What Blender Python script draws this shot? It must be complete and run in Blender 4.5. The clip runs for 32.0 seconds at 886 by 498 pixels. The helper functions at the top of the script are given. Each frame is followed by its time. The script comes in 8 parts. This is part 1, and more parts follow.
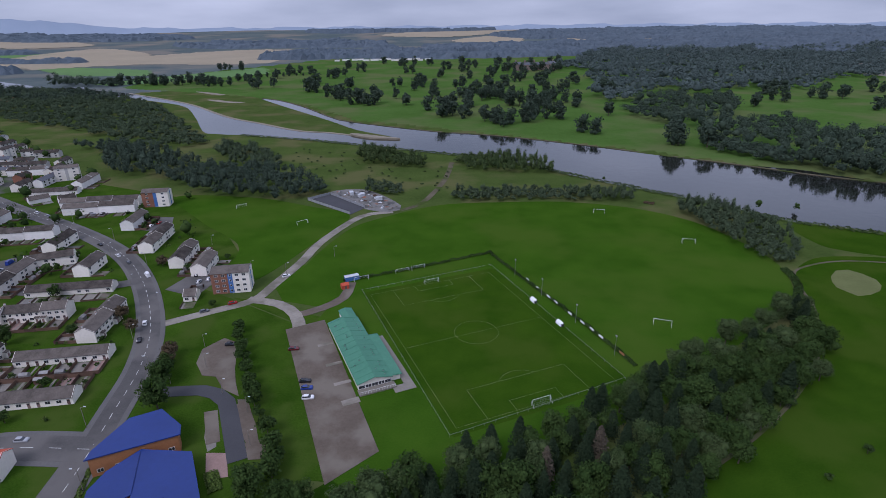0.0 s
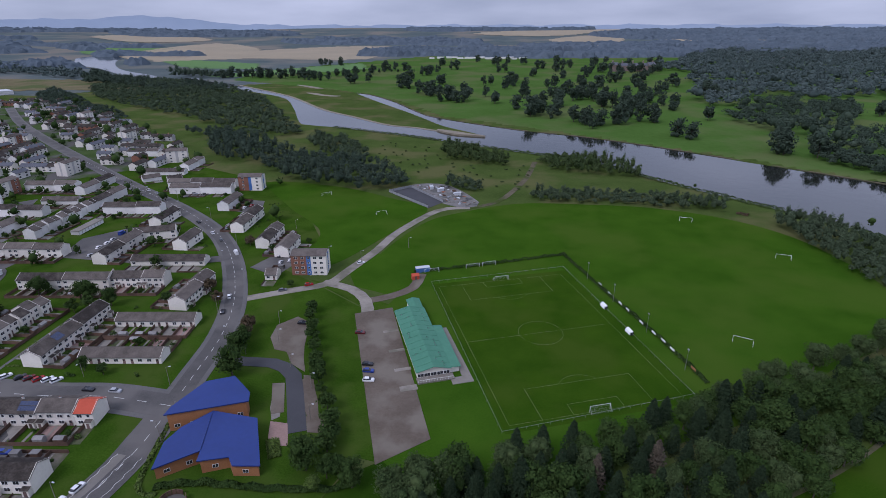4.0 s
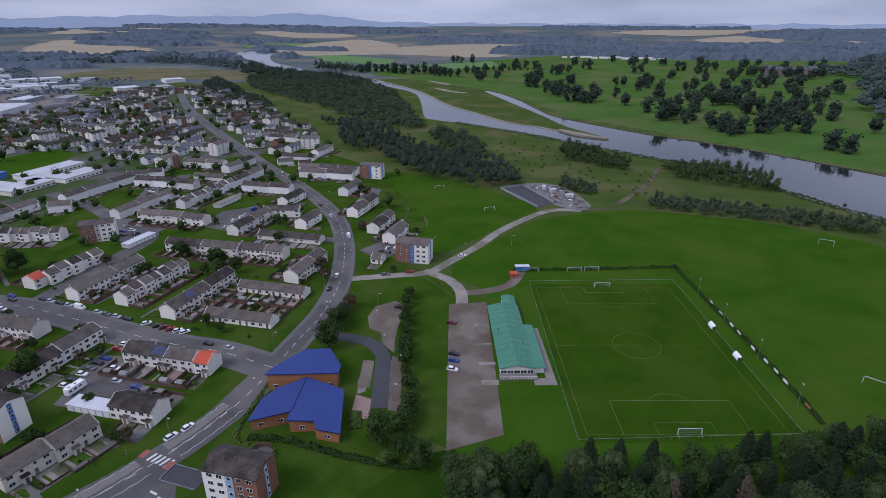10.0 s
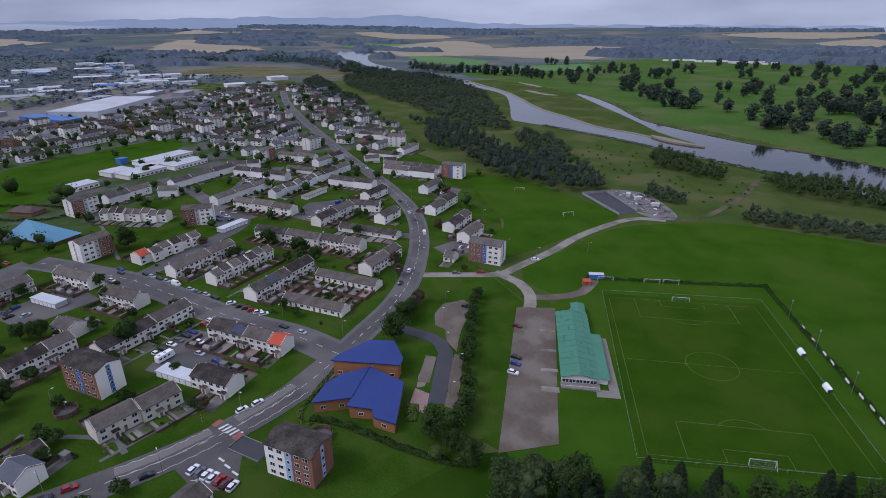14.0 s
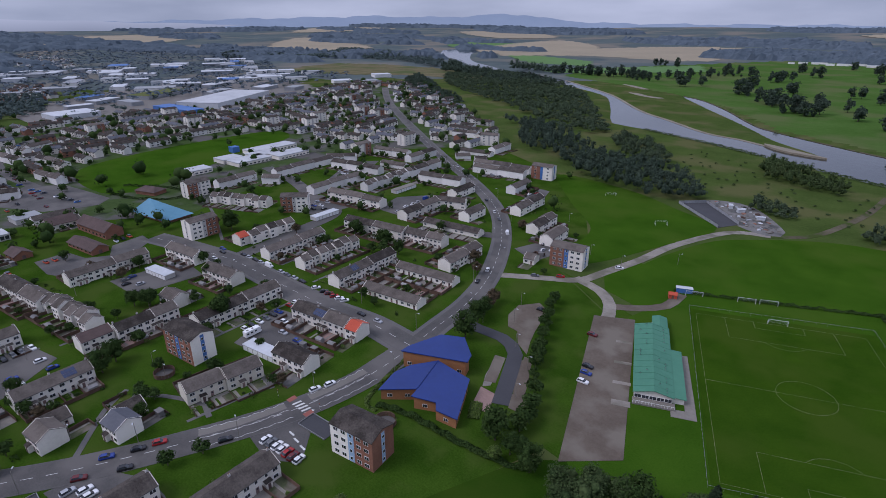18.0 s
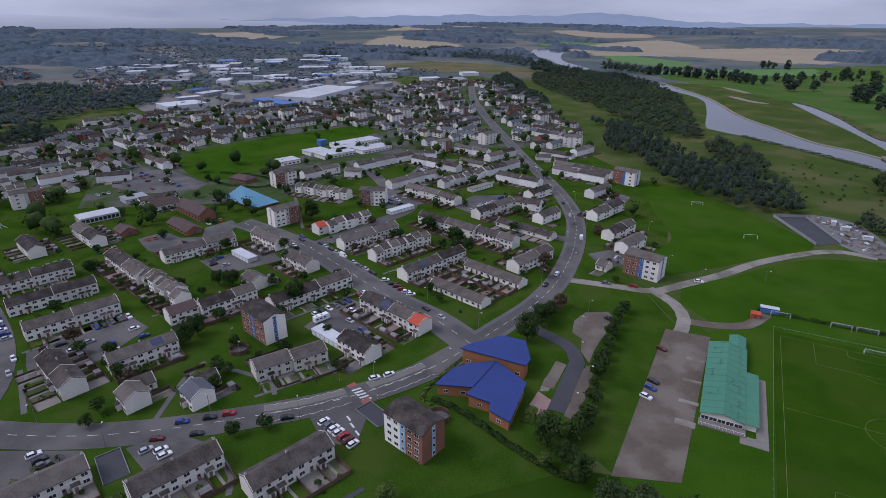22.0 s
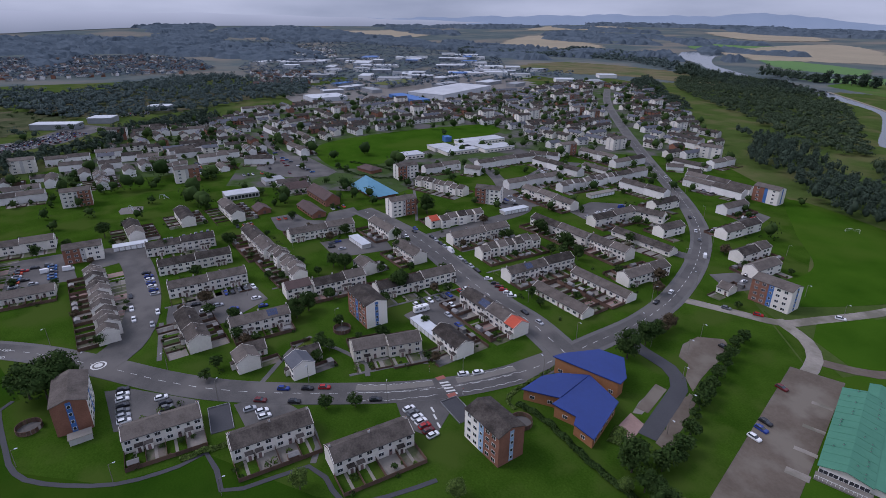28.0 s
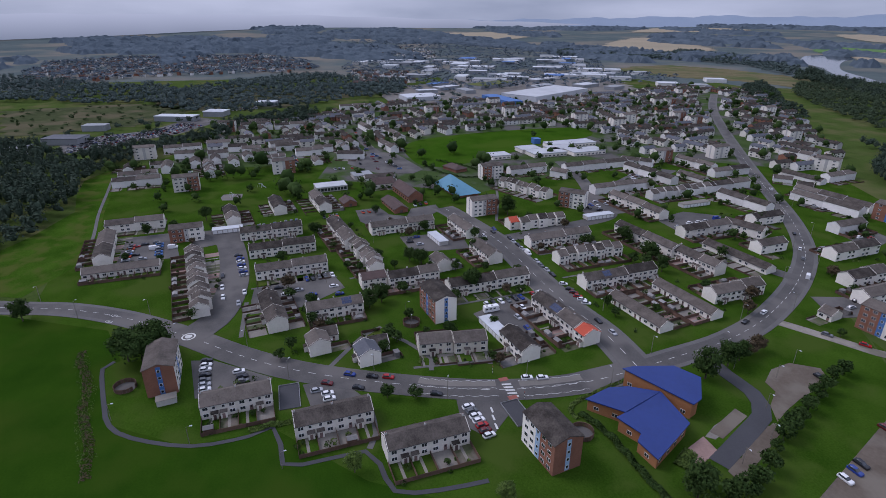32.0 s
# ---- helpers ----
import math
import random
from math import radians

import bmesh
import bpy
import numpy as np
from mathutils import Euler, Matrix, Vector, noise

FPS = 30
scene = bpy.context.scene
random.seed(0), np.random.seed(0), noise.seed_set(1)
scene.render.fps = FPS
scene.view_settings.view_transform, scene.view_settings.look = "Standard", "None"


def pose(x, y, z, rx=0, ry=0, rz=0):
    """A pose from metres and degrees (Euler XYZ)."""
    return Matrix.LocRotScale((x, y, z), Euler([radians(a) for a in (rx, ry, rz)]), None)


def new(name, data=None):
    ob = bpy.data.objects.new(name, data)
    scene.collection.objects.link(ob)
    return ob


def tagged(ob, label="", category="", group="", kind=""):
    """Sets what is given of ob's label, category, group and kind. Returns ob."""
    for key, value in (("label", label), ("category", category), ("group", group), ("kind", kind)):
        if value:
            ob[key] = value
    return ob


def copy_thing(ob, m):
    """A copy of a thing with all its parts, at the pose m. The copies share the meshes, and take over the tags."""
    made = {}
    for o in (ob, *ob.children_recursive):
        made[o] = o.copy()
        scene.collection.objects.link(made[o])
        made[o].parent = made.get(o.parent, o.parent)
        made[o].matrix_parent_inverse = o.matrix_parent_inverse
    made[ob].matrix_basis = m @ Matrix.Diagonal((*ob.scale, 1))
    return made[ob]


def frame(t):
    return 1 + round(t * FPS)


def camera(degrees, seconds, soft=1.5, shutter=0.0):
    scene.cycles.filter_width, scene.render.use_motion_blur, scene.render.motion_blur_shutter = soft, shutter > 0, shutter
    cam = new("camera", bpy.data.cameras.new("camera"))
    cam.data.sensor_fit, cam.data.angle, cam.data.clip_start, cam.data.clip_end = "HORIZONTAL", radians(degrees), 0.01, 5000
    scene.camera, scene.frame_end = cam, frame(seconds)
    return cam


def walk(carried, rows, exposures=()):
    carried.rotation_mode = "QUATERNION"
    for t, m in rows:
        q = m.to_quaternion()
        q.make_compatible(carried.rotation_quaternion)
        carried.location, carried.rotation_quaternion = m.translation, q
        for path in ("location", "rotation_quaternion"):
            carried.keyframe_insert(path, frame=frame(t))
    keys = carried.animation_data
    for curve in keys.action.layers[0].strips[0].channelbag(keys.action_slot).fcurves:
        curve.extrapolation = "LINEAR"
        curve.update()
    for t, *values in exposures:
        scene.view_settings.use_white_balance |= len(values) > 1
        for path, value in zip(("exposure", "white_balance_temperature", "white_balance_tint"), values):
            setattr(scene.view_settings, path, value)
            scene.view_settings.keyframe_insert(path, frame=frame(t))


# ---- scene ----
import itertools
cam = camera(77.45, 32.0, soft=0.45)
# seconds, eye, yaw, pitch and roll of the drone
PATH = [
    (0, 0.07, -0.23, 120.97, 0.005, -22.602, -0.582),
    (0.5, 0.81, -0.36, 120.74, 1.301, -22.588, -0.521),
    (1, 1.54, -0.49, 120.54, 2.555, -22.564, -0.501),
    (1.5, 2.25, -0.62, 120.36, 3.678, -22.553, -0.473),
    (2, 2.95, -0.75, 120.19, 4.744, -22.574, -0.459),
    (2.5, 3.64, -0.87, 120.05, 5.847, -22.606, -0.408),
    (3, 4.32, -0.98, 119.92, 6.976, -22.616, -0.336),
    (3.5, 5.00, -1.08, 119.81, 8.154, -22.643, -0.258),
    (5.5, 7.70, -1.35, 119.46, 12.307, -22.641, -0.136),
    (6, 8.38, -1.38, 119.39, 13.388, -22.668, -0.117),
    (6.5, 9.05, -1.39, 119.34, 14.456, -22.687, -0.116),
    (7, 9.73, -1.39, 119.28, 15.553, -22.702, -0.116),
    (7.5, 10.40, -1.36, 119.23, 16.687, -22.723, -0.119),
    (8, 11.08, -1.31, 119.19, 17.819, -22.737, -0.084),
    (8.5, 11.76, -1.25, 119.15, 18.914, -22.741, -0.040),
    (9, 12.43, -1.16, 119.12, 20.028, -22.736, -0.029),
    (9.5, 13.11, -1.06, 119.08, 21.180, -22.748, -0.020),
    (10, 13.79, -0.94, 119.05, 22.307, -22.781, -0.023),
    (10.5, 14.46, -0.79, 119.02, 23.454, -22.803, -0.044),
    (11, 15.14, -0.63, 119.00, 24.657, -22.771, -0.073),
    (11.5, 15.81, -0.45, 118.98, 25.940, -22.725, -0.091),
    (12, 16.47, -0.25, 118.95, 27.214, -22.693, -0.088),
    (12.5, 17.14, -0.04, 118.94, 28.393, -22.673, -0.090),
    (13, 17.79, 0.19, 118.92, 29.551, -22.659, -0.075),
    (13.5, 18.44, 0.44, 118.91, 30.651, -22.642, -0.054),
    (14, 19.09, 0.71, 118.89, 31.625, -22.645, -0.050),
    (14.5, 19.72, 0.98, 118.88, 32.788, -22.680, -0.015),
    (16.5, 22.15, 2.23, 118.87, 38.380, -22.661, 0.032),
    (17, 22.73, 2.58, 118.88, 39.681, -22.671, -0.018),
    (17.5, 23.29, 2.93, 118.88, 40.851, -22.703, -0.025),
    (18, 23.84, 3.29, 118.89, 41.781, -22.715, -0.029),
    (18.5, 24.37, 3.67, 118.91, 42.648, -22.707, -0.062),
    (19, 24.89, 4.05, 118.92, 43.585, -22.696, -0.113),
    (19.5, 25.38, 4.44, 118.94, 44.636, -22.703, -0.124),
    (20, 25.86, 4.84, 118.96, 45.770, -22.706, -0.102),
    (20.5, 26.32, 5.24, 118.98, 47.046, -22.720, -0.073),
    (21, 26.77, 5.65, 119.00, 48.312, -22.731, -0.046),
    (21.5, 27.19, 6.07, 119.02, 49.516, -22.778, 0.019),
    (22, 27.60, 6.50, 119.05, 50.660, -22.835, 0.072),
    (22.5, 27.98, 6.94, 119.07, 51.818, -22.853, 0.076),
    (23, 28.35, 7.38, 119.10, 53.176, -22.847, 0.085),
    (23.5, 28.70, 7.83, 119.12, 54.604, -22.838, 0.109),
    (24, 29.04, 8.28, 119.14, 55.885, -22.841, 0.136),
    (24.5, 29.36, 8.75, 119.15, 56.986, -22.860, 0.174),
    (25, 29.66, 9.22, 119.16, 57.993, -22.875, 0.222),
    (25.5, 29.95, 9.71, 119.16, 58.976, -22.900, 0.248),
    (27.5, 30.99, 11.77, 119.08, 63.107, -22.897, 0.354),
    (28, 31.24, 12.33, 119.03, 64.130, -22.929, 0.368),
    (28.5, 31.48, 12.90, 118.95, 65.249, -22.952, 0.318),
    (29, 31.73, 13.50, 118.86, 66.332, -22.968, 0.274),
    (29.5, 31.98, 14.12, 118.74, 67.488, -22.981, 0.259),
    (30, 32.24, 14.76, 118.60, 68.733, -22.972, 0.244),
    (30.5, 32.51, 15.44, 118.43, 70.023, -22.938, 0.256),
    (31, 32.80, 16.15, 118.23, 71.332, -22.901, 0.292),
    (31.5, 33.10, 16.89, 117.99, 72.660, -22.843, 0.259),
    (32, 33.44, 17.68, 117.71, 73.901, -22.789, 0.191),
]


def heading(yaw, pitch, roll):
    return pose(0, 0, 0, 90 + pitch, 0, yaw) @ pose(0, 0, 0, 0, 0, roll)


walk(cam, [(t, pose(x, y, z) @ heading(yaw, pitch, roll)) for t, x, y, z, yaw, pitch, roll in PATH], [(0, 0.34, 5740, 26), (12, 0.29, 5740, 26), (22, 0.22, 5820, 26), (32, 0.26, 5830, 26)])

# ---- world and light: an overcast late-summer day ----
SUN_TURN, SUN_UP = radians(215), radians(48)
world = bpy.data.worlds.new("overcast")
scene.world = world
world.use_nodes = True
wn, wl = world.node_tree.nodes, world.node_tree.links
wn.clear()
w_out = wn.new("ShaderNodeOutputWorld")
w_bg = wn.new("ShaderNodeBackground")
w_sky = wn.new("ShaderNodeTexSky")
w_sky.sky_type, w_sky.sun_disc = "NISHITA", False
w_sky.sun_elevation, w_sky.sun_rotation = SUN_UP, SUN_TURN
w_sky.air_density, w_sky.dust_density = 1.0, 3.0
w_co = wn.new("ShaderNodeTexCoord")
w_map = wn.new("ShaderNodeMapping")
w_map.inputs["Scale"].default_value = (1.0, 1.0, 5.0)
w_noise = wn.new("ShaderNodeTexNoise")
w_noise.inputs["Scale"].default_value = 2.6
w_noise.inputs["Detail"].default_value = 6
w_ramp = wn.new("ShaderNodeValToRGB")
w_ramp.color_ramp.elements[0].position, w_ramp.color_ramp.elements[0].color = 0.3, (4.3, 5.06, 6.05, 1)
w_ramp.color_ramp.elements[1].position, w_ramp.color_ramp.elements[1].color = 0.75, (8.05, 8.86, 9.85, 1)
w_mix = wn.new("ShaderNodeMixRGB")
w_mix.inputs["Fac"].default_value = 0.9
w_bg.inputs["Strength"].default_value = 0.078
wl.new(w_co.outputs["Generated"], w_map.inputs["Vector"])
wl.new(w_map.outputs["Vector"], w_noise.inputs["Vector"])
wl.new(w_noise.outputs["Fac"], w_ramp.inputs["Fac"])
w_sep, w_rise, w_dim = wn.new("ShaderNodeSeparateXYZ"), wn.new("ShaderNodeMapRange"), wn.new("ShaderNodeVectorMath")
w_rise.inputs["From Max"].default_value, w_rise.inputs["To Min"].default_value, w_rise.inputs["To Max"].default_value = 0.7, 0.74, 1.2
w_dim.operation = "SCALE"
wl.new(w_co.outputs["Generated"], w_sep.inputs[0])
wl.new(w_sep.outputs["Z"], w_rise.inputs["Value"])
wl.new(w_rise.outputs[0], w_dim.inputs["Scale"])
wl.new(w_sky.outputs["Color"], w_mix.inputs["Color1"])
wl.new(w_ramp.outputs["Color"], w_mix.inputs["Color2"])
wl.new(w_mix.outputs["Color"], w_dim.inputs[0])
wl.new(w_dim.outputs[0], w_bg.inputs["Color"])
wl.new(w_bg.outputs["Background"], w_out.inputs["Surface"])
sun = new("sun", bpy.data.lights.new("sun", "SUN"))
sun.data.energy, sun.data.angle, sun.data.color = 1.25, radians(25), (1.0, 0.97, 0.92)
sun.matrix_world = pose(0, 0, 300, 90 - 48, 0, -215 + 180)


# ---- materials ----
def material(name, dark, light, fine=3.0, broad=0.05, rough=0.9, bump=0.0, random_by="", metal=0.0, spread=0.35, third=None, third_scale=0.01, spec=0.3):
    """Two colours mixed by noise at a fine and a broad scale (per metre), with an optional third in large patches."""
    m = bpy.data.materials.new(name)
    m.use_nodes = True
    n, l = m.node_tree.nodes, m.node_tree.links
    bsdf = n["Principled BSDF"]
    bsdf.inputs["Roughness"].default_value, bsdf.inputs["Metallic"].default_value = rough, metal
    bsdf.inputs["Specular IOR Level"].default_value = spec
    geo = n.new("ShaderNodeNewGeometry")
    a, b = n.new("ShaderNodeTexNoise"), n.new("ShaderNodeTexNoise")
    a.inputs["Scale"].default_value, b.inputs["Scale"].default_value = fine, broad
    a.inputs["Detail"].default_value, b.inputs["Detail"].default_value = 8, 6
    a.inputs["Roughness"].default_value = 0.7
    mix = n.new("ShaderNodeMath")
    mix.operation = "ADD"
    l.new(geo.outputs["Position"], a.inputs["Vector"])
    l.new(geo.outputs["Position"], b.inputs["Vector"])
    l.new(a.outputs["Fac"], mix.inputs[0])
    l.new(b.outputs["Fac"], mix.inputs[1])
    value = mix.outputs[0]
    if random_by:
        add = n.new("ShaderNodeMath")
        add.operation = "MULTIPLY_ADD"
        src = n.new("ShaderNodeObjectInfo").outputs["Random"] if random_by == "object" else geo.outputs["Random Per Island"]
        add.inputs[1].default_value = 0.7
        l.new(src, add.inputs[0])
        l.new(value, add.inputs[2])
        sub = n.new("ShaderNodeMath")
        sub.operation = "SUBTRACT"
        sub.inputs[1].default_value = 0.35
        l.new(add.outputs[0], sub.inputs[0])
        value = sub.outputs[0]
    rng = n.new("ShaderNodeMapRange")
    rng.inputs["From Min"].default_value, rng.inputs["From Max"].default_value = 1 - spread, 1 + spread
    l.new(value, rng.inputs["Value"])
    col = n.new("ShaderNodeMixRGB")
    col.inputs["Color1"].default_value, col.inputs["Color2"].default_value = (*dark[:3], 1), (*light[:3], 1)
    l.new(rng.outputs[0], col.inputs["Fac"])
    out = col.outputs[0]
    if third:
        c = n.new("ShaderNodeTexNoise")
        c.inputs["Scale"].default_value, c.inputs["Detail"].default_value = third_scale, 6
        l.new(geo.outputs["Position"], c.inputs["Vector"])
        ramp = n.new("ShaderNodeMapRange")
        ramp.inputs["From Min"].default_value, ramp.inputs["From Max"].default_value = 0.48, 0.62
        l.new(c.outputs["Fac"], ramp.inputs["Value"])
        col2 = n.new("ShaderNodeMixRGB")
        col2.inputs["Color2"].default_value = (*third[:3], 1)
        l.new(ramp.outputs[0], col2.inputs["Fac"])
        l.new(out, col2.inputs["Color1"])
        out = col2.outputs[0]
    l.new(out, bsdf.inputs["Base Color"])
    if bump:
        bp = n.new("ShaderNodeBump")
        bp.inputs["Strength"].default_value, bp.inputs["Distance"].default_value = bump, 0.3
        l.new(a.outputs["Fac"], bp.inputs["Height"])
        l.new(bp.outputs["Normal"], bsdf.inputs["Normal"])
    return m


M = {}
M["meadow"] = material("meadow", (0.036, 0.06, 0.014), (0.068, 0.098, 0.025), 0.5, 0.05, third=(0.088, 0.094, 0.036), third_scale=0.022, bump=0.6, spec=0.0)
M["rough_tan"] = material("rough_tan", (0.1, 0.088, 0.048), (0.17, 0.148, 0.086), 0.2, 0.03, third=(0.082, 0.1, 0.042), third_scale=0.014, spec=0.0)
M["rough_ground"] = material("rough_ground", (0.035, 0.046, 0.022), (0.075, 0.085, 0.04), 0.2, 0.04, third=(0.1, 0.09, 0.055), third_scale=0.02, spec=0.0)
M["lawn"] = material("lawn", (0.0167, 0.0442, 0.0036), (0.0418, 0.0828, 0.009), 1.6, 0.06, spread=0.26, third=(0.0439, 0.0718, 0.0117), third_scale=0.05, spec=0.0)
M["yard_mix"] = material("yard_mix", (0.035, 0.06, 0.018), (0.06, 0.09, 0.032), 0.3, 0.06, third=(0.1, 0.095, 0.09), third_scale=0.035, spec=0.0)
M["gutter"] = material("gutter", (0.06, 0.06, 0.06), (0.1, 0.1, 0.1), 1, 0.2)
M["verge"] = material("verge", (0.0198, 0.054, 0.0045), (0.0484, 0.096, 0.0108), 1.4, 0.06, spread=0.24, third=(0.0605, 0.08, 0.0162), third_scale=0.08, spec=0.0)
M["pitch_grass"] = material("pitch_grass", (0.0168, 0.0466, 0.003), (0.0327, 0.0704, 0.0051), 1.8, 0.07, spread=0.3, third=(0.0347, 0.0651, 0.0068), third_scale=0.03, spec=0.0)
M["field_grass"] = material("field_grass", (0.0209, 0.0586, 0.004), (0.0397, 0.0902, 0.0072), 1.8, 0.05, spread=0.3, third=(0.0428, 0.0828, 0.009), third_scale=0.018, spec=0.0)
M["park_grass"] = material("park_grass", (0.044, 0.096, 0.017), (0.07, 0.128, 0.03), 0.15, 0.015, third=(0.088, 0.115, 0.04), third_scale=0.01, spec=0.0)
# distant plain, its colours shifted to blue-grey to imitate haze
M["far_land_hazed"] = material("far_land_hazed", (0.0644, 0.0874, 0.09), (0.115, 0.1357, 0.1296), 0.02, 0.004, third=(0.1667, 0.1552, 0.132), third_scale=0.0035, spec=0.0)
M["stubble"] = material("stubble", (0.23, 0.19, 0.125), (0.3, 0.25, 0.165), 0.05, 0.006)
M["far_green"] = material("far_green", (0.06, 0.14, 0.03), (0.09, 0.18, 0.04), 0.05, 0.006)
M["asphalt"] = material("asphalt", (0.056, 0.053, 0.051), (0.094, 0.089, 0.083), 2.0, 0.12, 0.85, spread=0.3, third=(0.112, 0.104, 0.096), third_scale=0.05)
M["asphalt_new"] = material("asphalt_new", (0.045, 0.046, 0.05), (0.06, 0.06, 0.065), 2, 0.1)
M["pavement"] = material("pavement", (0.0867, 0.0833, 0.081), (0.1275, 0.1215, 0.1134), 1.2, 0.1)
M["gravel"] = material("gravel", (0.17, 0.15, 0.125), (0.28, 0.255, 0.215), 0.7, 0.08, third=(0.13, 0.12, 0.09), third_scale=0.1)
M["car_park"] = material("car_park", (0.0774, 0.0598, 0.044), (0.132, 0.1065, 0.0818), 0.7, 0.09, third=(0.1496, 0.1285, 0.1012), third_scale=0.07)
M["concrete"] = material("concrete", (0.1425, 0.1306, 0.1118), (0.2375, 0.2162, 0.1849), 0.9, 0.1)
M["brick_paving"] = material("brick_paving", (0.2, 0.13, 0.11), (0.3, 0.2, 0.17), 1.5, 0.2)
M["sand"] = material("sand", (0.16, 0.14, 0.1), (0.25, 0.22, 0.165), 0.3, 0.05)
M["line_white"] = material("line_white", (0.07, 0.1105, 0.028), (0.24, 0.255, 0.133), 0.3, 0.2, spec=0.0)
M["road_paint"] = material("road_paint", (0.4, 0.4, 0.38), (0.65, 0.65, 0.62), 0.8, 0.3)
M["roof_tile"] = material("roof_tile", (0.034, 0.029, 0.025), (0.142, 0.122, 0.106), 1.7, 0.3, 0.9, random_by="object", bump=0.9, spread=0.4, spec=0.1)
M["roof_rust"] = material("roof_rust", (0.0629, 0.044, 0.0399), (0.111, 0.076, 0.068), 1.6, 0.2)
M["cream"] = material("cream", (0.5, 0.46, 0.38), (0.66, 0.61, 0.52), 1.2, 0.12)
M["roof_red"] = material("roof_red", (0.36, 0.06, 0.03), (0.48, 0.09, 0.05), 1.6, 0.2)
M["roof_slate"] = material("roof_slate", (0.06, 0.065, 0.08), (0.1, 0.105, 0.12), 1.6, 0.2, 0.7)
M["render"] = material("render", (0.6, 0.5634, 0.5035), (0.8, 0.7565, 0.6792), 1.2, 0.12, random_by="object", spread=0.4)
M["render_far"] = material("render_far", (0.56, 0.545, 0.52), (0.8, 0.775, 0.74), 0.35, 0.08, random_by="object", spread=0.45)
M["render_grey"] = material("render_grey", (0.36, 0.35, 0.33), (0.48, 0.46, 0.44), 1.0, 0.15)
M["brick"] = material("brick", (0.17, 0.075, 0.048), (0.28, 0.13, 0.085), 2.5, 0.2)
M["brick_orange"] = material("brick_orange", (0.25, 0.105, 0.045), (0.36, 0.165, 0.07), 2.5, 0.2)
M["blue_metal"] = material("blue_metal", (0.01, 0.026, 0.13), (0.015, 0.037, 0.175), 0.6, 0.1, 0.5, spec=0.4)
M["green_metal"] = material("green_metal", (0.045, 0.16, 0.1), (0.065, 0.205, 0.13), 0.5, 0.1, 0.65)
M["sky_blue_metal"] = material("sky_blue_metal", (0.07, 0.19, 0.27), (0.1, 0.25, 0.34), 0.3, 0.05, 0.6)
M["white_metal"] = material("white_metal", (0.3864, 0.4037, 0.4214), (0.5544, 0.5737, 0.5934), 0.3, 0.03, 0.6)
M["grey_metal"] = material("grey_metal", (0.2, 0.21, 0.22), (0.3, 0.31, 0.32), 0.3, 0.03, 0.5)
M["blue_panel"] = material("blue_panel", (0.045, 0.12, 0.32), (0.07, 0.17, 0.4), 1, 0.2, 0.6)
M["pale_blue_panel"] = material("pale_blue_panel", (0.25, 0.36, 0.5), (0.32, 0.44, 0.58), 1, 0.2, 0.6)
M["white_paint"] = material("white_paint", (0.66, 0.66, 0.65), (0.8, 0.8, 0.79), 2, 0.3, 0.5)
M["glass"] = material("glass", (0.02, 0.024, 0.03), (0.035, 0.04, 0.05), 0.4, 0.1, 0.1, spec=0.8)
M["solar"] = material("solar", (0.02, 0.03, 0.07), (0.03, 0.045, 0.1), 1, 0.2, 0.2, spec=0.6)
M["door"] = material("door", (0.05, 0.03, 0.03), (0.3, 0.2, 0.18), 0.3, 0.2, 0.5, random_by="object", spread=0.6)
M["timber"] = material("timber", (0.075, 0.045, 0.033), (0.14, 0.085, 0.06), 1.5, 0.2, random_by="object")
M["shed_grey"] = material("shed_grey", (0.14, 0.135, 0.13), (0.27, 0.26, 0.25), 1, 0.2, random_by="object")
M["bark"] = material("bark", (0.05, 0.04, 0.03), (0.09, 0.07, 0.055), 3, 0.3)
M["leaf"] = material("leaf", (0.011, 0.0281, 0.0066), (0.047, 0.0778, 0.0199), 0.9, 0.1, random_by="island", spread=0.6, spec=0.06)
M["leaf_light"] = material("leaf_light", (0.019, 0.0384, 0.0117), (0.0694, 0.096, 0.036), 0.9, 0.1, random_by="island", spread=0.6, spec=0.06)
M["leaf_yellow"] = material("leaf_yellow", (0.035, 0.065, 0.01), (0.1, 0.15, 0.025), 0.5, 0.1, random_by="island", spread=0.5)
M["leaf_copper"] = material("leaf_copper", (0.035, 0.028, 0.014), (0.095, 0.066, 0.034), 0.5, 0.1, random_by="island", spread=0.6)
M["needle"] = material("needle", (0.007, 0.016, 0.008), (0.027, 0.043, 0.02), 0.8, 0.1, random_by="island", spread=0.6, spec=0.06)
M["needle_brown"] = material("needle_brown", (0.035, 0.03, 0.02), (0.1, 0.08, 0.055), 0.8, 0.1, random_by="island", spread=0.5)
# woodland leaves, blue raised a little to stand in for haze
M["wood_leaf"] = material("wood_leaf", (0.02, 0.037, 0.018), (0.076, 0.102, 0.056), 0.35, 0.1, 0.85, random_by="island", spread=0.65, spec=0.08)
# leaves of the farthest woods, with distance haze painted in as pale blue-grey
M["far_leaf_hazed"] = material("far_leaf_hazed", (0.052, 0.0728, 0.0911), (0.1196, 0.1456, 0.1711), 0.05, 0.012, spread=0.55, spec=0.0, bump=0.5)
M["garden"] = material("garden", (0.035, 0.055, 0.016), (0.1, 0.1, 0.055), 0.7, 0.15, third=(0.13, 0.11, 0.09), third_scale=0.2)
# dark parkland leaves, with the same slight blue lean for haze
M["park_leaf"] = material("park_leaf", (0.018, 0.033, 0.022), (0.06, 0.083, 0.056), 0.3, 0.1, 0.85, random_by="island", spread=0.65, spec=0.08)
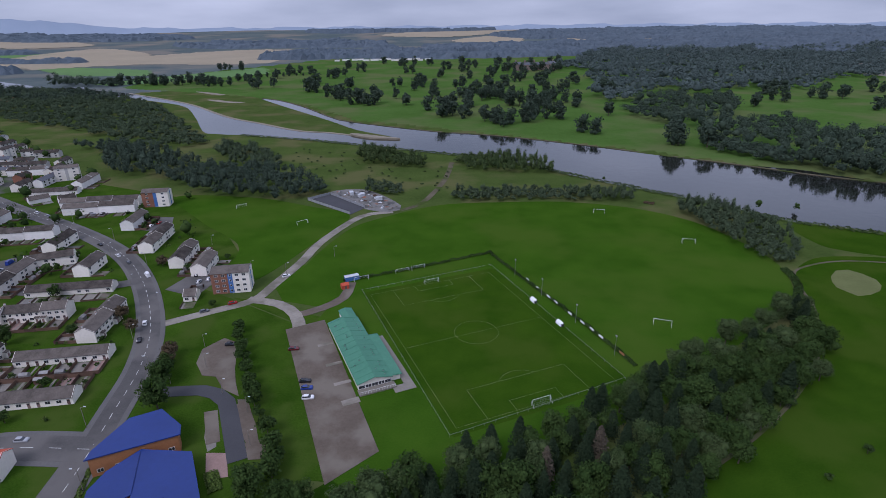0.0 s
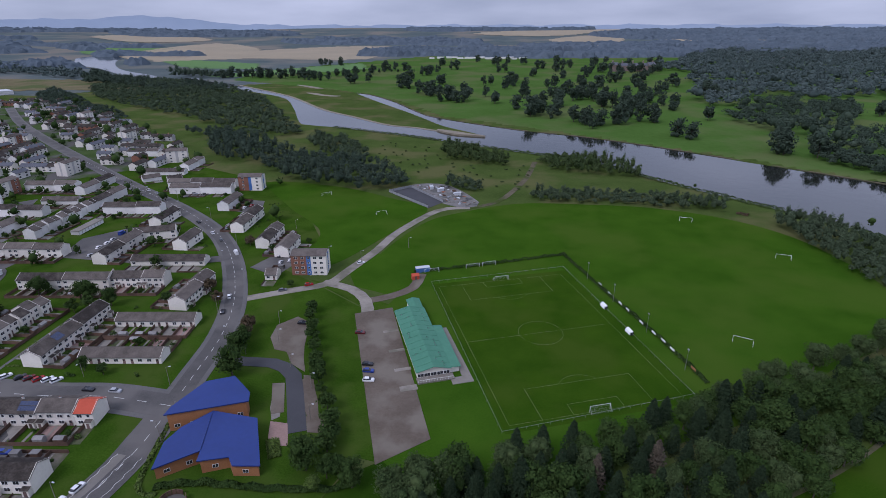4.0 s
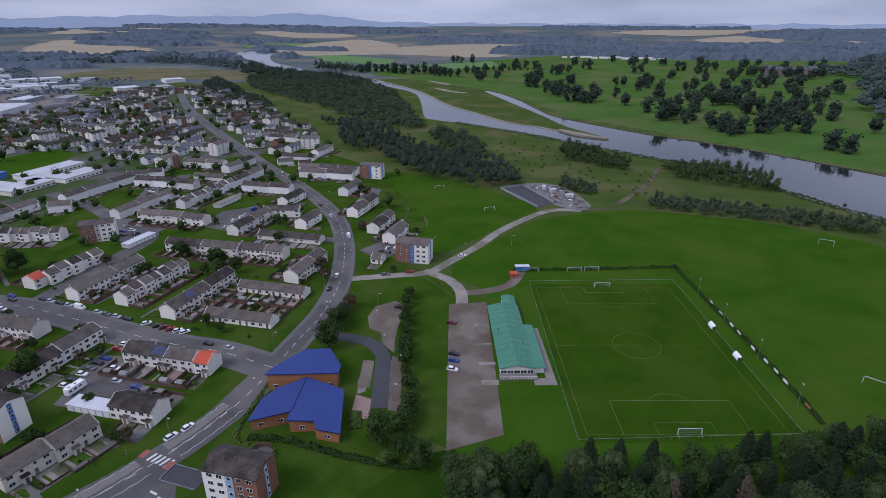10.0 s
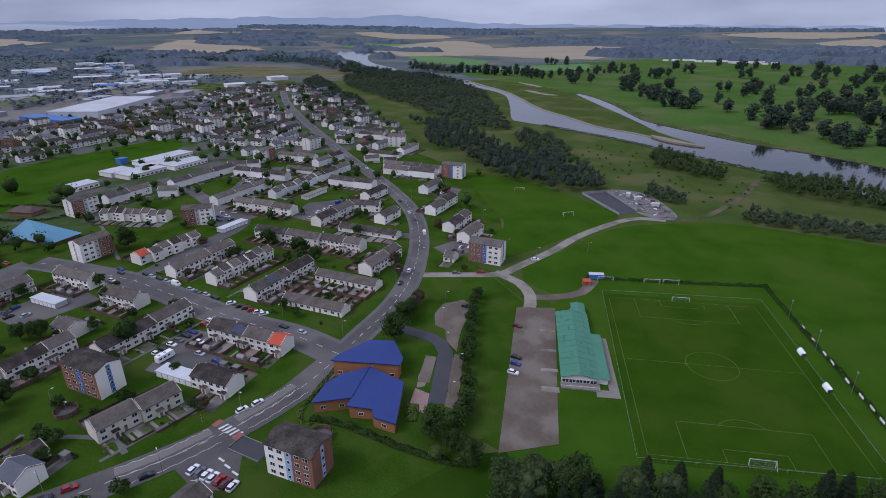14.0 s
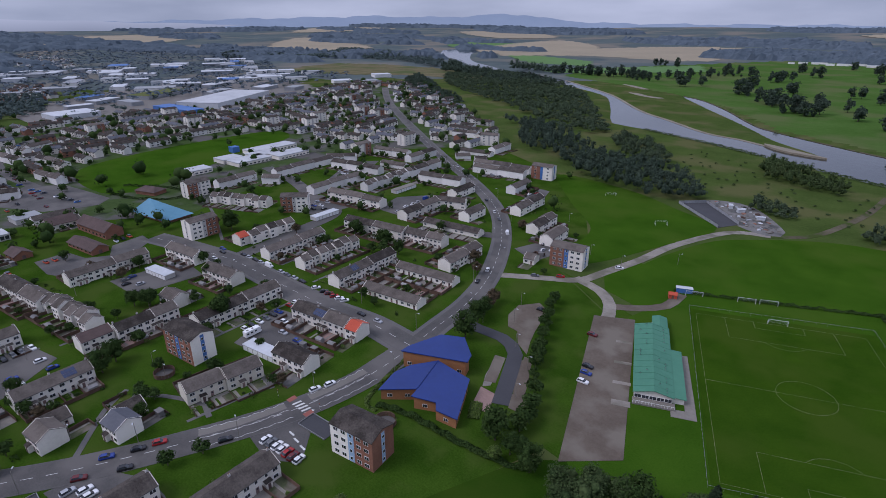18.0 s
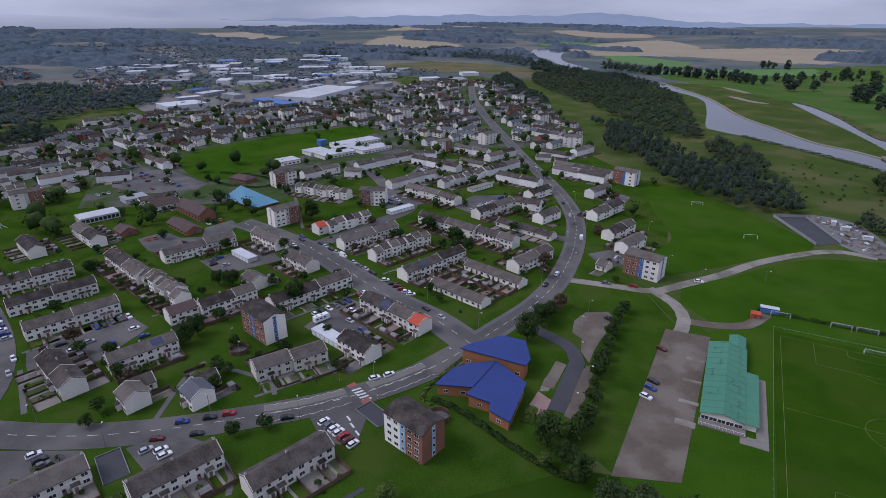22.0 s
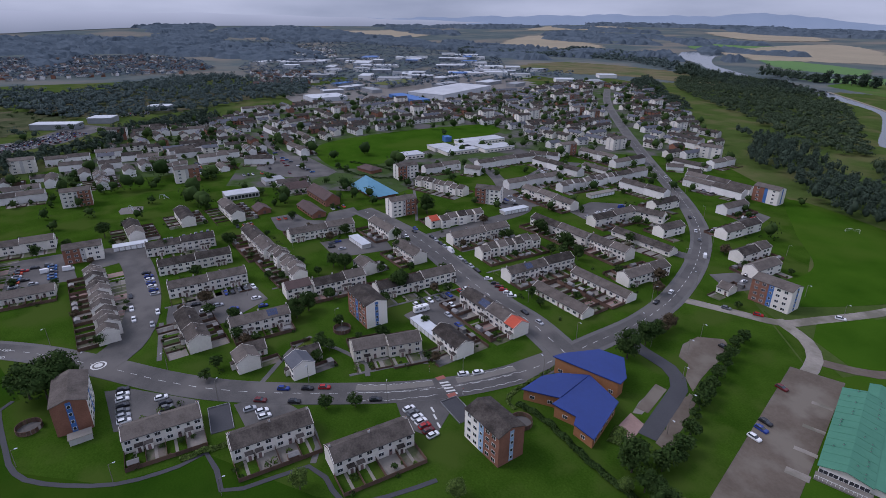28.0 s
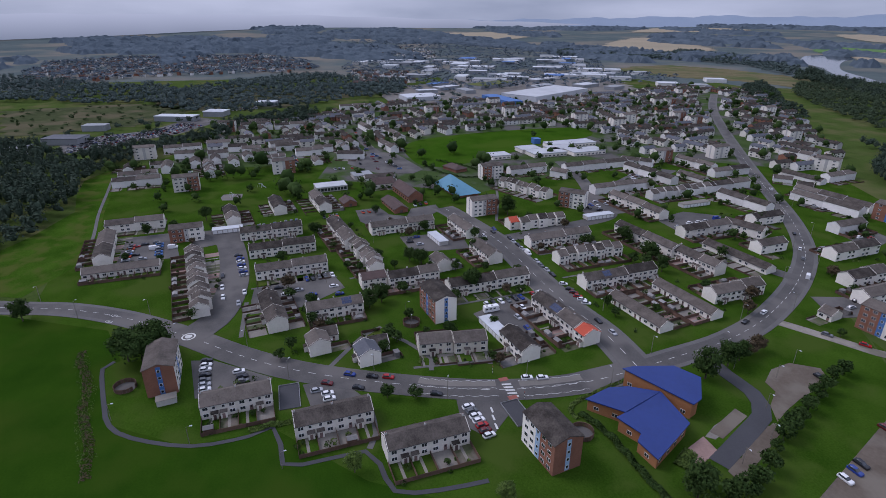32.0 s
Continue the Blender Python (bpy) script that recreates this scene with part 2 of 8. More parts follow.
M["earth"] = material("earth", (0.07, 0.062, 0.04), (0.13, 0.115, 0.08), 0.5, 0.08, third=(0.05, 0.07, 0.02), third_scale=0.06, spec=0.0)
M["green_turf"] = material("green_turf", (0.1, 0.115, 0.045), (0.13, 0.145, 0.06), 0.6, 0.1, spec=0.0)
M["roof_pale"] = material("roof_pale", (0.34, 0.35, 0.36), (0.5, 0.51, 0.52), 0.4, 0.06, 0.7)
M["rubble"] = material("rubble", (0.1, 0.097, 0.09), (0.2, 0.19, 0.175), 0.6, 0.1, third=(0.07, 0.07, 0.065), third_scale=0.12)
M["sandstone"] = material("sandstone", (0.15, 0.115, 0.1), (0.24, 0.19, 0.165), 1.0, 0.1)
# woods one to two kilometres off: paler, bluer leaves in place of haze
M["mid_leaf_hazed"] = material("mid_leaf_hazed", (0.0408, 0.0637, 0.0598), (0.096, 0.1227, 0.1118), 0.2, 0.06, 0.85, random_by="island", spread=0.65, spec=0.08)
M["near_grass"] = material("near_grass", (0.0123, 0.0381, 0.0029), (0.0246, 0.0594, 0.0047), 1.8, 0.07, spread=0.3, third=(0.0272, 0.0539, 0.0057), third_scale=0.03, spec=0.0)
M["worn_asphalt"] = material("worn_asphalt", (0.13, 0.12, 0.105), (0.17, 0.158, 0.14), 1.5, 0.12)
M["tactile_red"] = material("tactile_red", (0.22, 0.07, 0.055), (0.3, 0.11, 0.085), 1.5, 0.2)
# skyline hills: the pale blue is aerial haze put into the base colour
M["hill_hazed"] = material("hill_hazed", (0.22, 0.27, 0.34), (0.255, 0.305, 0.375), 0.004, 0.001, spec=0.0)
M["rubber"] = material("rubber", (0.02, 0.02, 0.02), (0.03, 0.03, 0.03), 2, 1, 0.8)
M["net"] = material("net", (0.3, 0.32, 0.3), (0.4, 0.42, 0.4), 2, 1, 0.8)
M["steel"] = material("steel", (0.2, 0.2, 0.2), (0.3, 0.3, 0.3), 2, 1, 0.5, metal=0.6)
PAINTS = {}
for key, c in {"white": (0.7, 0.7, 0.7), "silver": (0.35, 0.36, 0.38), "grey": (0.11, 0.115, 0.12), "black": (0.015, 0.015, 0.018), "blue": (0.02, 0.045, 0.22), "red": (0.32, 0.015, 0.015), "maroon": (0.11, 0.014, 0.016)}.items():
    PAINTS[key] = material(key + "_car_paint", tuple(v * 0.9 for v in c), c, 0.5, 0.2, 0.25, spec=0.5)
water = bpy.data.materials.new("river_water")
water.use_nodes = True
wt_n, wt_l = water.node_tree.nodes, water.node_tree.links
wt_b = wt_n["Principled BSDF"]
wt_b.inputs["Base Color"].default_value = (0.018, 0.02, 0.018, 1)
wt_b.inputs["Roughness"].default_value = 0.06
wt_b.inputs["Specular IOR Level"].default_value = 0.6
wt_noise, wt_geo, wt_bump = wt_n.new("ShaderNodeTexNoise"), wt_n.new("ShaderNodeNewGeometry"), wt_n.new("ShaderNodeBump")
wt_noise.inputs["Scale"].default_value, wt_noise.inputs["Detail"].default_value = 0.12, 5
wt_bump.inputs["Strength"].default_value, wt_bump.inputs["Distance"].default_value = 0.12, 0.5
wt_l.new(wt_geo.outputs["Position"], wt_noise.inputs["Vector"])
wt_l.new(wt_noise.outputs["Fac"], wt_bump.inputs["Height"])
wt_l.new(wt_bump.outputs["Normal"], wt_b.inputs["Normal"])
M["water"] = water


# ---- builders ----
class Builder:
    """Collects boxes, prisms and quads, with a material each, for one mesh."""

    def __init__(self):
        self.v, self.f, self.m, self.mats = [], [], [], []

    def slot(self, mat):
        if mat not in self.mats:
            self.mats.append(mat)
        return self.mats.index(mat)

    def face(self, pts, mat):
        k = len(self.v)
        self.v += [tuple(p) for p in pts]
        self.f.append(tuple(range(k, k + len(pts))))
        self.m.append(self.slot(mat))
        return self

    def box(self, x0, x1, y0, y1, z0, z1, mat):
        k = len(self.v)
        self.v += [(x, y, z) for z in (z0, z1) for x, y in ((x0, y0), (x1, y0), (x1, y1), (x0, y1))]
        for q in ((3, 2, 1, 0), (4, 5, 6, 7), (0, 1, 5, 4), (1, 2, 6, 5), (2, 3, 7, 6), (3, 0, 4, 7)):
            self.f.append(tuple(k + i for i in q))
            self.m.append(self.slot(mat))
        return self

    def prism(self, poly, z0, z1, mat, side=None):
        """A solid from a flat outline, counter-clockwise."""
        k, n = len(self.v), len(poly)
        self.v += [(x, y, z0) for x, y in poly] + [(x, y, z1) for x, y in poly]
        self.f.append(tuple(range(k + n, k + 2 * n)))
        self.m.append(self.slot(mat))
        for i in range(n):
            j = (i + 1) % n
            self.f.append((k + i, k + j, k + n + j, k + n + i))
            self.m.append(self.slot(side or mat))
        return self

    def tube(self, p, q, r0, r1, mat, sides=6):
        p, q = Vector(p), Vector(q)
        d = (q - p).normalized()
        u = d.orthogonal().normalized()
        w = d.cross(u)
        k = len(self.v)
        for c, r in ((p, r0), (q, r1)):
            for i in range(sides):
                a = 2 * math.pi * i / sides
                self.v.append(tuple(c + u * (r * math.cos(a)) + w * (r * math.sin(a))))
        for i in range(sides):
            j = (i + 1) % sides
            self.f.append((k + i, k + j, k + sides + j, k + sides + i))
            self.m.append(self.slot(mat))
        self.f.append(tuple(range(k + sides, k + 2 * sides)))
        self.m.append(self.slot(mat))
        return self

    def gable_roof(self, x0, x1, y0, y1, z0, z1, mat, over=0.35, thick=0.18):
        """A ridge along x with two sloping slabs that overhang."""
        ym, s = (y0 + y1) / 2, (z1 - z0) / ((y1 - y0) / 2)
        a, b = x0 - over * 0.5, x1 + over * 0.5
        for ye in (y0 - over, y1 + over):
            ze = z0 - s * over
            up = [(a, ye, ze + thick), (b, ye, ze + thick), (b, ym, z1 + thick), (a, ym, z1 + thick)]
            lo = [(x, y, z - thick) for x, y, z in up]
            if ye > ym:
                up, lo = up[::-1], lo[::-1]
            self.face(up, mat)
            self.face(lo[::-1], mat)
            for i in range(4):
                j = (i + 1) % 4
                self.face([lo[i], lo[j], up[j], up[i]], mat)
        return self

    def gable_body(self, x0, x1, y0, y1, z0, z1, z2, mat):
        """Walls up to the eaves z1 and gables up to the ridge z2."""
        ym = (y0 + y1) / 2
        self.face([(x0, y0, z0), (x1, y0, z0), (x1, y0, z1), (x0, y0, z1)], mat)
        self.face([(x1, y1, z0), (x0, y1, z0), (x0, y1, z1), (x1, y1, z1)], mat)
        self.face([(x1, y0, z0), (x1, y1, z0), (x1, y1, z1), (x1, ym, z2), (x1, y0, z1)], mat)
        self.face([(x0, y1, z0), (x0, y0, z0), (x0, y0, z1), (x0, ym, z2), (x0, y1, z1)], mat)
        return self

    def verge(self, x, y0, y1, z0, z1, mat, wide=0.07, over=0.32):
        """A pale coping up both slopes of a gable, standing a little over the tiles."""
        ym, s = (y0 + y1) / 2, (z1 - z0) / ((y1 - y0) / 2)
        for ye in (y0 - over, y1 + over):
            ze = z0 - s * over
            q = [(x - wide, ye, ze), (x + wide, ye, ze), (x + wide, ym, z1), (x - wide, ym, z1)]
            top = [(a, b, c + 0.2) for a, b, c in q]
            self.face(top if ye < ym else top[::-1], mat)
            for i in (1, 3):
                a, b, c, d = q[i], q[(i + 1) % 4], top[(i + 1) % 4], top[i]
                self.face([a, b, c, d], mat)
        return self

    def mesh(self, name, smooth=False):
        me = bpy.data.meshes.new(name)
        seen, where, verts = {}, [], []
        for q in self.v:
            key = (round(q[0], 3), round(q[1], 3), round(q[2], 3))
            if key not in seen:
                seen[key] = len(verts)
                verts.append(q)
            where.append(seen[key])
        me.from_pydata(verts, [], [tuple(where[i] for i in f) for f in self.f])
        for mat in self.mats:
            me.materials.append(mat)
        me.polygons.foreach_set("material_index", self.m)
        if smooth:
            me.polygons.foreach_set("use_smooth", [True] * len(self.f))
        me.update()
        return me


def put(name, data, parent=None, m=None, label=""):
    """Links a mesh (or a Builder) as an object, as a part where a parent is given."""
    me = data.mesh(name) if isinstance(data, Builder) else data
    ob = new(name, me)
    if parent is not None:
        ob.parent = parent
    if m is not None:
        ob.matrix_basis = m
    if label:
        ob["label"] = label
    return ob


def quads_mesh(name, verts, mats, index=None):
    """A mesh of loose quads from an array of 4n corners."""
    n = len(verts) // 4
    me = bpy.data.meshes.new(name)
    me.vertices.add(4 * n)
    me.vertices.foreach_set("co", np.asarray(verts, np.float32).ravel())
    me.loops.add(4 * n)
    me.loops.foreach_set("vertex_index", np.arange(4 * n, dtype=np.int32))
    me.polygons.add(n)
    me.polygons.foreach_set("loop_start", np.arange(0, 4 * n, 4, dtype=np.int32))
    me.polygons.foreach_set("loop_total", np.full(n, 4, np.int32))
    for mat in mats:
        me.materials.append(mat)
    if index is not None:
        me.polygons.foreach_set("material_index", np.asarray(index, np.int32))
    me.update(calc_edges=True)
    return me


PHI = (1 + 5 ** 0.5) / 2
ICO = np.array([(0, s, t * PHI) for s in (-1, 1) for t in (-1, 1)] + [(s, t * PHI, 0) for s in (-1, 1) for t in (-1, 1)] + [(t * PHI, 0, s) for s in (-1, 1) for t in (-1, 1)]) / math.sqrt(1 + PHI * PHI)
ICO_F = np.array([(i, j, k) if np.dot(np.cross(ICO[j] - ICO[i], ICO[k] - ICO[i]), ICO[i]) > 0 else (i, k, j) for i, j, k in itertools.combinations(range(12), 3) if max(np.linalg.norm(ICO[i] - ICO[j]), np.linalg.norm(ICO[j] - ICO[k]), np.linalg.norm(ICO[i] - ICO[k])) < 1.06])


def foliage_mesh(name, r, centres, radii, leaves, mat):
    """Hidden uneven cores under a thick skin of loose leaf quads, in one mesh."""
    n, q = len(centres), len(leaves) // 4
    lump = centres[:, None] + radii[:, None] * ICO[None] * r.uniform(0.72, 1.18, (n, 12))[:, :, None]
    v = np.concatenate([lump.reshape(-1, 3), np.asarray(leaves)])
    tri = (np.arange(n)[:, None, None] * 12 + ICO_F[None]).ravel()
    loops = np.concatenate([tri, 12 * n + np.arange(4 * q)]).astype(np.int32)
    total = np.r_[np.full(20 * n, 3), np.full(q, 4)].astype(np.int32)
    me = bpy.data.meshes.new(name)
    me.vertices.add(len(v))
    me.vertices.foreach_set("co", v.astype(np.float32).ravel())
    me.loops.add(len(loops))
    me.loops.foreach_set("vertex_index", loops)
    me.polygons.add(len(total))
    me.polygons.foreach_set("loop_start", np.r_[0, np.cumsum(total)[:-1]].astype(np.int32))
    me.polygons.foreach_set("loop_total", total)
    me.materials.append(mat)
    me.update(calc_edges=True)
    return me


def spline(pts, closed=False, step=6.0):
    """Points along a smooth curve through the given ones."""
    p = np.array(pts, float)
    n, out = len(p), []
    for i in range(n if closed else n - 1):
        if closed:
            a, b, c, d = p[i - 1], p[i], p[(i + 1) % n], p[(i + 2) % n]
        else:
            a, b, c, d = p[max(i - 1, 0)], p[i], p[i + 1], p[min(i + 2, n - 1)]
        k = max(1, int(np.linalg.norm(c - b) / step))
        for j in range(k):
            t = j / k
            out.append(0.5 * (2 * b + (c - a) * t + (2 * a - 5 * b + 4 * c - d) * t * t + (3 * b - a - 3 * c + d) * t**3))
    if not closed:
        out.append(p[-1])
    return np.array(out)


def ccw(poly):
    p = np.asarray(poly, float)
    q = np.roll(p, -1, 0)
    return p if (p[:, 0] * q[:, 1] - q[:, 0] * p[:, 1]).sum() > 0 else p[::-1]


def inside(x, y, poly):
    p = np.asarray(poly, float)
    hit = np.zeros(np.shape(x), bool)
    j = len(p) - 1
    for i in range(len(p)):
        (xi, yi), (xj, yj) = p[i], p[j]
        if yi != yj:
            hit ^= ((yi > y) != (yj > y)) & (x < (xj - xi) * (y - yi) / (yj - yi) + xi)
        j = i
    return hit


def distance(x, y, line, closed=False):
    p = np.asarray(line, float)
    d = np.full(np.shape(x), 1e9)
    for i in range(len(p) - (0 if closed else 1)):
        a, b = p[i], p[(i + 1) % len(p)]
        ab = b - a
        t = np.clip(((x - a[0]) * ab[0] + (y - a[1]) * ab[1]) / max(ab @ ab, 1e-9), 0, 1)
        d = np.minimum(d, np.hypot(x - a[0] - t * ab[0], y - a[1] - t * ab[1]))
    return d


def patch(name, pts, mat, z1, z0=-0.3, smooth=True, label="", category="ground", kind="structure"):
    """A piece of ground: a low solid with the given outline."""
    poly = ccw(spline(pts, True)) if smooth else ccw(pts)
    ob = put(name, Builder().prism([tuple(p) for p in poly], z0, z1, mat))
    return tagged(ob, label, category, kind=kind)


def strip(name, line, half, mat, z1, z0=-0.3, shift=0.0, step=5.0, label="", category="road", kind="structure"):
    """A band along a smooth line, for roads, paths and kerbed pavements."""
    p = spline(line, False, step)
    d = np.gradient(p, axis=0)
    d /= np.linalg.norm(d, axis=1)[:, None]
    nrm = np.stack([-d[:, 1], d[:, 0]], 1)
    a, b = p + nrm * (shift + half), p + nrm * (shift - half)
    bld = Builder()
    for i in range(len(p) - 1):
        bld.face([(*b[i], z1), (*b[i + 1], z1), (*a[i + 1], z1), (*a[i], z1)], mat)
        bld.face([(*a[i], z1), (*a[i + 1], z1), (*a[i + 1], z0), (*a[i], z0)], mat)
        bld.face([(*b[i + 1], z1), (*b[i], z1), (*b[i], z0), (*b[i + 1], z0)], mat)
    return tagged(put(name, bld), label, category, kind=kind)


def dashes(line, shift, dash, gap, half, z, bld, mat, start=0.0, end=1.0):
    p = spline(line, False, 1.0)
    seg = np.r_[0, np.cumsum(np.linalg.norm(np.diff(p, axis=0), axis=1))]
    s = seg[-1] * start
    while s + dash < seg[-1] * end:
        q = np.array([[np.interp(s + k * dash, seg, p[:, c]) for c in (0, 1)] for k in (0, 1)])
        d = (q[1] - q[0]) / max(np.linalg.norm(q[1] - q[0]), 1e-6)
        nn = np.array([-d[1], d[0]])
        a, b = q + nn * (shift + half), q + nn * (shift - half)
        bld.face([(*b[0], z), (*b[1], z), (*a[1], z), (*a[0], z)], mat)
        s += dash + gap


# ---- ground, river and far land ----
NORTH_BANK = [(-780, 1175), (-693, 1140), (-584, 1085), (-480, 1045), (-400, 1020), (-330, 985), (-274, 949), (-211, 867), (-152, 769), (-118, 730), (-82, 706), (-15, 660), (63, 626), (151, 570), (201, 528), (262, 485), (309, 463), (350, 421), (420, 385), (560, 330), (900, 240)]
SOUTH_BANK = [(-760, 1095), (-660, 1050), (-560, 995), (-470, 940), (-400, 880), (-337, 768), (-278, 655), (-230, 642), (-137, 605), (-47, 560), (10, 532), (62, 506), (104, 457), (148, 413), (188, 375), (219, 338), (271, 312), (360, 270), (520, 215), (860, 120)]
ISLAND = [(-693, 1137), (-584, 1067), (-467, 970), (-394, 901), (-297, 781), (-236, 727), (-173, 672), (-133, 657), (-102, 639), (-76, 621), (-54, 615), (-57, 626), (-102, 668), (-132, 713), (-174, 775), (-221, 840), (-269, 909), (-325, 990), (-400, 1090), (-560, 1180)]
RIVER = np.concatenate([spline(NORTH_BANK, False, 25), spline(SOUTH_BANK, False, 25)[::-1]])
ISLE = spline(ISLAND, True, 20)


def land(x, y):
    """Height of the ground: flat, cut by the river, rising far off."""
    r = np.hypot(x, y)
    t = np.clip((r - 2300) / 2300, 0, 1)
    z = 62 * t * t * (3 - 2 * t)
    z = z * (0.75 + 0.25 * np.sin(x / 610 + 1.3) * np.cos(y / 540))
    wet = inside(x, y, RIVER) & ~inside(x, y, ISLE)
    d = np.minimum(distance(x, y, RIVER, True), distance(x, y, ISLE, True))
    d = np.where(wet, d, -d)
    return np.where(r < 1700, -3.2 * np.clip((d + 5) / 12, 0, 1), z)


gx = np.r_[-4900, -4300:-2000:230, -2000:-800:100, -800:620:8, 620:1500:80, 1500:4950:300]
gy = np.r_[-4900, -4000:-600:300, -600:240:60, 240:1150:8, 1150:2400:60, 2400:4950:200]
GX, GY = np.meshgrid(gx, gy)
GZ = land(GX, GY)
ground_v = np.stack([GX, GY, GZ], -1).reshape(-1, 3)
nx, ny = len(gx), len(gy)
ii = (np.arange(ny - 1)[:, None] * nx + np.arange(nx - 1)).ravel()
ground_f = np.stack([ii, ii + 1, ii + nx + 1, ii + nx], 1)
cx, cy = ground_v[ground_f].mean(1)[:, :2].T
ground_me = bpy.data.meshes.new("ground")
ground_me.from_pydata(ground_v.tolist(), [], ground_f.tolist())
for key in ("meadow", "far_land_hazed", "park_grass"):
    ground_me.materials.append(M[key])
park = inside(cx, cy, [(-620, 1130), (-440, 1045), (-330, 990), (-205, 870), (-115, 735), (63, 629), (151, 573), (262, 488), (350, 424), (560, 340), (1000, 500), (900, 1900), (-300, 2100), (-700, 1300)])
# cells beyond 1200 m take the haze-tinted ground material
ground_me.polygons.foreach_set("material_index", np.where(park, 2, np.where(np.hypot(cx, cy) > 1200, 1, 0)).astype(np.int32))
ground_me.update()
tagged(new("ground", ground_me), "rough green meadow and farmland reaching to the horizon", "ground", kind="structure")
water_b = Builder()
water_b.face([(-1000, 60, -1.5), (900, 60, -1.5), (900, 1200, -1.5), (-1000, 1200, -1.5)], M["water"])
tagged(put("water", water_b), "dark calm river water reflecting the grey sky", "river", kind="structure")
patch("far_river", [(-1446, 1641), (-1530, 1764), (-1531, 1909), (-1391, 1796), (-1255, 1581), (-1059, 1348), (-879, 1213), (-800, 1150), (-840, 1120), (-927, 1185), (-1131, 1360), (-1279, 1458)], M["water"], 0.7, label="distant bend of the river, pale with sky", category="river")
for pts in ([(-106, 642), (-92, 637), (-78, 629), (-64, 620), (-46, 610), (-62, 611), (-82, 617), (-99, 630)], [(-392, 950), (-372, 946), (-345, 925), (-316, 915), (-322, 906), (-350, 914), (-378, 934)], [(-458, 1066), (-428, 1052), (-385, 1016), (-394, 1012), (-432, 1040)]):
    patch("shingle_bank", pts, M["sand"], 0.15, -3, label="pale shingle on the river island", category="river bank")
strip("shingle_edge", [(-580, 1062), (-467, 967), (-394, 898), (-297, 778), (-236, 724), (-173, 669), (-133, 654), (-102, 636)], 2.2, M["sand"], -1.2, z0=-3, label="narrow shingle edge of the river island", category="river bank")
strip("north_shore", [(-330, 984), (-274, 948), (-211, 866), (-152, 768), (-118, 728), (-15, 659), (63, 624.5), (151, 568.5), (262, 483.5), (350, 419.5), (560, 328.5)], 1.1, M["earth"], -1.0, z0=-3, label="bare earth shore under the far river bank", category="river bank")
# hills on the skyline
rng = np.random.default_rng(4)


def hill_ring(name, radius, turns, heights, mat, label):
    """A long ridge far off: heights by the compass turn, with small bumps."""
    a = np.linspace(turns[0], turns[-1], 420)
    h = np.interp(a, turns, heights)
    h += 5 * np.sin(a * 1.1) + 3 * np.sin(a * 2.7 + 1) + 1.5 * np.sin(a * 6.1)
    a = np.radians(a)
    b = Builder()
    for i in range(len(a) - 1):
        p = [(radius * np.cos(t), radius * np.sin(t)) for t in (a[i], a[i + 1])]
        q = [(radius * 0.93 * np.cos(t), radius * 0.93 * np.sin(t)) for t in (a[i], a[i + 1])]
        b.face([(*q[0], 0), (*q[1], 0), (*p[1], h[i + 1]), (*p[0], h[i])][::-1], mat)
    return tagged(put(name, b.mesh(name, True)), label, "hills", kind="structure")


hill_ring("backdrop_hills", 4850, [-60, 40, 60, 75, 90, 110, 117, 121, 124, 126, 129, 133, 138, 145, 150, 156, 162, 170, 180, 215], [70, 72, 74, 72, 70, 72, 80, 106, 142, 146, 130, 122, 132, 120, 112, 100, 90, 80, 74, 70], M["hill_hazed"], "distant hills under low cloud, coloured pale blue for haze")


def haze_backdrop():
    """An added glowing wall that imitates haze and hides the far plain towards the west: grey-blue below and sky-pale
    above.
    """
    m = bpy.data.materials.new("mist")
    m.use_nodes = True
    n, l = m.node_tree.nodes, m.node_tree.links
    n.clear()
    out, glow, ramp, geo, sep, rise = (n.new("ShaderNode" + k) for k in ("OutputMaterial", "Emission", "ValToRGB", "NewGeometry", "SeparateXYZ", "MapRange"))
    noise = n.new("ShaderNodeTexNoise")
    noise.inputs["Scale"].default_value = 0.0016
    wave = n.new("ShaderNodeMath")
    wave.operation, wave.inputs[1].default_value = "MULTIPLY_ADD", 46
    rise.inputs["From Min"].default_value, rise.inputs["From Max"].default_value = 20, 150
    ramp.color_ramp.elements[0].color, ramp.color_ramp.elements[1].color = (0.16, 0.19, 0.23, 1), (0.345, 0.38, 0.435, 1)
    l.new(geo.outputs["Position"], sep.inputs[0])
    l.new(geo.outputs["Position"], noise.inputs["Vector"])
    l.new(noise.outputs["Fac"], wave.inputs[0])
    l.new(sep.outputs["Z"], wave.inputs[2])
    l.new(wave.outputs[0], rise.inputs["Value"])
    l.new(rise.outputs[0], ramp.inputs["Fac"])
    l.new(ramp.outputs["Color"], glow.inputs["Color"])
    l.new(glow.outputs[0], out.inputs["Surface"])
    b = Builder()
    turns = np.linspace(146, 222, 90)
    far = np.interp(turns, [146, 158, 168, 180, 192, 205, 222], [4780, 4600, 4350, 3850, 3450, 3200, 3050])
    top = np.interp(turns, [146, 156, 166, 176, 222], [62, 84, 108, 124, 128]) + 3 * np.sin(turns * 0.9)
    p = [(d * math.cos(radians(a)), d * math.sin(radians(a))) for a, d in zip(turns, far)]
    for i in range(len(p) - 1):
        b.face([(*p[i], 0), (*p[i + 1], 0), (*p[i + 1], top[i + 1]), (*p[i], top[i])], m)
    tagged(put("backdrop_mist", b), "glowing backdrop painted as haze over the far plain", "mist", kind="structure")


haze_backdrop()
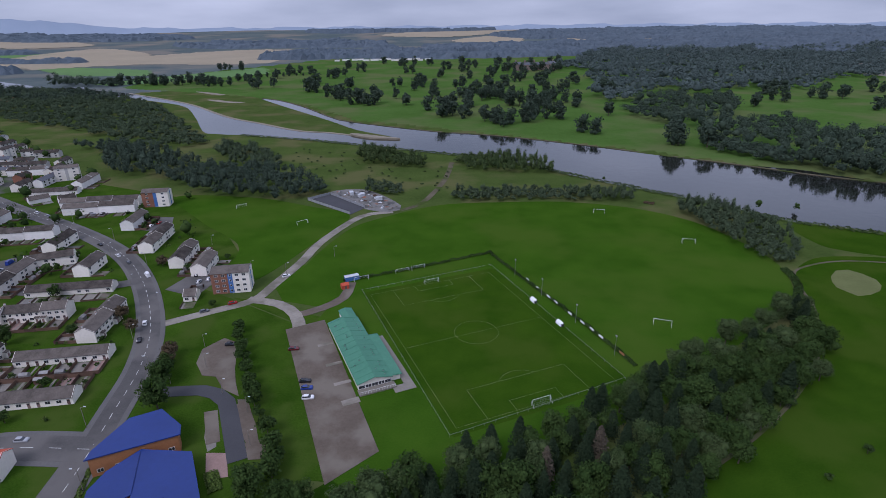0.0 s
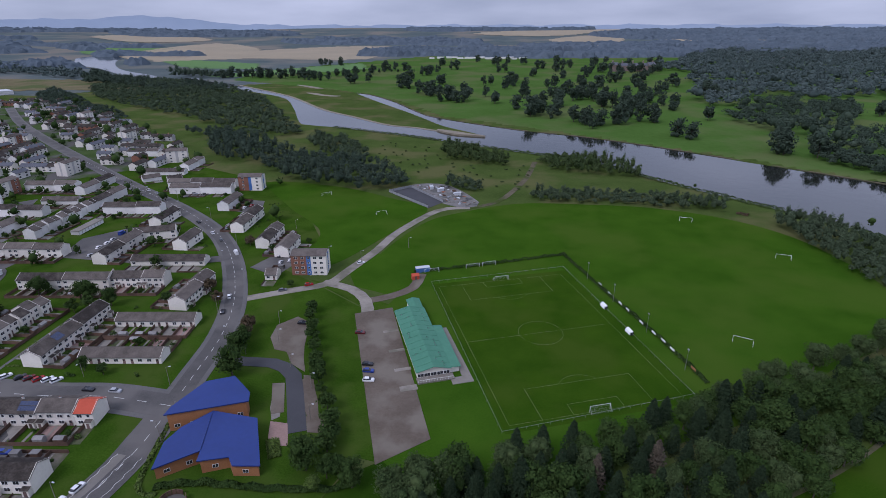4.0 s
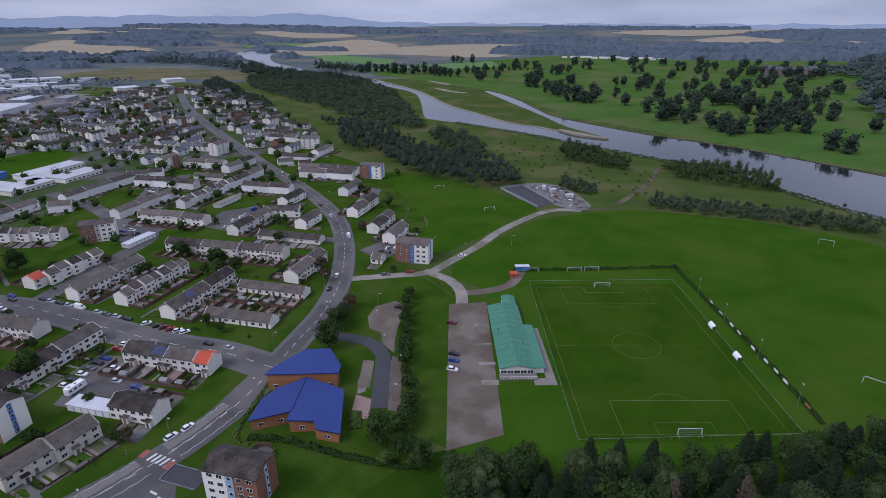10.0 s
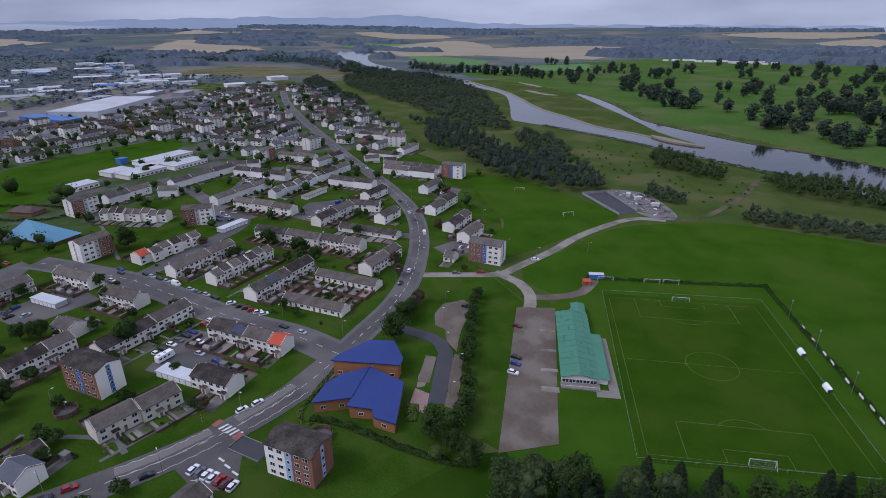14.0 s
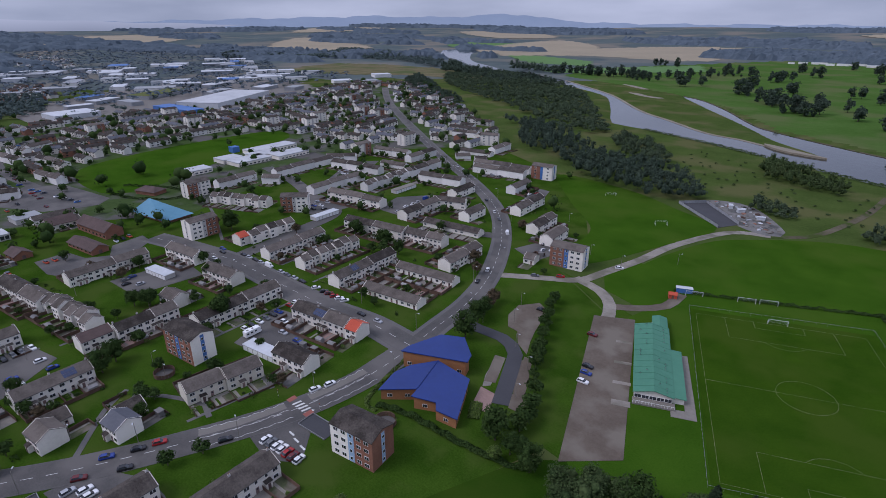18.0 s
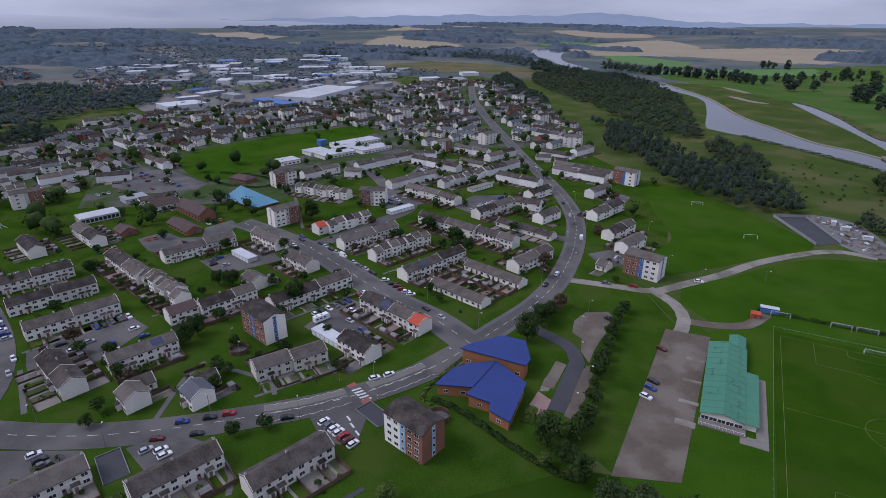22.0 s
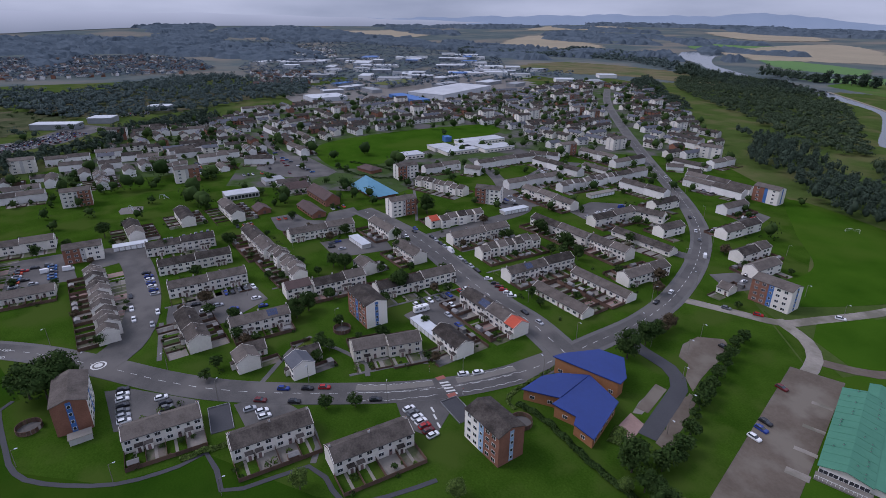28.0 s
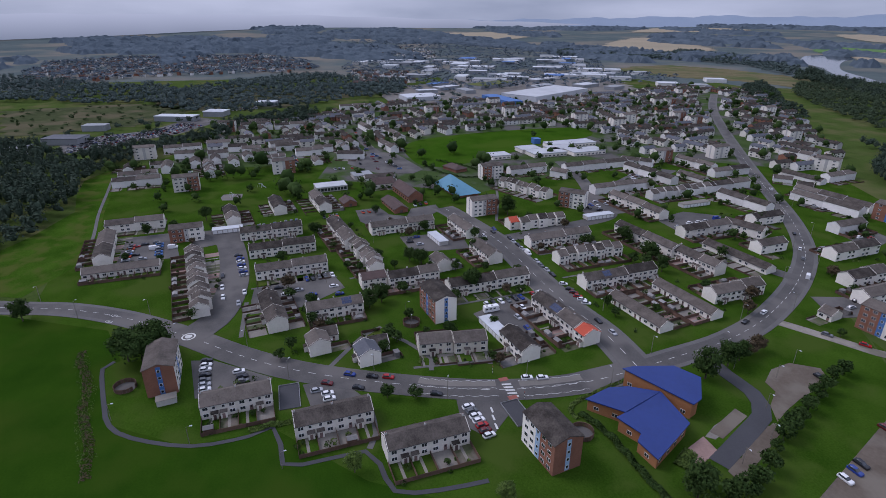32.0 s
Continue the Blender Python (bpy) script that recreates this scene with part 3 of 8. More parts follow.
FAR_RIVER = [(-2050, 2150), (-1750, 1980), (-1500, 1720), (-1230, 1490), (-990, 1280), (-860, 1180)]


def far_field(name, pts, mat, label):
    p = ccw(spline(pts, True, 120))
    (x0, y0), (x1, y1) = p.min(0), p.max(0)
    step = max(14.0, min(x1 - x0, y1 - y0) / 26)
    xs, ys = np.arange(x0, x1, step), np.arange(y0, y1, step)
    X, Y = np.meshgrid(xs, ys)
    ok = inside(X + step / 2, Y + step / 2, p)
    x, y = X[ok], Y[ok]
    v = np.stack([np.stack([x + i * step, y + j * step], 1) for i, j in ((0, 0), (1, 0), (1, 1), (0, 1))], 1).reshape(-1, 2)
    z = land(v[:, 0], v[:, 1]) + np.clip((np.hypot(v[:, 0], v[:, 1]) - 1700) / 500, 0.3, 1.5)
    return tagged(put(name, quads_mesh(name, np.column_stack([v, z]), [mat])), label, "field", kind="structure")



for pts in ([(-1307, 1769), (-996, 2400), (-666, 2555), (-544, 1803), (-938, 1787), (-1146, 1610)], [(58, 3089), (464, 3470), (300, 2607)], [(947, 3086), (597, 2827), (1000, 4100), (1500, 4000)],
            [(-387, 3600), (300, 4300), (600, 4300), (135, 3363)], [(-2197, 1352), (-2674, 1890), (-1851, 1656), (-1816, 1172)], [(-1525, 1986), (-1525, 2633), (-1098, 2222), (-1211, 1698)],
            [(-3215, 617), (-3730, 1764), (-2864, 1261), (-2702, 675)], [(-1900, 2600), (-2500, 3000), (-2200, 3300), (-1700, 2900)], [(-3200, 2200), (-3600, 2700), (-3000, 2900)]):
    far_field("stubble_field", pts, M["stubble"], "harvested tan stubble field")
for pts in ([(-742, 1214), (-492, 1624), (-424, 1442), (-679, 1187)], [(-1182, 1705), (-795, 1579), (-705, 1405), (-894, 1404)], [(-1600, 1900), (-1850, 2200), (-1500, 2300)]):
    far_field("green_field", pts, M["far_green"], "bright green pasture beyond the river")
far_field("rough_field", [(-1198, 786), (-1295, 1034), (-989, 1102), (-700, 1000), (-690, 930), (-873, 930), (-1024, 828)], M["rough_tan"], "brownish rough grass at the edge of the town")

far_field("rough_field", [(-849, -342), (-866, -268), (-875, -177), (-812, -89), (-722, -118), (-683, -148), (-658, -209), (-650, -268)], M["rough_ground"], "rough grassland behind the depots")
far_field("rough_field", [(-1060, -170), (-1075, -60), (-1000, 25), (-975, 95), (-990, 200), (-900, 200), (-860, 100), (-790, 40), (-775, -40), (-790, -90), (-840, -150)], M["rough_ground"], "scrubby ground behind the estate")
far_field("works_yard", [(-880, 175), (-800, 185), (-740, 290), (-690, 330), (-700, 380), (-770, 500), (-860, 640), (-1000, 680), (-1120, 560), (-1100, 400), (-1000, 250)], M["worn_asphalt"], "grey asphalt yards round the works")
# ---- town ground, roads and paths ----
ROAD = [(-240, -150), (-224, -109), (-214, -80), (-198, -53), (-176, -27), (-156, -6), (-142, 12), (-129, 35), (-116, 64), (-110, 83), (-107, 102), (-107, 120), (-111, 149), (-116, 179), (-128, 211), (-152, 252), (-183, 289), (-231, 327), (-302, 373), (-409, 446), (-535, 535), (-640, 615), (-760, 720)]
SIDE = [(-109, 133), (-134, 134), (-157, 131), (-183, 130), (-211, 130), (-240, 129), (-266, 124), (-285, 120), (-304, 115)]
CUL = [(-176, -27), (-186, -19), (-205, -14), (-236, -13), (-277, -18), (-293, -27)]
LANE = [(-152, 252), (-171, 245), (-195, 240), (-232, 250), (-250, 268)]
NORTH_LANE = [(-410, 112), (-475, 100), (-545, 95), (-610, 105), (-700, 160), (-790, 260)]
MID_LANE = [(-240, 129), (-250, 180), (-262, 215), (-300, 225), (-345, 240), (-400, 250)]
patch("estate_lawn", [(-105, -70), (-90, 20), (-60, 60), (-40, 120), (-33, 119), (-60, 205), (-100, 232), (-130, 250), (-100, 262), (-140, 330), (-195, 395), (-290, 440), (-420, 560), (-640, 720), (-760, 760), (-900, 620), (-930, 380), (-780, 150), (-640, 20), (-560, -60), (-440, -118), (-320, -105), (-225, -96)], M["lawn"], 0.03, label="mown grass of the housing estate", smooth=False)
patch("far_estate_yards", [(-330, 420), (-420, 545), (-640, 705), (-760, 745), (-885, 610), (-915, 380), (-770, 150), (-635, 30), (-560, -50), (-460, -90), (-450, 0), (-470, 60), (-400, 40), (-330, 150), (-400, 330)], M["yard_mix"], 0.05, smooth=False, label="mixed grass, yards and asphalt between houses")
patch("left_lawn", [(-240, -190), (-216, -106), (-190, -59), (-165, -49), (-163, -55), (-128, -45), (-111, -20), (-111, 6), (-83, 30), (-62, 62), (-42, 112), (-30, 122), (24, 134), (44, 104), (24, 60), (0, -120), (-150, -220)], M["near_grass"], 0.05, smooth=False, label="open mown grass beside the estate road")
patch("sports_field", [(-74, 262), (-60, 320), (-40, 345), (-1, 371), (45, 376), (87, 375), (130, 360), (160, 331), (174, 290), (175, 256), (156, 218), (120, 190), (72, 150), (20, 128), (-30, 118), (-45, 160), (-55, 212), (-46, 232), (-60, 246)], M["field_grass"], 0.06, label="large mown playing field with faint markings")
patch("verge_grass", [(-84, 246), (-78, 270), (-60, 268), (-48, 250), (-47, 236), (-57, 223), (-75, 229)], M["field_grass"], 0.066, smooth=False, label="mown grass between the gravel tracks")
patch("verge_grass", [(-100, 233), (-60, 206), (-33, 119), (-18, 131), (-50, 212), (-62, 217), (-84, 229)], M["lawn"], 0.041, smooth=False, label="mown grass beside the club car park")
patch("kickabout_field", [(-199, 397), (-140, 393), (-92, 370), (-62, 350), (-76, 300), (-96, 250), (-112, 262), (-120, 300), (-157, 340)], M["field_grass"], 0.07, label="small mown football field behind the houses")
patch("golf_course", [(56, 112), (79, 126), (120, 156), (159, 205), (186, 262), (237, 272), (380, 230), (420, 100), (300, -60), (120, -160), (-10, -130), (0, -40), (14, 62)], M["pitch_grass"], 0.07, label="smooth mown golf fairway")
patch("golf_course", [(218, 328), (249, 315), (330, 285), (420, 250), (400, 215), (290, 255), (226, 280), (214, 297)], M["pitch_grass"], 0.075, label="smooth mown golf fairway by the river")
patch("rough_grass", [(-318, -128), (-360, -118), (-400, -128), (-440, -134), (-475, -122), (-470, -112), (-402, -106), (-351, -99), (-307, -91), (-262, -92), (-232, -104), (-240, -125), (-290, -140)], M["verge"], 0.045, smooth=False, label="rough green grass between the wood and the path")
patch("putting_green", [(194, 249), (201, 256), (208, 257), (214, 245), (207, 233), (193, 228), (189, 237)], M["green_turf"], 0.12, label="pale oval golf putting green")
strip("golf_path", [(70, 118), (100, 138), (128, 162), (150, 188), (166, 218), (176, 250), (190, 262), (215, 268), (250, 262)], 0.7, M["earth"], 0.11, label="narrow bare path at the edge of the golf course", category="path")
M_ROAD = M["asphalt"]
strip("pavement_a", ROAD, 1.0, M["pavement"], 0.16, shift=4.8, label="grey pavement along the estate road", category="pavement")
strip("pavement_b", ROAD, 1.0, M["pavement"], 0.16, shift=-4.8, label="grey pavement along the estate road", category="pavement")
strip("road_widening", [(-190, -44), (-176, -27), (-156, -6), (-142, 12), (-129, 35), (-116, 64), (-110, 83), (-107, 102), (-107.5, 116), (-109, 135)], 5.6, M_ROAD, 0.168, label="wider grey stretch of the estate road")
strip("road", ROAD, 3.9, M_ROAD, 0.17, label="curving grey asphalt estate road with white markings")
strip("side_pavement_a", SIDE, 1.3, M["pavement"], 0.15, shift=6.2, label="pavement along the side street", category="pavement")
strip("side_pavement_b", SIDE, 1.3, M["pavement"], 0.15, shift=-6.2, label="pavement along the side street", category="pavement")
strip("side_street", SIDE, 5.4, M_ROAD, 0.19, label="straight grey side street with parked cars")
strip("cul_de_sac", CUL, 7.0, M_ROAD, 0.2, label="wide grey parking street")
strip("lane", LANE, 4.0, M_ROAD, 0.2, label="short grey estate lane")
strip("north_lane", NORTH_LANE, 4.2, M_ROAD, 0.14, label="grey street through the northern houses")
strip("mid_lane", MID_LANE, 5.0, M_ROAD, 0.13, label="grey estate lane with parked cars")
for nm, pts in (("court_pavement", [(-214, -3), (-223, 33), (-203, 38), (-189, 18), (-188, -4), (-202, -4)]), ("court_pavement", [(-163, 88), (-175, 115), (-160, 119), (-142, 106), (-136, 94), (-150, 90)]),
                ("lot_pavement", [(-158, -24), (-156, -16), (-139, 5), (-131, 2), (-134, -20)]), ("lot_pavement", [(-132, 15), (-131, 28), (-120, 34), (-117, 26), (-119, 17)]),
                ("lot_pavement", [(-111, 64), (-108, 80), (-99, 79), (-89, 68), (-98, 62)]), ("square_pavement", [(-487, 79), (-483, 100), (-466, 117), (-406, 127), (-395, 116), (-398, 103), (-406, 86), (-441, 68)]), ("hall_pavement", [(-314, 58), (-316, 74), (-300, 78), (-294, 88), (-308, 94), (-312, 112), (-300, 112), (-276, 84), (-274, 66), (-292, 58)]),
                ("court_pavement", [(-254, 265), (-239, 285), (-222, 262), (-222, 238), (-246, 238)]), ("court_pavement", [(-300, -35), (-300, 0), (-285, 0), (-270, -40)]),
                ("court_pavement", [(-235, 78), (-233, 110), (-258, 112), (-260, 76)]), ("court_pavement", [(-262, 200), (-262, 232), (-300, 232), (-300, 205)]),
                ("court_pavement", [(-300, -75), (-302, -50), (-262, -42), (-262, -72)]), ("court_pavement", [(-330, 262), (-318, 285), (-345, 330), (-362, 310)]),
                ("court_pavement", [(-232, 350), (-222, 368), (-262, 392), (-272, 376)]), ("court_pavement", [(-170, 322), (-180, 350), (-205, 352), (-200, 328)]),
                ("court_pavement", [(-118, 234), (-112, 262), (-128, 268), (-136, 242)])):
    patch(nm, pts, M_ROAD, 0.11, label="grey asphalt parking court between houses", category="pavement", smooth=False)
patch("school_field", [(-507, 136), (-540, 210), (-545, 338), (-498, 338), (-465, 262), (-432, 200), (-410, 151), (-426, 127)], M["field_grass"], 0.08, label="green school playing field")
TRACK = [(-123, 208), (-104, 220), (-89, 230), (-84, 246), (-77, 273), (-71, 306), (-54, 348), (-34, 357)]
strip("gravel_track", TRACK, 2.7, M["gravel"], 0.13, label="pale gravel track across the grass", category="track")
strip("club_track", [(-92, 231), (-76, 226), (-66, 216), (-61, 203)], 2.8, M["gravel"], 0.14, label="pale gravel track to the club car park", category="track")
strip("club_path", [(-64, 216), (-55, 222), (-47, 232), (-46, 248)], 2.6, M["car_park"], 0.12, label="worn earth path behind the clubhouse", category="path")
strip("river_path", [(-34, 357), (-17, 372), (-6, 403), (3, 443), (9, 495)], 2.2, M["earth"], 0.12, label="grassy track to the river", category="path")
patch("car_park", [(-67, 203), (-52, 211), (-20, 131), (-34, 118)], M["car_park"], 0.15, smooth=False, label="worn brown tarmac club car park", category="car park")
patch("compound_yard", [(-98, 385), (-84, 399), (-54, 366), (-62, 352)], M["asphalt_new"], 0.15, smooth=False, label="dark fenced asphalt yard", category="yard")
patch("rubble_yard", [(-85, 406), (-58, 410), (-29, 370), (-36, 357), (-54, 364), (-70, 385)], M["rubble"], 0.14, label="grey gravel works yard with heaps", category="yard")
strip("driveway", [(-104, 161.5), (-97.5, 161.2), (-86, 161.9), (-80, 159.8), (-75, 155.4), (-71.8, 149), (-68.3, 141.5), (-65, 134.5), (-61.8, 127.5)], 2.9, M["asphalt_new"], 0.16, label="new dark curving driveway", category="road")
patch("bare_lot", [(-95, 178.9), (-96.5, 188.6), (-90.6, 196.8), (-84.9, 193.7), (-80.8, 182.2), (-78.7, 174.7), (-75.6, 166.4), (-71.7, 158.3), (-78.8, 162.5), (-84.2, 170), (-89.5, 170.8)], M["car_park"], 0.12, label="bare earth clearing in the grass")
patch("worn_verge", [(-72, 152), (-69.4, 156.6), (-65.4, 151), (-61.5, 144.1), (-57, 133.7), (-57.4, 128.4), (-61, 134)], M["car_park"], 0.1, label="worn gravelly ground beside the driveway", category="paving")
patch("worn_verge", [(-78.5, 146.6), (-76.1, 150.3), (-73.4, 142), (-70.4, 133.7), (-72.3, 131.5), (-75.6, 137.6)], M["concrete"], 0.1, label="worn grey hardstanding beside the driveway", category="paving")
patch("driveway_slab", [(-80.6, 150), (-76.4, 151), (-70, 136), (-73.8, 134.3)], M["car_park"], 0.13, smooth=False, label="worn earth and gravel strip beside the driveway", category="pavement")
patch("driveway_slab", [(-71.6, 156.5), (-68, 156.5), (-60.3, 141.1), (-64.2, 139)], M["car_park"], 0.13, smooth=False, label="worn earth and gravel strip beside the driveway", category="pavement")
patch("driveway_slab", [(-62, 135), (-56.6, 136.8), (-53.4, 128.4), (-58.8, 128)], M["car_park"], 0.13, smooth=False, label="worn earth and gravel strip beside the driveway", category="pavement")
patch("brick_forecourt", [(-72.5, 131), (-66.2, 130.9), (-62.4, 121.4), (-68.5, 120.5)], M["brick_paving"], 0.135, smooth=False, label="reddish brick paved forecourt", category="pavement")
strip("left_path", [(-165, -51), (-161, -54), (-138, -48), (-127, -44), (-119, -36), (-110.5, -18.4), (-110.2, -2.2), (-112.5, 5), (-104, 7.2), (-95.8, 7.6), (-94, 13), (-94.3, 22), (-94.4, 31), (-88.2, 34.3), (-77.5, 36.5), (-74.5, 48), (-74, 62)], 0.75, M["asphalt_new"], 0.14, label="narrow grey path round the near houses", category="path")
for pts in ([(-128, 60), (-135, 62), (-150, 55), (-158, 48)], [(-126, 82), (-137, 84), (-150, 82)], [(-140, 25), (-157, 39), (-163, 48)], [(-112, 35.6), (-101, 35.4), (-95, 32.4)], [(-200, -6), (-170, -7)], [(-430, -113), (-402, -109), (-351, -102), (-307, -94), (-262, -88)],
            [(-270, 140), (-320, 160), (-380, 180)]):
    strip("estate_path", pts, 0.9, M["pavement"], 0.12, label="narrow grey path between the houses", category="path")
# white road markings
mark = Builder()
dashes(ROAD, 0, 3, 3.2, 0.09, 0.185, mark, M["road_paint"], 0.0, 0.62)
dashes(SIDE, 0, 4, 5, 0.09, 0.2, mark, M["road_paint"])
for i in range(5):
    x = -109.8 - i * 0.0
    mark.face([(-113.6 + i * 1.7, 81.4, 0.19), (-112.8 + i * 1.7, 81.4, 0.19), (-112.2 + i * 1.7, 84.6, 0.19), (-113.0 + i * 1.7, 84.6, 0.19)], M["road_paint"])
LANE_A, LANE_B = [(-121, 53), (-119.5, 56), (-116, 64), (-112.8, 75), (-111.9, 79)], [(-109.5, 87), (-108, 96), (-107.3, 104), (-107, 110)]
for run in (LANE_A, LANE_B):
    strip("worn_lane", run, 1.5, M["worn_asphalt"], 0.178, z0=0.1, shift=2.6, label="pale worn surface before the zebra crossing", category="road")
    q = spline(run, False, 0.5)
    dq = np.gradient(q, axis=0)
    dq /= np.linalg.norm(dq, axis=1)[:, None]
    nq = np.stack([-dq[:, 1], dq[:, 0]], 1)
    for s in (-4.2, 0.0, 4.2):
        w = q + nq * (s + 0.17 * np.arcsin(np.sin(np.arange(len(q)) * 0.5 * 1.6))[:, None])
        for i in range(len(w) - 1):
            mark.face([(*(w[i] - nq[i] * 0.07), 0.189), (*(w[i + 1] - nq[i + 1] * 0.07), 0.189), (*(w[i + 1] + nq[i + 1] * 0.07), 0.189), (*(w[i] + nq[i] * 0.07), 0.189)], M["road_paint"])
for x, y in ((-115.9, 83.1), (-105.6, 82.4)):
    patch("tactile_paving", [(x - 1.0, y - 1.6), (x + 1.0, y - 1.6), (x + 1.0, y + 1.6), (x - 1.0, y + 1.6)], M["tactile_red"], 0.195, 0.05, smooth=False, label="red tactile paving at the zebra crossing", category="pavement")
# painted words on the parking lot, as plain bars
for k, (x, y) in enumerate(((-101.6, 73.4), (-98, 72.6), (-94, 72))):
    mark.face([(x - 1.3, y - 0.3, 0.13), (x + 1.3, y - 0.45, 0.13), (x + 1.3, y + 0.2, 0.13), (x - 1.3, y + 0.35, 0.13)], M["road_paint"])
tagged(put("road_marking", mark), "worn white road markings and zebra crossing", "road marking", kind="structure")
ring = Builder()
for i in range(24):
    a0, a1 = 2 * math.pi * i / 24, 2 * math.pi * (i + 1) / 24
    ring.face([(-176 + r * math.cos(a), -27 + r * math.sin(a), 0.21) for r, a in ((2.1, a0), (2.7, a0), (2.7, a1), (2.1, a1))], M["road_paint"])
ring.prism([(-176 + 1.4 * math.cos(i * math.pi / 8), -27 + 1.4 * math.sin(i * math.pi / 8)) for i in range(16)], 0.1, 0.3, M["road_paint"])
tagged(put("mini_roundabout", ring), "white painted mini roundabout on the road", "roundabout", kind="structure")


# ---- houses ----
def window_mesh(name, w, h):
    b = Builder()
    b.box(-w / 2, w / 2, -0.06, 0.0, 0, h, M["white_paint"])
    k = 2 if w > 1.3 else 1
    for i in range(k):
        x0 = -w / 2 + 0.09 + i * (w - 0.09) / k
        b.box(x0, x0 + (w - 0.09) / k - 0.09, -0.075, -0.055, 0.09, h - 0.09, M["glass"])
    return b.mesh(name)


WIN = window_mesh("window", 1.7, 1.25)
WIN_S = window_mesh("window", 1.0, 1.1)
WIN_W = window_mesh("window", 2.3, 1.35)
DOOR = Builder().box(-0.5, 0.5, -0.06, 0, 0, 2.05, M["door"]).box(-0.28, 0.28, -0.075, -0.055, 1.25, 1.85, M["glass"]).mesh("door")
FRONT, BACK = pose(0, 0, 0), pose(0, 0, 0, 0, 0, 180)
TEMPLATES = {}
ROWS = []


def empty(name, m, label, category, group=""):
    ob = new(name)
    ob.matrix_basis = m
    ob.empty_display_size = 1
    return tagged(ob, label, category, group)


def make_terrace(n, kind, detail, wide, wall, roof, seen=0):
    """A row of n joined houses with its ridge along x, the front on -y."""
    top, ridge, deep = {"t": (5.0, 7.1, 8.0), "b": (2.9, 5.0, 7.2), "s": (5.0, 7.1, 7.6)}[kind]
    length = n * wide
    label = {"t": "two-storey terrace of white rendered houses with a brown tiled roof", "b": "low white bungalow terrace with a brown tiled roof", "s": "stepped white terrace with staggered brown tiled roofs"}[kind]
    home = empty("terrace", pose(0, 0, 0), label, "house", "houses of the estate")
    cuts = list(range(n + 1)) if kind == "s" else [0, n] if n < 5 or kind == "b" else [0, (n + 1) // 2, n] if n < 9 else [0, n // 3, 2 * n // 3, n]
    for i, (k0, k1) in enumerate(zip(cuts, cuts[1:])):
        x0, x1 = -length / 2 + k0 * wide, -length / 2 + k1 * wide
        dy, dz = ((i % 2) * 1.3, (i % 3) * 0.45) if kind == "s" else ((i % 2) * 0.12, (i % 2) * 0.38)
        body = Builder().gable_body(x0, x1 - (0.004 if k1 < n else 0), -deep / 2 + dy, deep / 2 + dy, -0.3, top + dz, ridge + dz, wall)
        for x in (x0 + 0.05, x1 - 0.05):
            body.verge(x, -deep / 2 + dy, deep / 2 + dy, top + dz, ridge + dz, wall)
        put("wall", body, home)
        top_part = put("roof", Builder().gable_roof(x0, x1, -deep / 2 + dy, deep / 2 + dy, top + dz, ridge + dz, roof, 0.3 if kind != "s" else 0.2), home)
        if detail and kind != "s":
            gutter = Builder()
            for side in (-1, 1):
                y = side * (deep / 2 + 0.36) + dy
                z = top + dz - 0.3 * (ridge - top) / (deep / 2)
                gutter.box(x0, x1, y - 0.06, y + 0.06, z - 0.02, z + 0.1, M["gutter"])
            put("gutter", gutter, top_part)
    if detail == 0:
        return home
    for i in range(n):
        xc, dy = -length / 2 + (i + 0.5) * wide, (i % 2) * 1.3 if kind == "s" else 0
        flip = 1 if i % 2 else -1
        for side, turn in ((-1, FRONT), (1, BACK)):
            y = side * deep / 2 + dy
            spots = [(WIN, xc + flip * 0.22 * wide, 0.95), (DOOR, xc - flip * 0.26 * wide, 0.1)]
            if kind != "b":
                spots += [(WIN, xc + flip * 0.22 * wide, 3.3), (WIN_S, xc - flip * 0.24 * wide, 3.4)]
            if detail == 1 and side != seen:
                continue
            if detail == 1:
                spots = spots[::2] if kind != "b" else spots[:1]
            for me, x, z in spots:
                put("door" if me is DOOR else "window", me, home, pose(x, y, z) @ turn)
    if detail == 2 and kind == "t":
        for i in range(n):
            xc, flip = -length / 2 + (i + 0.5) * wide, 1 if i % 2 else -1
            x = xc - flip * 0.26 * wide
            porch = Builder().box(x - 1.0, x + 1.0, -deep / 2 - 1.3, -deep / 2 - 0.003, -0.2, 2.35, wall)
            porch.face([(x - 1.2, -deep / 2 - 1.5, 2.36), (x + 1.2, -deep / 2 - 1.5, 2.36), (x + 1.2, -deep / 2, 2.75), (x - 1.2, -deep / 2, 2.75)], M["roof_tile"])
            porch.box(x - 0.45, x + 0.45, -deep / 2 - 1.36, -deep / 2 - 1.3, 0, 2.0, M["door"])
            if (i + n) % 3:
                put("porch", porch, home)
        for i in range(n + 1):
            put("chimney", Builder().box(-0.3, 0.3, -0.25, 0.25, ridge - 0.4, ridge + 0.75, M["render_grey"]).box(-0.12, 0.12, -0.12, 0.12, ridge + 0.75, ridge + 1.0, M["brick"]), top_part, pose(-length / 2 + i * wide + (0.5 if i == 0 else -0.5 if i == n else 0), 0.4, 0)) if i % 2 == 0 and n > 3 else None
    return home


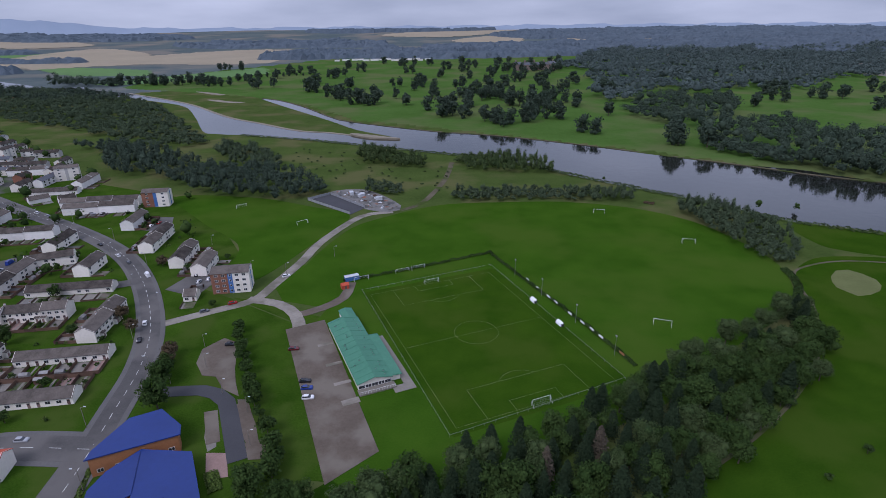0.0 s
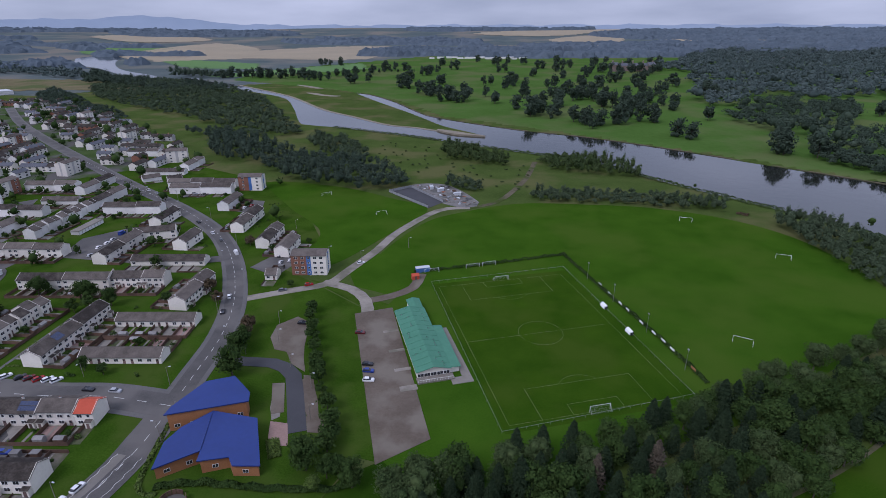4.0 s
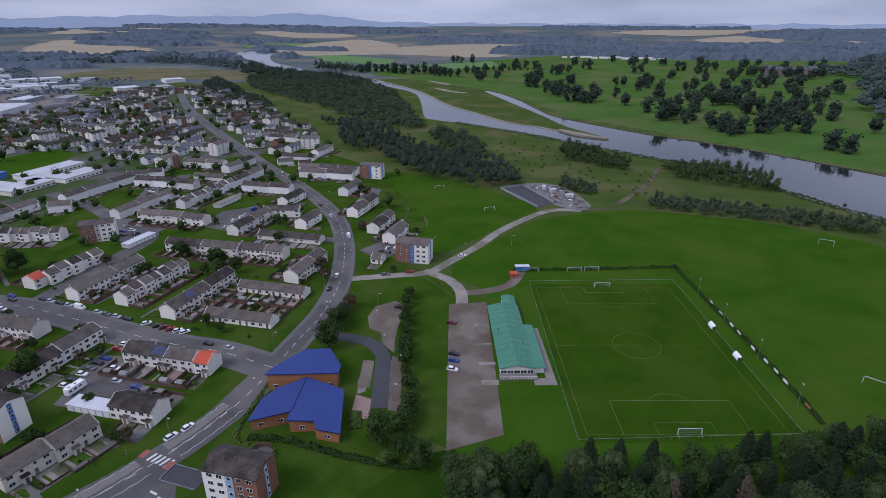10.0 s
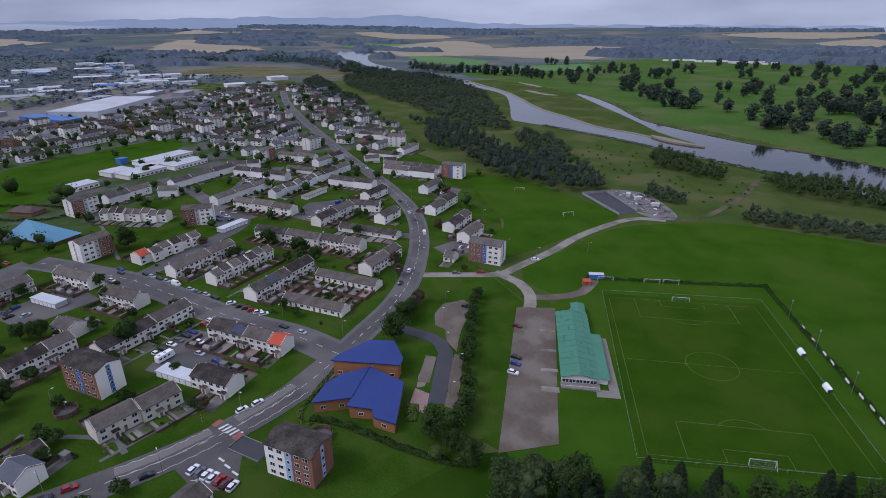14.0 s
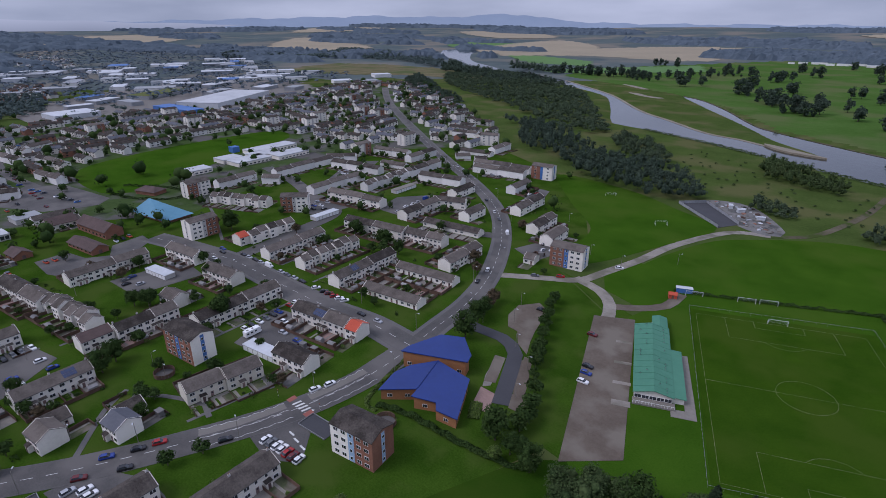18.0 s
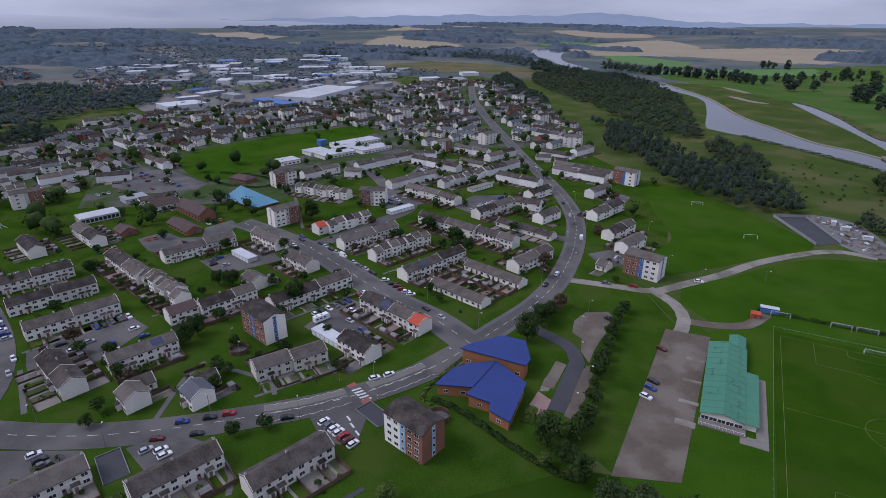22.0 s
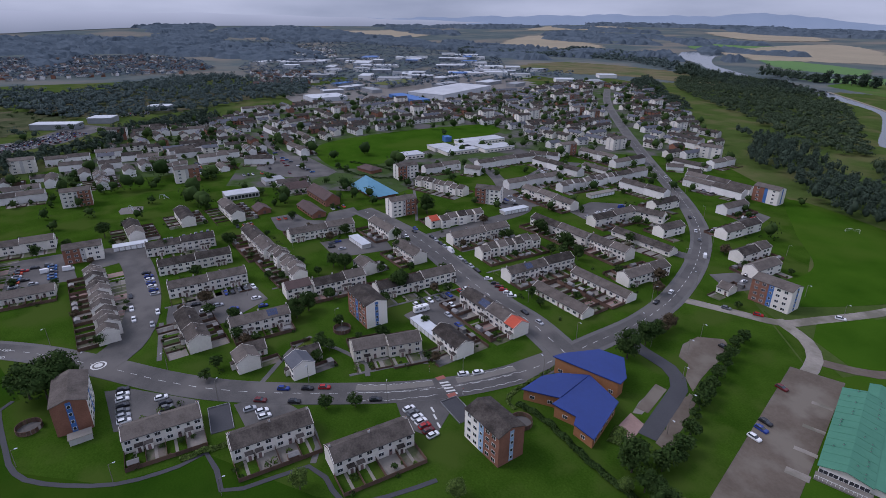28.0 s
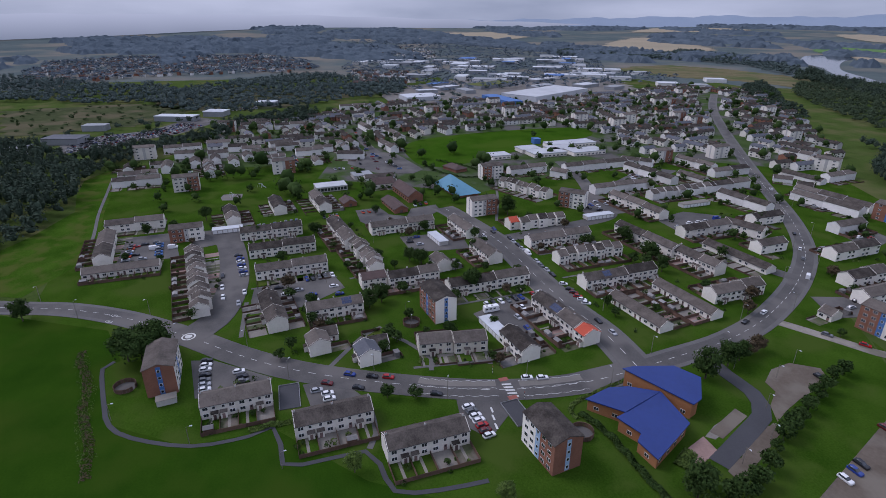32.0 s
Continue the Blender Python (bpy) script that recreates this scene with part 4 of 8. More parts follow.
def terrace(x, y, turn, length, kind="t", flip=False, roof="roof_tile", wall="render"):
    far = math.hypot(x, y)
    detail = 2 if far < 285 else 1 if far < 390 else 0
    wide = 5.6 if kind != "b" else 6.2
    n = max(1, round(length / wide))
    wide = round(length / n * 4) / 4
    ROWS.append((x, y, turn, n * wide))
    if detail == 0:
        wall = "render_far" if wall == "render" else wall
    a = radians(turn + (180 if flip else 0))
    open_side = -1 if (math.sin(a) * -x - math.cos(a) * -y) > 0 else 1
    key = (n, kind, detail, wide, wall, roof, open_side if detail == 1 else 0)
    m = pose(x, y, 0, 0, 0, turn + (180 if flip else 0))
    if key in TEMPLATES:
        return copy_thing(TEMPLATES[key], m)
    TEMPLATES[key] = make_terrace(n, kind, detail, wide, M[wall], M[roof], open_side)
    TEMPLATES[key].matrix_basis = m
    return TEMPLATES[key]


def flats(x, y, turn, long_side, gable, half=None, strip_mat="blue_panel", length=17.5, deep=9.6, storeys=4, label="four-storey block of flats with a low brown roof"):
    """A block of flats: long sides of one material (or two halves), gables of another, a coloured stair strip."""
    top = 2.65 * storeys
    ridge = top + 1.6
    home = empty("block_of_flats", pose(x, y, 0, 0, 0, turn), label, "flats", "blocks of flats")
    a, b = length / 2, deep / 2
    wall = Builder()
    mats = (M[half or long_side], M[long_side])
    for side in (-1, 1):
        for x0, x1, mat in ((-a, 0, mats[0]), (0, a, mats[1])):
            pts = [(x0, side * b, -0.3), (x1, side * b, -0.3), (x1, side * b, top), (x0, side * b, top)]
            wall.face(pts if side < 0 else pts[::-1], mat)
    for side in (-1, 1):
        pts = [(side * a, -b, -0.3), (side * a, b, -0.3), (side * a, b, top), (side * a, 0, ridge), (side * a, -b, top)]
        wall.face(pts if side > 0 else pts[::-1], M[gable])
    put("wall", wall, home)
    put("roof", Builder().gable_roof(-a, a, -b, b, top, ridge, M["roof_tile"], 0.35), home)
    far = math.hypot(x, y) > 420
    for side, turn_by in ((-1, FRONT), (1, BACK)):
        put("stair_panel", Builder().box(-1.1, 1.1, -0.05, 0, 0.2, top - 0.1, M[strip_mat]), home, pose(0, side * b, 0) @ turn_by, "coloured stair panel")
        for k in range(storeys):
            if not far:
                put("window", WIN_S, home, pose(0, side * (b + 0.05), 1.0 + 2.65 * k) @ turn_by)
            for px in ((-0.36, -0.18, 0.18, 0.36) if not far else (-0.3, 0.3)):
                put("window", WIN, home, pose(px * length, side * b, 0.9 + 2.65 * k) @ turn_by)
    for side in (-1, 1):
        q = pose(side * a, 0, 0, 0, 0, 90 * side)
        strip_part = put("gable_strip", Builder().box(-0.75, 0.75, -0.06, 0, 0.4, top + 0.6, M[strip_mat]), home, q, "coloured strip of gable windows")
        if not far:
            for k in range(storeys):
                put("window", WIN_S, strip_part, pose(0, -0.06, 1.1 + 2.65 * k))
    return home


def flat_block(name, x, y, turn, w, d, h, wall, roof, label, category, parapet=0.3):
    """A flat-roofed building: walls, a proud roof slab, and windows or doors along its sides."""
    home = empty(name, pose(x, y, 0, 0, 0, turn), label, category)
    put("wall", Builder().box(-w / 2, w / 2, -d / 2, d / 2, -0.3, h, M[wall]), home)
    put("roof", Builder().box(-w / 2 - 0.2, w / 2 + 0.2, -d / 2 - 0.2, d / 2 + 0.2, h + 0.003, h + parapet, M[roof]), home)
    return home


def garages(x, y, turn, n, roof="white_metal"):
    home = flat_block("garage_row", x, y, turn, n * 2.8, 5.4, 2.4, "render_grey", roof, "row of lock-up garages with a pale flat roof", "garages", 0.15)
    for i in range(n):
        put("garage_door", Builder().box(-1.1, 1.1, -0.05, 0, 0, 2.0, M["white_paint"]), home, pose((i - n / 2 + 0.5) * 2.8, -2.7, 0))
    return home

# the fitted rows of the estate: x, y, turn, length
terrace(-126.6, -5.9, 94, 21.8)
terrace(-109.3, 23.4, 94, 23.9)
terrace(-92.2, 48.8, 94, 25.2)
terrace(-315.4, -72.8, 94, 31.4)
terrace(-279.5, -80.7, 9, 41.4)
terrace(-249.7, -66.2, 94, 35.2, "b")
terrace(-416.8, -91.7, 94, 32.7)
terrace(-434.3, -94.3, 94, 27.9)
terrace(-529.5, -74.5, 94, 32.8)
terrace(-443.4, -44.1, 9, 38.6, "s")
terrace(-636.0, -11.9, 94, 32.5)
terrace(-624.2, 25.1, 94, 33.2)
terrace(-529.5, 24.6, 112, 45.6)
terrace(-484.7, 38.9, 94, 25.5)
terrace(-315.4, -18.7, 9, 26.2)
terrace(-282.2, 5.1, 94, 34.5)
terrace(-254.6, 10.8, 94, 35.1)
terrace(-226.5, 14.7, 94, 34.2)
terrace(-180.0, 30.9, 94, 23.5)
terrace(-226.4, -29.5, 9, 71.6, "s")
terrace(-330.4, 36.4, 9, 33.5)
terrace(-271.2, 79.9, 94, 38.6)
terrace(-259.1, 114.2, 9, 24.9)
terrace(-220.1, 114.4, 9, 22.2)
terrace(-269.0, 44.3, 9, 39.7)
terrace(-232.1, 52.0, 9, 39.3, "s")
terrace(-202.6, 51.2, 94, 12.0, roof="roof_rust")
terrace(-201.4, 70.2, 94, 25.4)
terrace(-186.0, 103.0, 94, 39.5)
terrace(-212.6, 87.2, 9, 10.3)
terrace(-372.5, 206.0, 94, 33.0)
terrace(-323.0, 182.0, 25, 44.5, "s")
terrace(-255.3, 163.0, 94, 30.5, "s")
terrace(-256.8, 144.8, 94, 6.0, roof="roof_red")
terrace(-227.8, 160.7, 94, 38.7)
terrace(-203.5, 165.7, 94, 38.6, "s")
terrace(-174.6, 165.5, 94, 40.3)
terrace(-213.0, 208.2, 9, 44.1)
terrace(-179.4, 215.8, 9, 26.3)
terrace(-143.2, 156.2, 9, 31.7, "b")
terrace(-147.3, 183.0, 9, 33.6, "b")
terrace(-146.8, 208.3, 94, 28.2)
terrace(-217.8, 250.6, 94, 34.6)
terrace(-180.5, 241.0, 9, 39.7, "b")
terrace(-211.7, 274.1, 25, 23.2)
terrace(-186.5, 266.9, 94, 18.6)
terrace(-223.6, 300.4, 94, 23.3)
terrace(-267.4, 238.7, 9, 48.0)
terrace(-308.4, 253.8, 94, 52.2)
terrace(-285.7, 288.2, 94, 58.0, "s")
terrace(-290.9, 333.7, 94, 32.7)
terrace(-255.5, 314.3, 9, 37.9)
terrace(-323.5, 361.8, 94, 35.3)
terrace(-352.4, 353.1, 9, 37.7)
terrace(-370.3, 267.4, 94, 61.5)
terrace(-370.0, 307.5, 40, 26.4)
terrace(-335.3, 296.1, 9, 52.5)
terrace(-353.9, 226.6, 36, 14.2)
terrace(-319.3, 324.3, 9, 26.0, "b")
terrace(-295.4, 388.3, 45, 13.4, "b")
terrace(-270.3, 382.1, 40, 11.0)
terrace(-235.8, 363.4, 9, 46.4)
terrace(-198.5, 336.7, 94, 22.8)
terrace(-169.0, 304.6, 94, 32.5)
terrace(-142.1, 279.6, 94, 25.5)
terrace(-242.5, 376.5, 9, 52.6)
terrace(-357.2, 467.2, 9, 30.0)
terrace(-296.3, 407.9, 9, 35.1, "b")
terrace(-287.1, 433.5, 94, 28.2)
terrace(-183.7, 5.4, 9, 28.1)
terrace(-141.6, 65.0, 84, 13.2, wall="cream")
terrace(-139.0, 77.9, 84, 13.2, wall="cream")
terrace(-132.0, 95.9, 9, 16.2)
terrace(-148.2, 121.0, 9, 30.2)
terrace(-130.2, 123.8, 9, 6.0, roof="roof_red")

# ---- flats ----
flats(-147.6, -30.9, 4, "render", "brick", label="four-storey flats with an orange brick gable and blue strip")
flats(-79.2, 83.0, 9, "brick", "brick", "render", strip_mat="pale_blue_panel", length=15.8, label="four-storey flats, half white, half brick, with pale blue strips")
flats(-168.2, 73.6, 8, "brick", "render", label="four-storey block of flats with a white gable and blue strip")
flats(-102.3, 242.5, 9, "render", "render", "brick", label="four-storey flats, half brick, half white, with blue panels")
flats(-203.0, 378.0, 9, "render", "render", "brick", label="four-storey flats, half brick, half white, with a blue panel")
for fx, fy, ft, a, b in ((-289.4, -41.1, 94, "render", "brick"), (-394.2, -54.2, 94, "brick", "render"), (-426.6, 15, 94, "brick", "render"), (-286.4, 136, 94, "brick", "render"), (-366, 171.8, 94, "render", "brick"),
                         (-377.3, 336.6, 94, "brick", "render"), (-312.2, 450.6, 27, "render", "render"), (-283.7, 200, 45, "render", "brick"), (-623, -41, 80, "brick", "render"), (-508.6, -102.8, 94, "render", "render")):
    flats(fx, fy, ft, a, "render", b, strip_mat="render_grey", label="block of flats, half red brick, half pale render", storeys=3 if fx == -289.4 else 4)

# ---- houses of their own: the blue-roofed centre, the clubhouse, halls and sheds ----
def roof_sheet(b, poly, z_of, mat, thick=0.35, seams=None):
    """A sloping roof slab over an outline; z_of gives its height."""
    top = [(x, y, z_of(x, y)) for x, y in poly]
    low = [(x, y, z - thick) for x, y, z in top]
    b.face(top, mat)
    b.face(low[::-1], mat)
    for i in range(len(poly)):
        j = (i + 1) % len(poly)
        b.face([low[i], low[j], top[j], top[i]], mat)


def walls_under(b, poly, z_of, mat, drop=0.3):
    for i in range(len(poly)):
        j = (i + 1) % len(poly)
        (x0, y0), (x1, y1) = poly[i], poly[j]
        b.face([(x0, y0, -0.3), (x1, y1, -0.3), (x1, y1, z_of(x1, y1) - drop), (x0, y0, z_of(x0, y0) - drop)], mat)


def shrink(poly, d):
    p = np.array(poly, float)
    c = p.mean(0)
    return [tuple(c + (q - c) * (1 - d / np.linalg.norm(q - c))) for q in p]


def centre():
    """Three fanned wings of orange brick under overlapping blue roofs."""
    home = empty("community_centre", pose(0, 0, 0), "brick community centre with bright blue metal roofs", "building")
    rear = [(-102, 121), (-102, 125), (-98, 138.5), (-90, 143), (-81, 136), (-79.5, 132)]
    west = [(-93.5, 102.2), (-96.5, 112.4), (-95, 119), (-89, 127), (-83.5, 110.5)]
    east = [(-89, 127), (-74, 126.5), (-64.3, 108.5), (-72, 107), (-74.5, 109.8), (-82.4, 106.5), (-83.5, 110.5)]
    for poly, zf in ((rear, lambda x, y: 6.9 - 0.11 * (0.9 * (x + 102) - 0.9 * (y - 121)) * 0.35), (west, lambda x, y: 5.2 - 0.05 * abs(x + 86 + 0.2 * (y - 118)) + 0.02 * (y - 110)), (east, lambda x, y: 5.2 - 0.045 * abs(x + 86 + 0.2 * (y - 118)) + 0.02 * (y - 110))):
        poly = [tuple(p) for p in ccw(poly)]
        rb, wb = Builder(), Builder()
        roof_sheet(rb, poly, zf, M["blue_metal"])
        inner = shrink(poly, 0.9)
        walls_under(wb, inner, zf, M["brick_orange"], 0.2)
        put("roof", rb, home, label="bright blue metal roof")
        put("wall", wb, home, label="orange brick wall")
        for i in range(len(inner)):
            (x0, y0), (x1, y1) = inner[i], inner[(i + 1) % len(inner)]
            run = math.hypot(x1 - x0, y1 - y0)
            turn = math.degrees(math.atan2(y1 - y0, x1 - x0))
            for k in range(int(run // 4)):
                t = (k + 0.5) / (run // 4)
                put("window", WIN, home, pose(x0 + (x1 - x0) * t, y0 + (y1 - y0) * t, 1.2, 0, 0, turn))
    ridge = Builder().tube((-88.9, 126.6, 5.55), (-83.6, 110.8, 5.35), 0.14, 0.14, M["blue_metal"], 6)
    put("ridge_cap", ridge, home)
    return home


centre()


def clubhouse():
    """A long green gabled roof on pale walls, with a lower wing towards the pitch and a paved edge."""
    home = empty("clubhouse", pose(-33.75, 184.15, 0, 0, 0, -66.7), "long clubhouse with a pale green metal roof and cream walls", "clubhouse")
    put("wall", Builder().gable_body(-23, 23, -6.0, 6.0, -0.3, 3.0, 4.5, M["render"]), home)
    main_roof = put("roof", Builder().gable_roof(-23.2, 23.4, -6.0, 6.0, 3.0, 4.5, M["green_metal"], 0.6, 0.15), home, label="pale green metal roof")
    put("rear_wall", Builder().gable_body(-32, -23.003, 0.6, 5.8, -0.3, 3.0, 3.7, M["render"]), home)
    put("rear_roof", Builder().gable_roof(-32.2, -23.4, 0.6, 5.8, 3.0, 3.7, M["green_metal"], 0.4, 0.13), home, label="low green metal roof")
    for i in range(24):
        for s in (-1, 1):
            x = -22.5 + i * 1.95
            put("seam", Builder().tube((0, s * 6.5, 3.06), (0, s * 0.05, 4.68), 0.05, 0.05, M["green_metal"], 4), main_roof, pose(x, 0, 0)) if i % 2 == 0 else None
    put("wing_wall", Builder().box(-7.0, 22, 6.003, 9.8, -0.3, 2.4, M["render"]), home)
    wing = Builder()
    roof_sheet(wing, [(-7.6, 5.6), (22.8, 5.6), (22.8, 10.4), (-7.6, 10.4)], lambda x, y: 2.95 - 0.08 * (y - 5.6), M["green_metal"], 0.14)
    put("wing_roof", wing, home, label="lower green metal roof")
    vrng = random.Random(3)
    for i in range(24):
        x, y = -22 + i * 1.9 + vrng.uniform(-0.5, 0.5), vrng.choice((-4.4, -2.2, 2.0, 4.2))
        vent = Builder().tube((0, 0, -0.3), (0, 0, 0.45), 0.18, 0.18, M["grey_metal"], 8).tube((0, 0, 0.45), (0, 0, 0.65), 0.34, 0.12, M["green_metal"], 8)
        put("roof_vent", vent, main_roof, pose(x, y, 4.65 - abs(y) * 0.25))
    for i in range(5):
        put("window", WIN_W, home, pose(23.0, -4.8 + i * 2.4, 0.6, 0, 0, 90))
    for i in range(11):
        put("window", WIN, home, pose(-20 + i * 4, -6.0, 1.1))
        if i > 4:
            put("window", WIN, home, pose(-20 + i * 4, 9.8, 0.9) @ BACK)
    put("veranda", Builder().box(23.01, 26.5, -6.5, 7, 0.0, 0.6, M["concrete"]), home, label="raised concrete terrace")
    for i in range(14):
        put("post", Builder().tube((0, 0, 0.6), (0, 0, 1.6), 0.04, 0.04, M["white_paint"]), home, pose(26.4, -6.4 + i, 0))
    put("handrail", Builder().tube((26.4, -6.4, 1.6), (26.4, 6.6, 1.6), 0.045, 0.045, M["white_paint"]), home, label="white metal handrail")
    slab = Builder().prism([(-9, 10.0), (25.5, 10.0), (25.5, 5.5), (29.5, 5.5), (29.5, 13.4), (-9, 13.0)][::-1], -0.2, 0.2, M["concrete"])
    tagged(put("club_terrace", slab, None, home.matrix_basis.copy()), "pale concrete terrace beside the pitch", "terrace", kind="structure")
    for k in (-12, 3, 16, 27):
        tagged(put("kerb_strip", Builder().box(k - 0.9, k + 0.9 + (1.2 if k > 20 else 0), -13.2, -7.0, -0.1, 0.19, M["gravel"]), None, home.matrix_basis.copy()), "pale concrete strip in the car park", "pavement", kind="structure")


clubhouse()
# school of flat white roofs
for sx, sy, w, d in ((-428, 203, 18, 18), (-428, 250, 34, 24), (-446, 240, 20, 20), (-458, 290, 50, 22), (-424, 288, 34, 22), (-440, 270, 26, 20)):
    s = flat_block("school_block", sx, sy, 94, w, d * 0.8, 3.1, "render", "roof_pale", "low school building with white flat roofs", "school", 0.7)
    for i in range(int(w // 4)):
        put("window", WIN_W, s, pose(-w / 2 + 2.5 + i * 4, -d / 2, 1.2))
flat_block("school_hall", -476, 262, 94, 7, 7, 5, "blue_panel", "blue_panel", "small blue school hall box", "school")
# blue pyramid-roofed hall
hall = empty("blue_roofed_hall", pose(-340, 136, 0, 0, 0, 9), "hall with a steep pale blue metal roof", "hall")
put("wall", Builder().box(-17.5, 17.5, -8.5, 8.5, -0.3, 2.2, M["brick"]), hall)
hb = Builder()
corners, apex = [(-19, -10, 2), (19, -10, 2), (19, 10, 2), (-19, 10, 2)], (-16, 2, 8.5)
for i in range(4):
    hb.face([corners[i], corners[(i + 1) % 4], apex], M["sky_blue_metal"])
put("roof", hb, hall, label="pale blue metal roof")


def brown_hall(x, y, turn, w, d, eaves, ridge, wall, label):
    """A brick hall under a brown pitched roof, with windows along its sides."""
    home = empty("brick_hall", pose(x, y, 0, 0, 0, turn), label, "hall")
    put("wall", Builder().gable_body(-w / 2, w / 2, -d / 2, d / 2, -0.3, eaves, ridge, M[wall]), home)
    put("roof", Builder().gable_roof(-w / 2, w / 2, -d / 2, d / 2, eaves, ridge, M["roof_rust"], over=0.7), home, label="brown tiled pitched roof")
    n = int(w // 4)
    for k in range(n):
        for side in (-1, 1):
            put("window", Builder().box(-0.8, 0.8, side * d / 2 - 0.05, side * d / 2 + 0.05, 1.0, 2.2, M["glass"]), home, pose((k + 0.5) * w / n - w / 2, 0, 0))
    put("door", Builder().box(w / 2 - 0.03, w / 2 + 0.06, -0.9, 0.9, 0, 2.1, M["door"]), home)
    return home


brown_hall(-337, 98, 9, 32, 10.5, 4.6, 8.2, "brick", "tall brick hall with a brown pitched roof")
brown_hall(-314, 84, 9, 26, 9, 2.8, 5.0, "brick", "low brick hall with a brown pitched roof")
brown_hall(-329, 55, 9, 12, 8.5, 2.6, 4.8, "brick", "small brick hut with a brown roof")
brown_hall(-366, 85, 96, 16, 11, 3.6, 6.8, "render", "white gabled hall with a dark roof")
flat_block("clinic", -395, 74, 96, 15, 13, 3.0, "render_grey", "grey_metal", "low grey flat-roofed clinic", "building")
for x, y, turn, length, kind in ((-461, 74, 70, 24, "t"), (-587, 108, 9, 43, "t"), (-489, 113, 9, 37, "t"), (-546, 130, 9, 48, "t"), (-617, 121, 9, 34, "s"), (-628, 140, 119, 25, "t"), (-684, 108, 94, 37, "t"), (-750, 124, 94, 57, "t"), (-452, 43, 9, 17, "b"), (-501, 70, 9, 29, "s"), (-330, 9, 9, 24, "t"), (-384, 86, 94, 24, "b"), (-367, 86, 94, 20, "b"), (-542, -44, 94, 22, "t"), (-473, -85, 94, 16, "b"), (-466, -108, 9, 16, "b"), (-656, -12, 94, 33, "t")):
    terrace(x, y, turn, length, kind)
club = flat_block("community_hall", -368, 47, 96, 22.5, 12.5, 3.6, "render_grey", "roof_pale", "single-storey hall with a pale flat roof and glazed sides", "hall")
for k in range(9):
    for side in (-1, 1):
        put("window", Builder().box(-0.95, 0.95, side * 6.25 - 0.05, side * 6.25 + 0.05, 0.7, 2.8, M["glass"]), club, pose((k - 4) * 2.4, 0, 0))
hut = empty("pavilion", pose(-397, 152, 0, 0, 0, 20), "low brick pavilion with a brown hipped roof", "pavilion")
put("wall", Builder().box(-9, 9, -5.5, 5.5, -0.3, 2.8, M["brick"]), hut)
hip = Builder()
eave, ridge = [(-9.8, -6.3, 2.7), (9.8, -6.3, 2.7), (9.8, 6.3, 2.7), (-9.8, 6.3, 2.7)], [(-4.5, 0, 5.4), (4.5, 0, 5.4)]
hip.face([eave[0], eave[1], ridge[1], ridge[0]], M["roof_rust"]).face([eave[2], eave[3], ridge[0], ridge[1]], M["roof_rust"]).face([eave[1], eave[2], ridge[1]], M["roof_rust"]).face([eave[3], eave[0], ridge[0]], M["roof_rust"])
put("roof", hip, hut, label="brown hipped roof")
garages(-296, -20, 94, 6)
garages(-249, 96, 9, 6)
garages(-259, 205, 94, 7)
garages(-148, 92, 9, 6)
garages(-263.5, 281, 94, 8, "concrete")
terrace(-153, 22, 9, 8.5, "t")
terrace(-161, 26, 94, 8, "b")
terrace(-141, 39, 9, 8.5, "t", roof="roof_slate")
terrace(-149, 44, 94, 8, "b")
terrace(-126, 267, 94, 20)
terrace(-119, 233, 9, 6, "b")
# industrial estate
irng = random.Random(8)
flat_block("warehouse", -812, 435, 121, 152, 66, 7.5, "white_metal", "roof_pale", "very large works shed with a pale roof", "warehouse", 0.5)
flat_block("warehouse", -762, 338, 8, 82, 24, 6, "blue_panel", "blue_panel", "bright blue metal-clad works front", "warehouse")
flat_block("warehouse", -822, 226, 95, 54, 44, 6, "white_metal", "white_metal", "white works shed at the edge of the estate", "warehouse")
flat_block("warehouse", -952, 392, 118, 96, 42, 6, "grey_metal", "green_turf", "long shed with a pale green roof", "warehouse")
for x, y, turn, w, d, top in ((-905, 470, 121, 60, 22, "grey_metal"), (-930, 300, 118, 46, 20, "white_metal"), (-880, 320, 8, 40, 18, "grey_metal"), (-905, 560, 118, 50, 26, "white_metal"), (-858, 590, 118, 36, 20, "grey_metal"), (-1010, 520, 118, 60, 26, "white_metal"), (-890, 255, 95, 34, 16, "white_metal"), (-985, 300, 118, 40, 18, "blue_panel")):
    flat_block("warehouse", x, y, turn, w, d, 5.5, "grey_metal", top, "works shed with a flat metal roof", "warehouse", 0.4)
for x, y, turn, w in ((-1323, 493, 76, 91), (-1468, 470, 76, 40), (-1547, 670, 76, 88), (-1668, 851, 76, 43), (-1598, 880, 76, 73), (-1478, 790, 76, 38), (-1188, 731, 76, 56), (-1160, 774, 75, 35), (-1088, 793, 75, 41), (-1073, 600, 75, 77), (-1027, 418, 75, 65), (-1060, 660, 75, 62), (-996, 690, 75, 41), (-880, 716, 75, 37), (-838, 750, 75, 33), (-916, 853, 75, 37)):
    flat_block("warehouse", x, y, turn - 12, w, 24 + w * 0.2, 6, "render_far", "grey_metal" if w in (65, 41, 33) else "white_metal", "long industrial shed with a pale roof", "warehouse", 0.5)
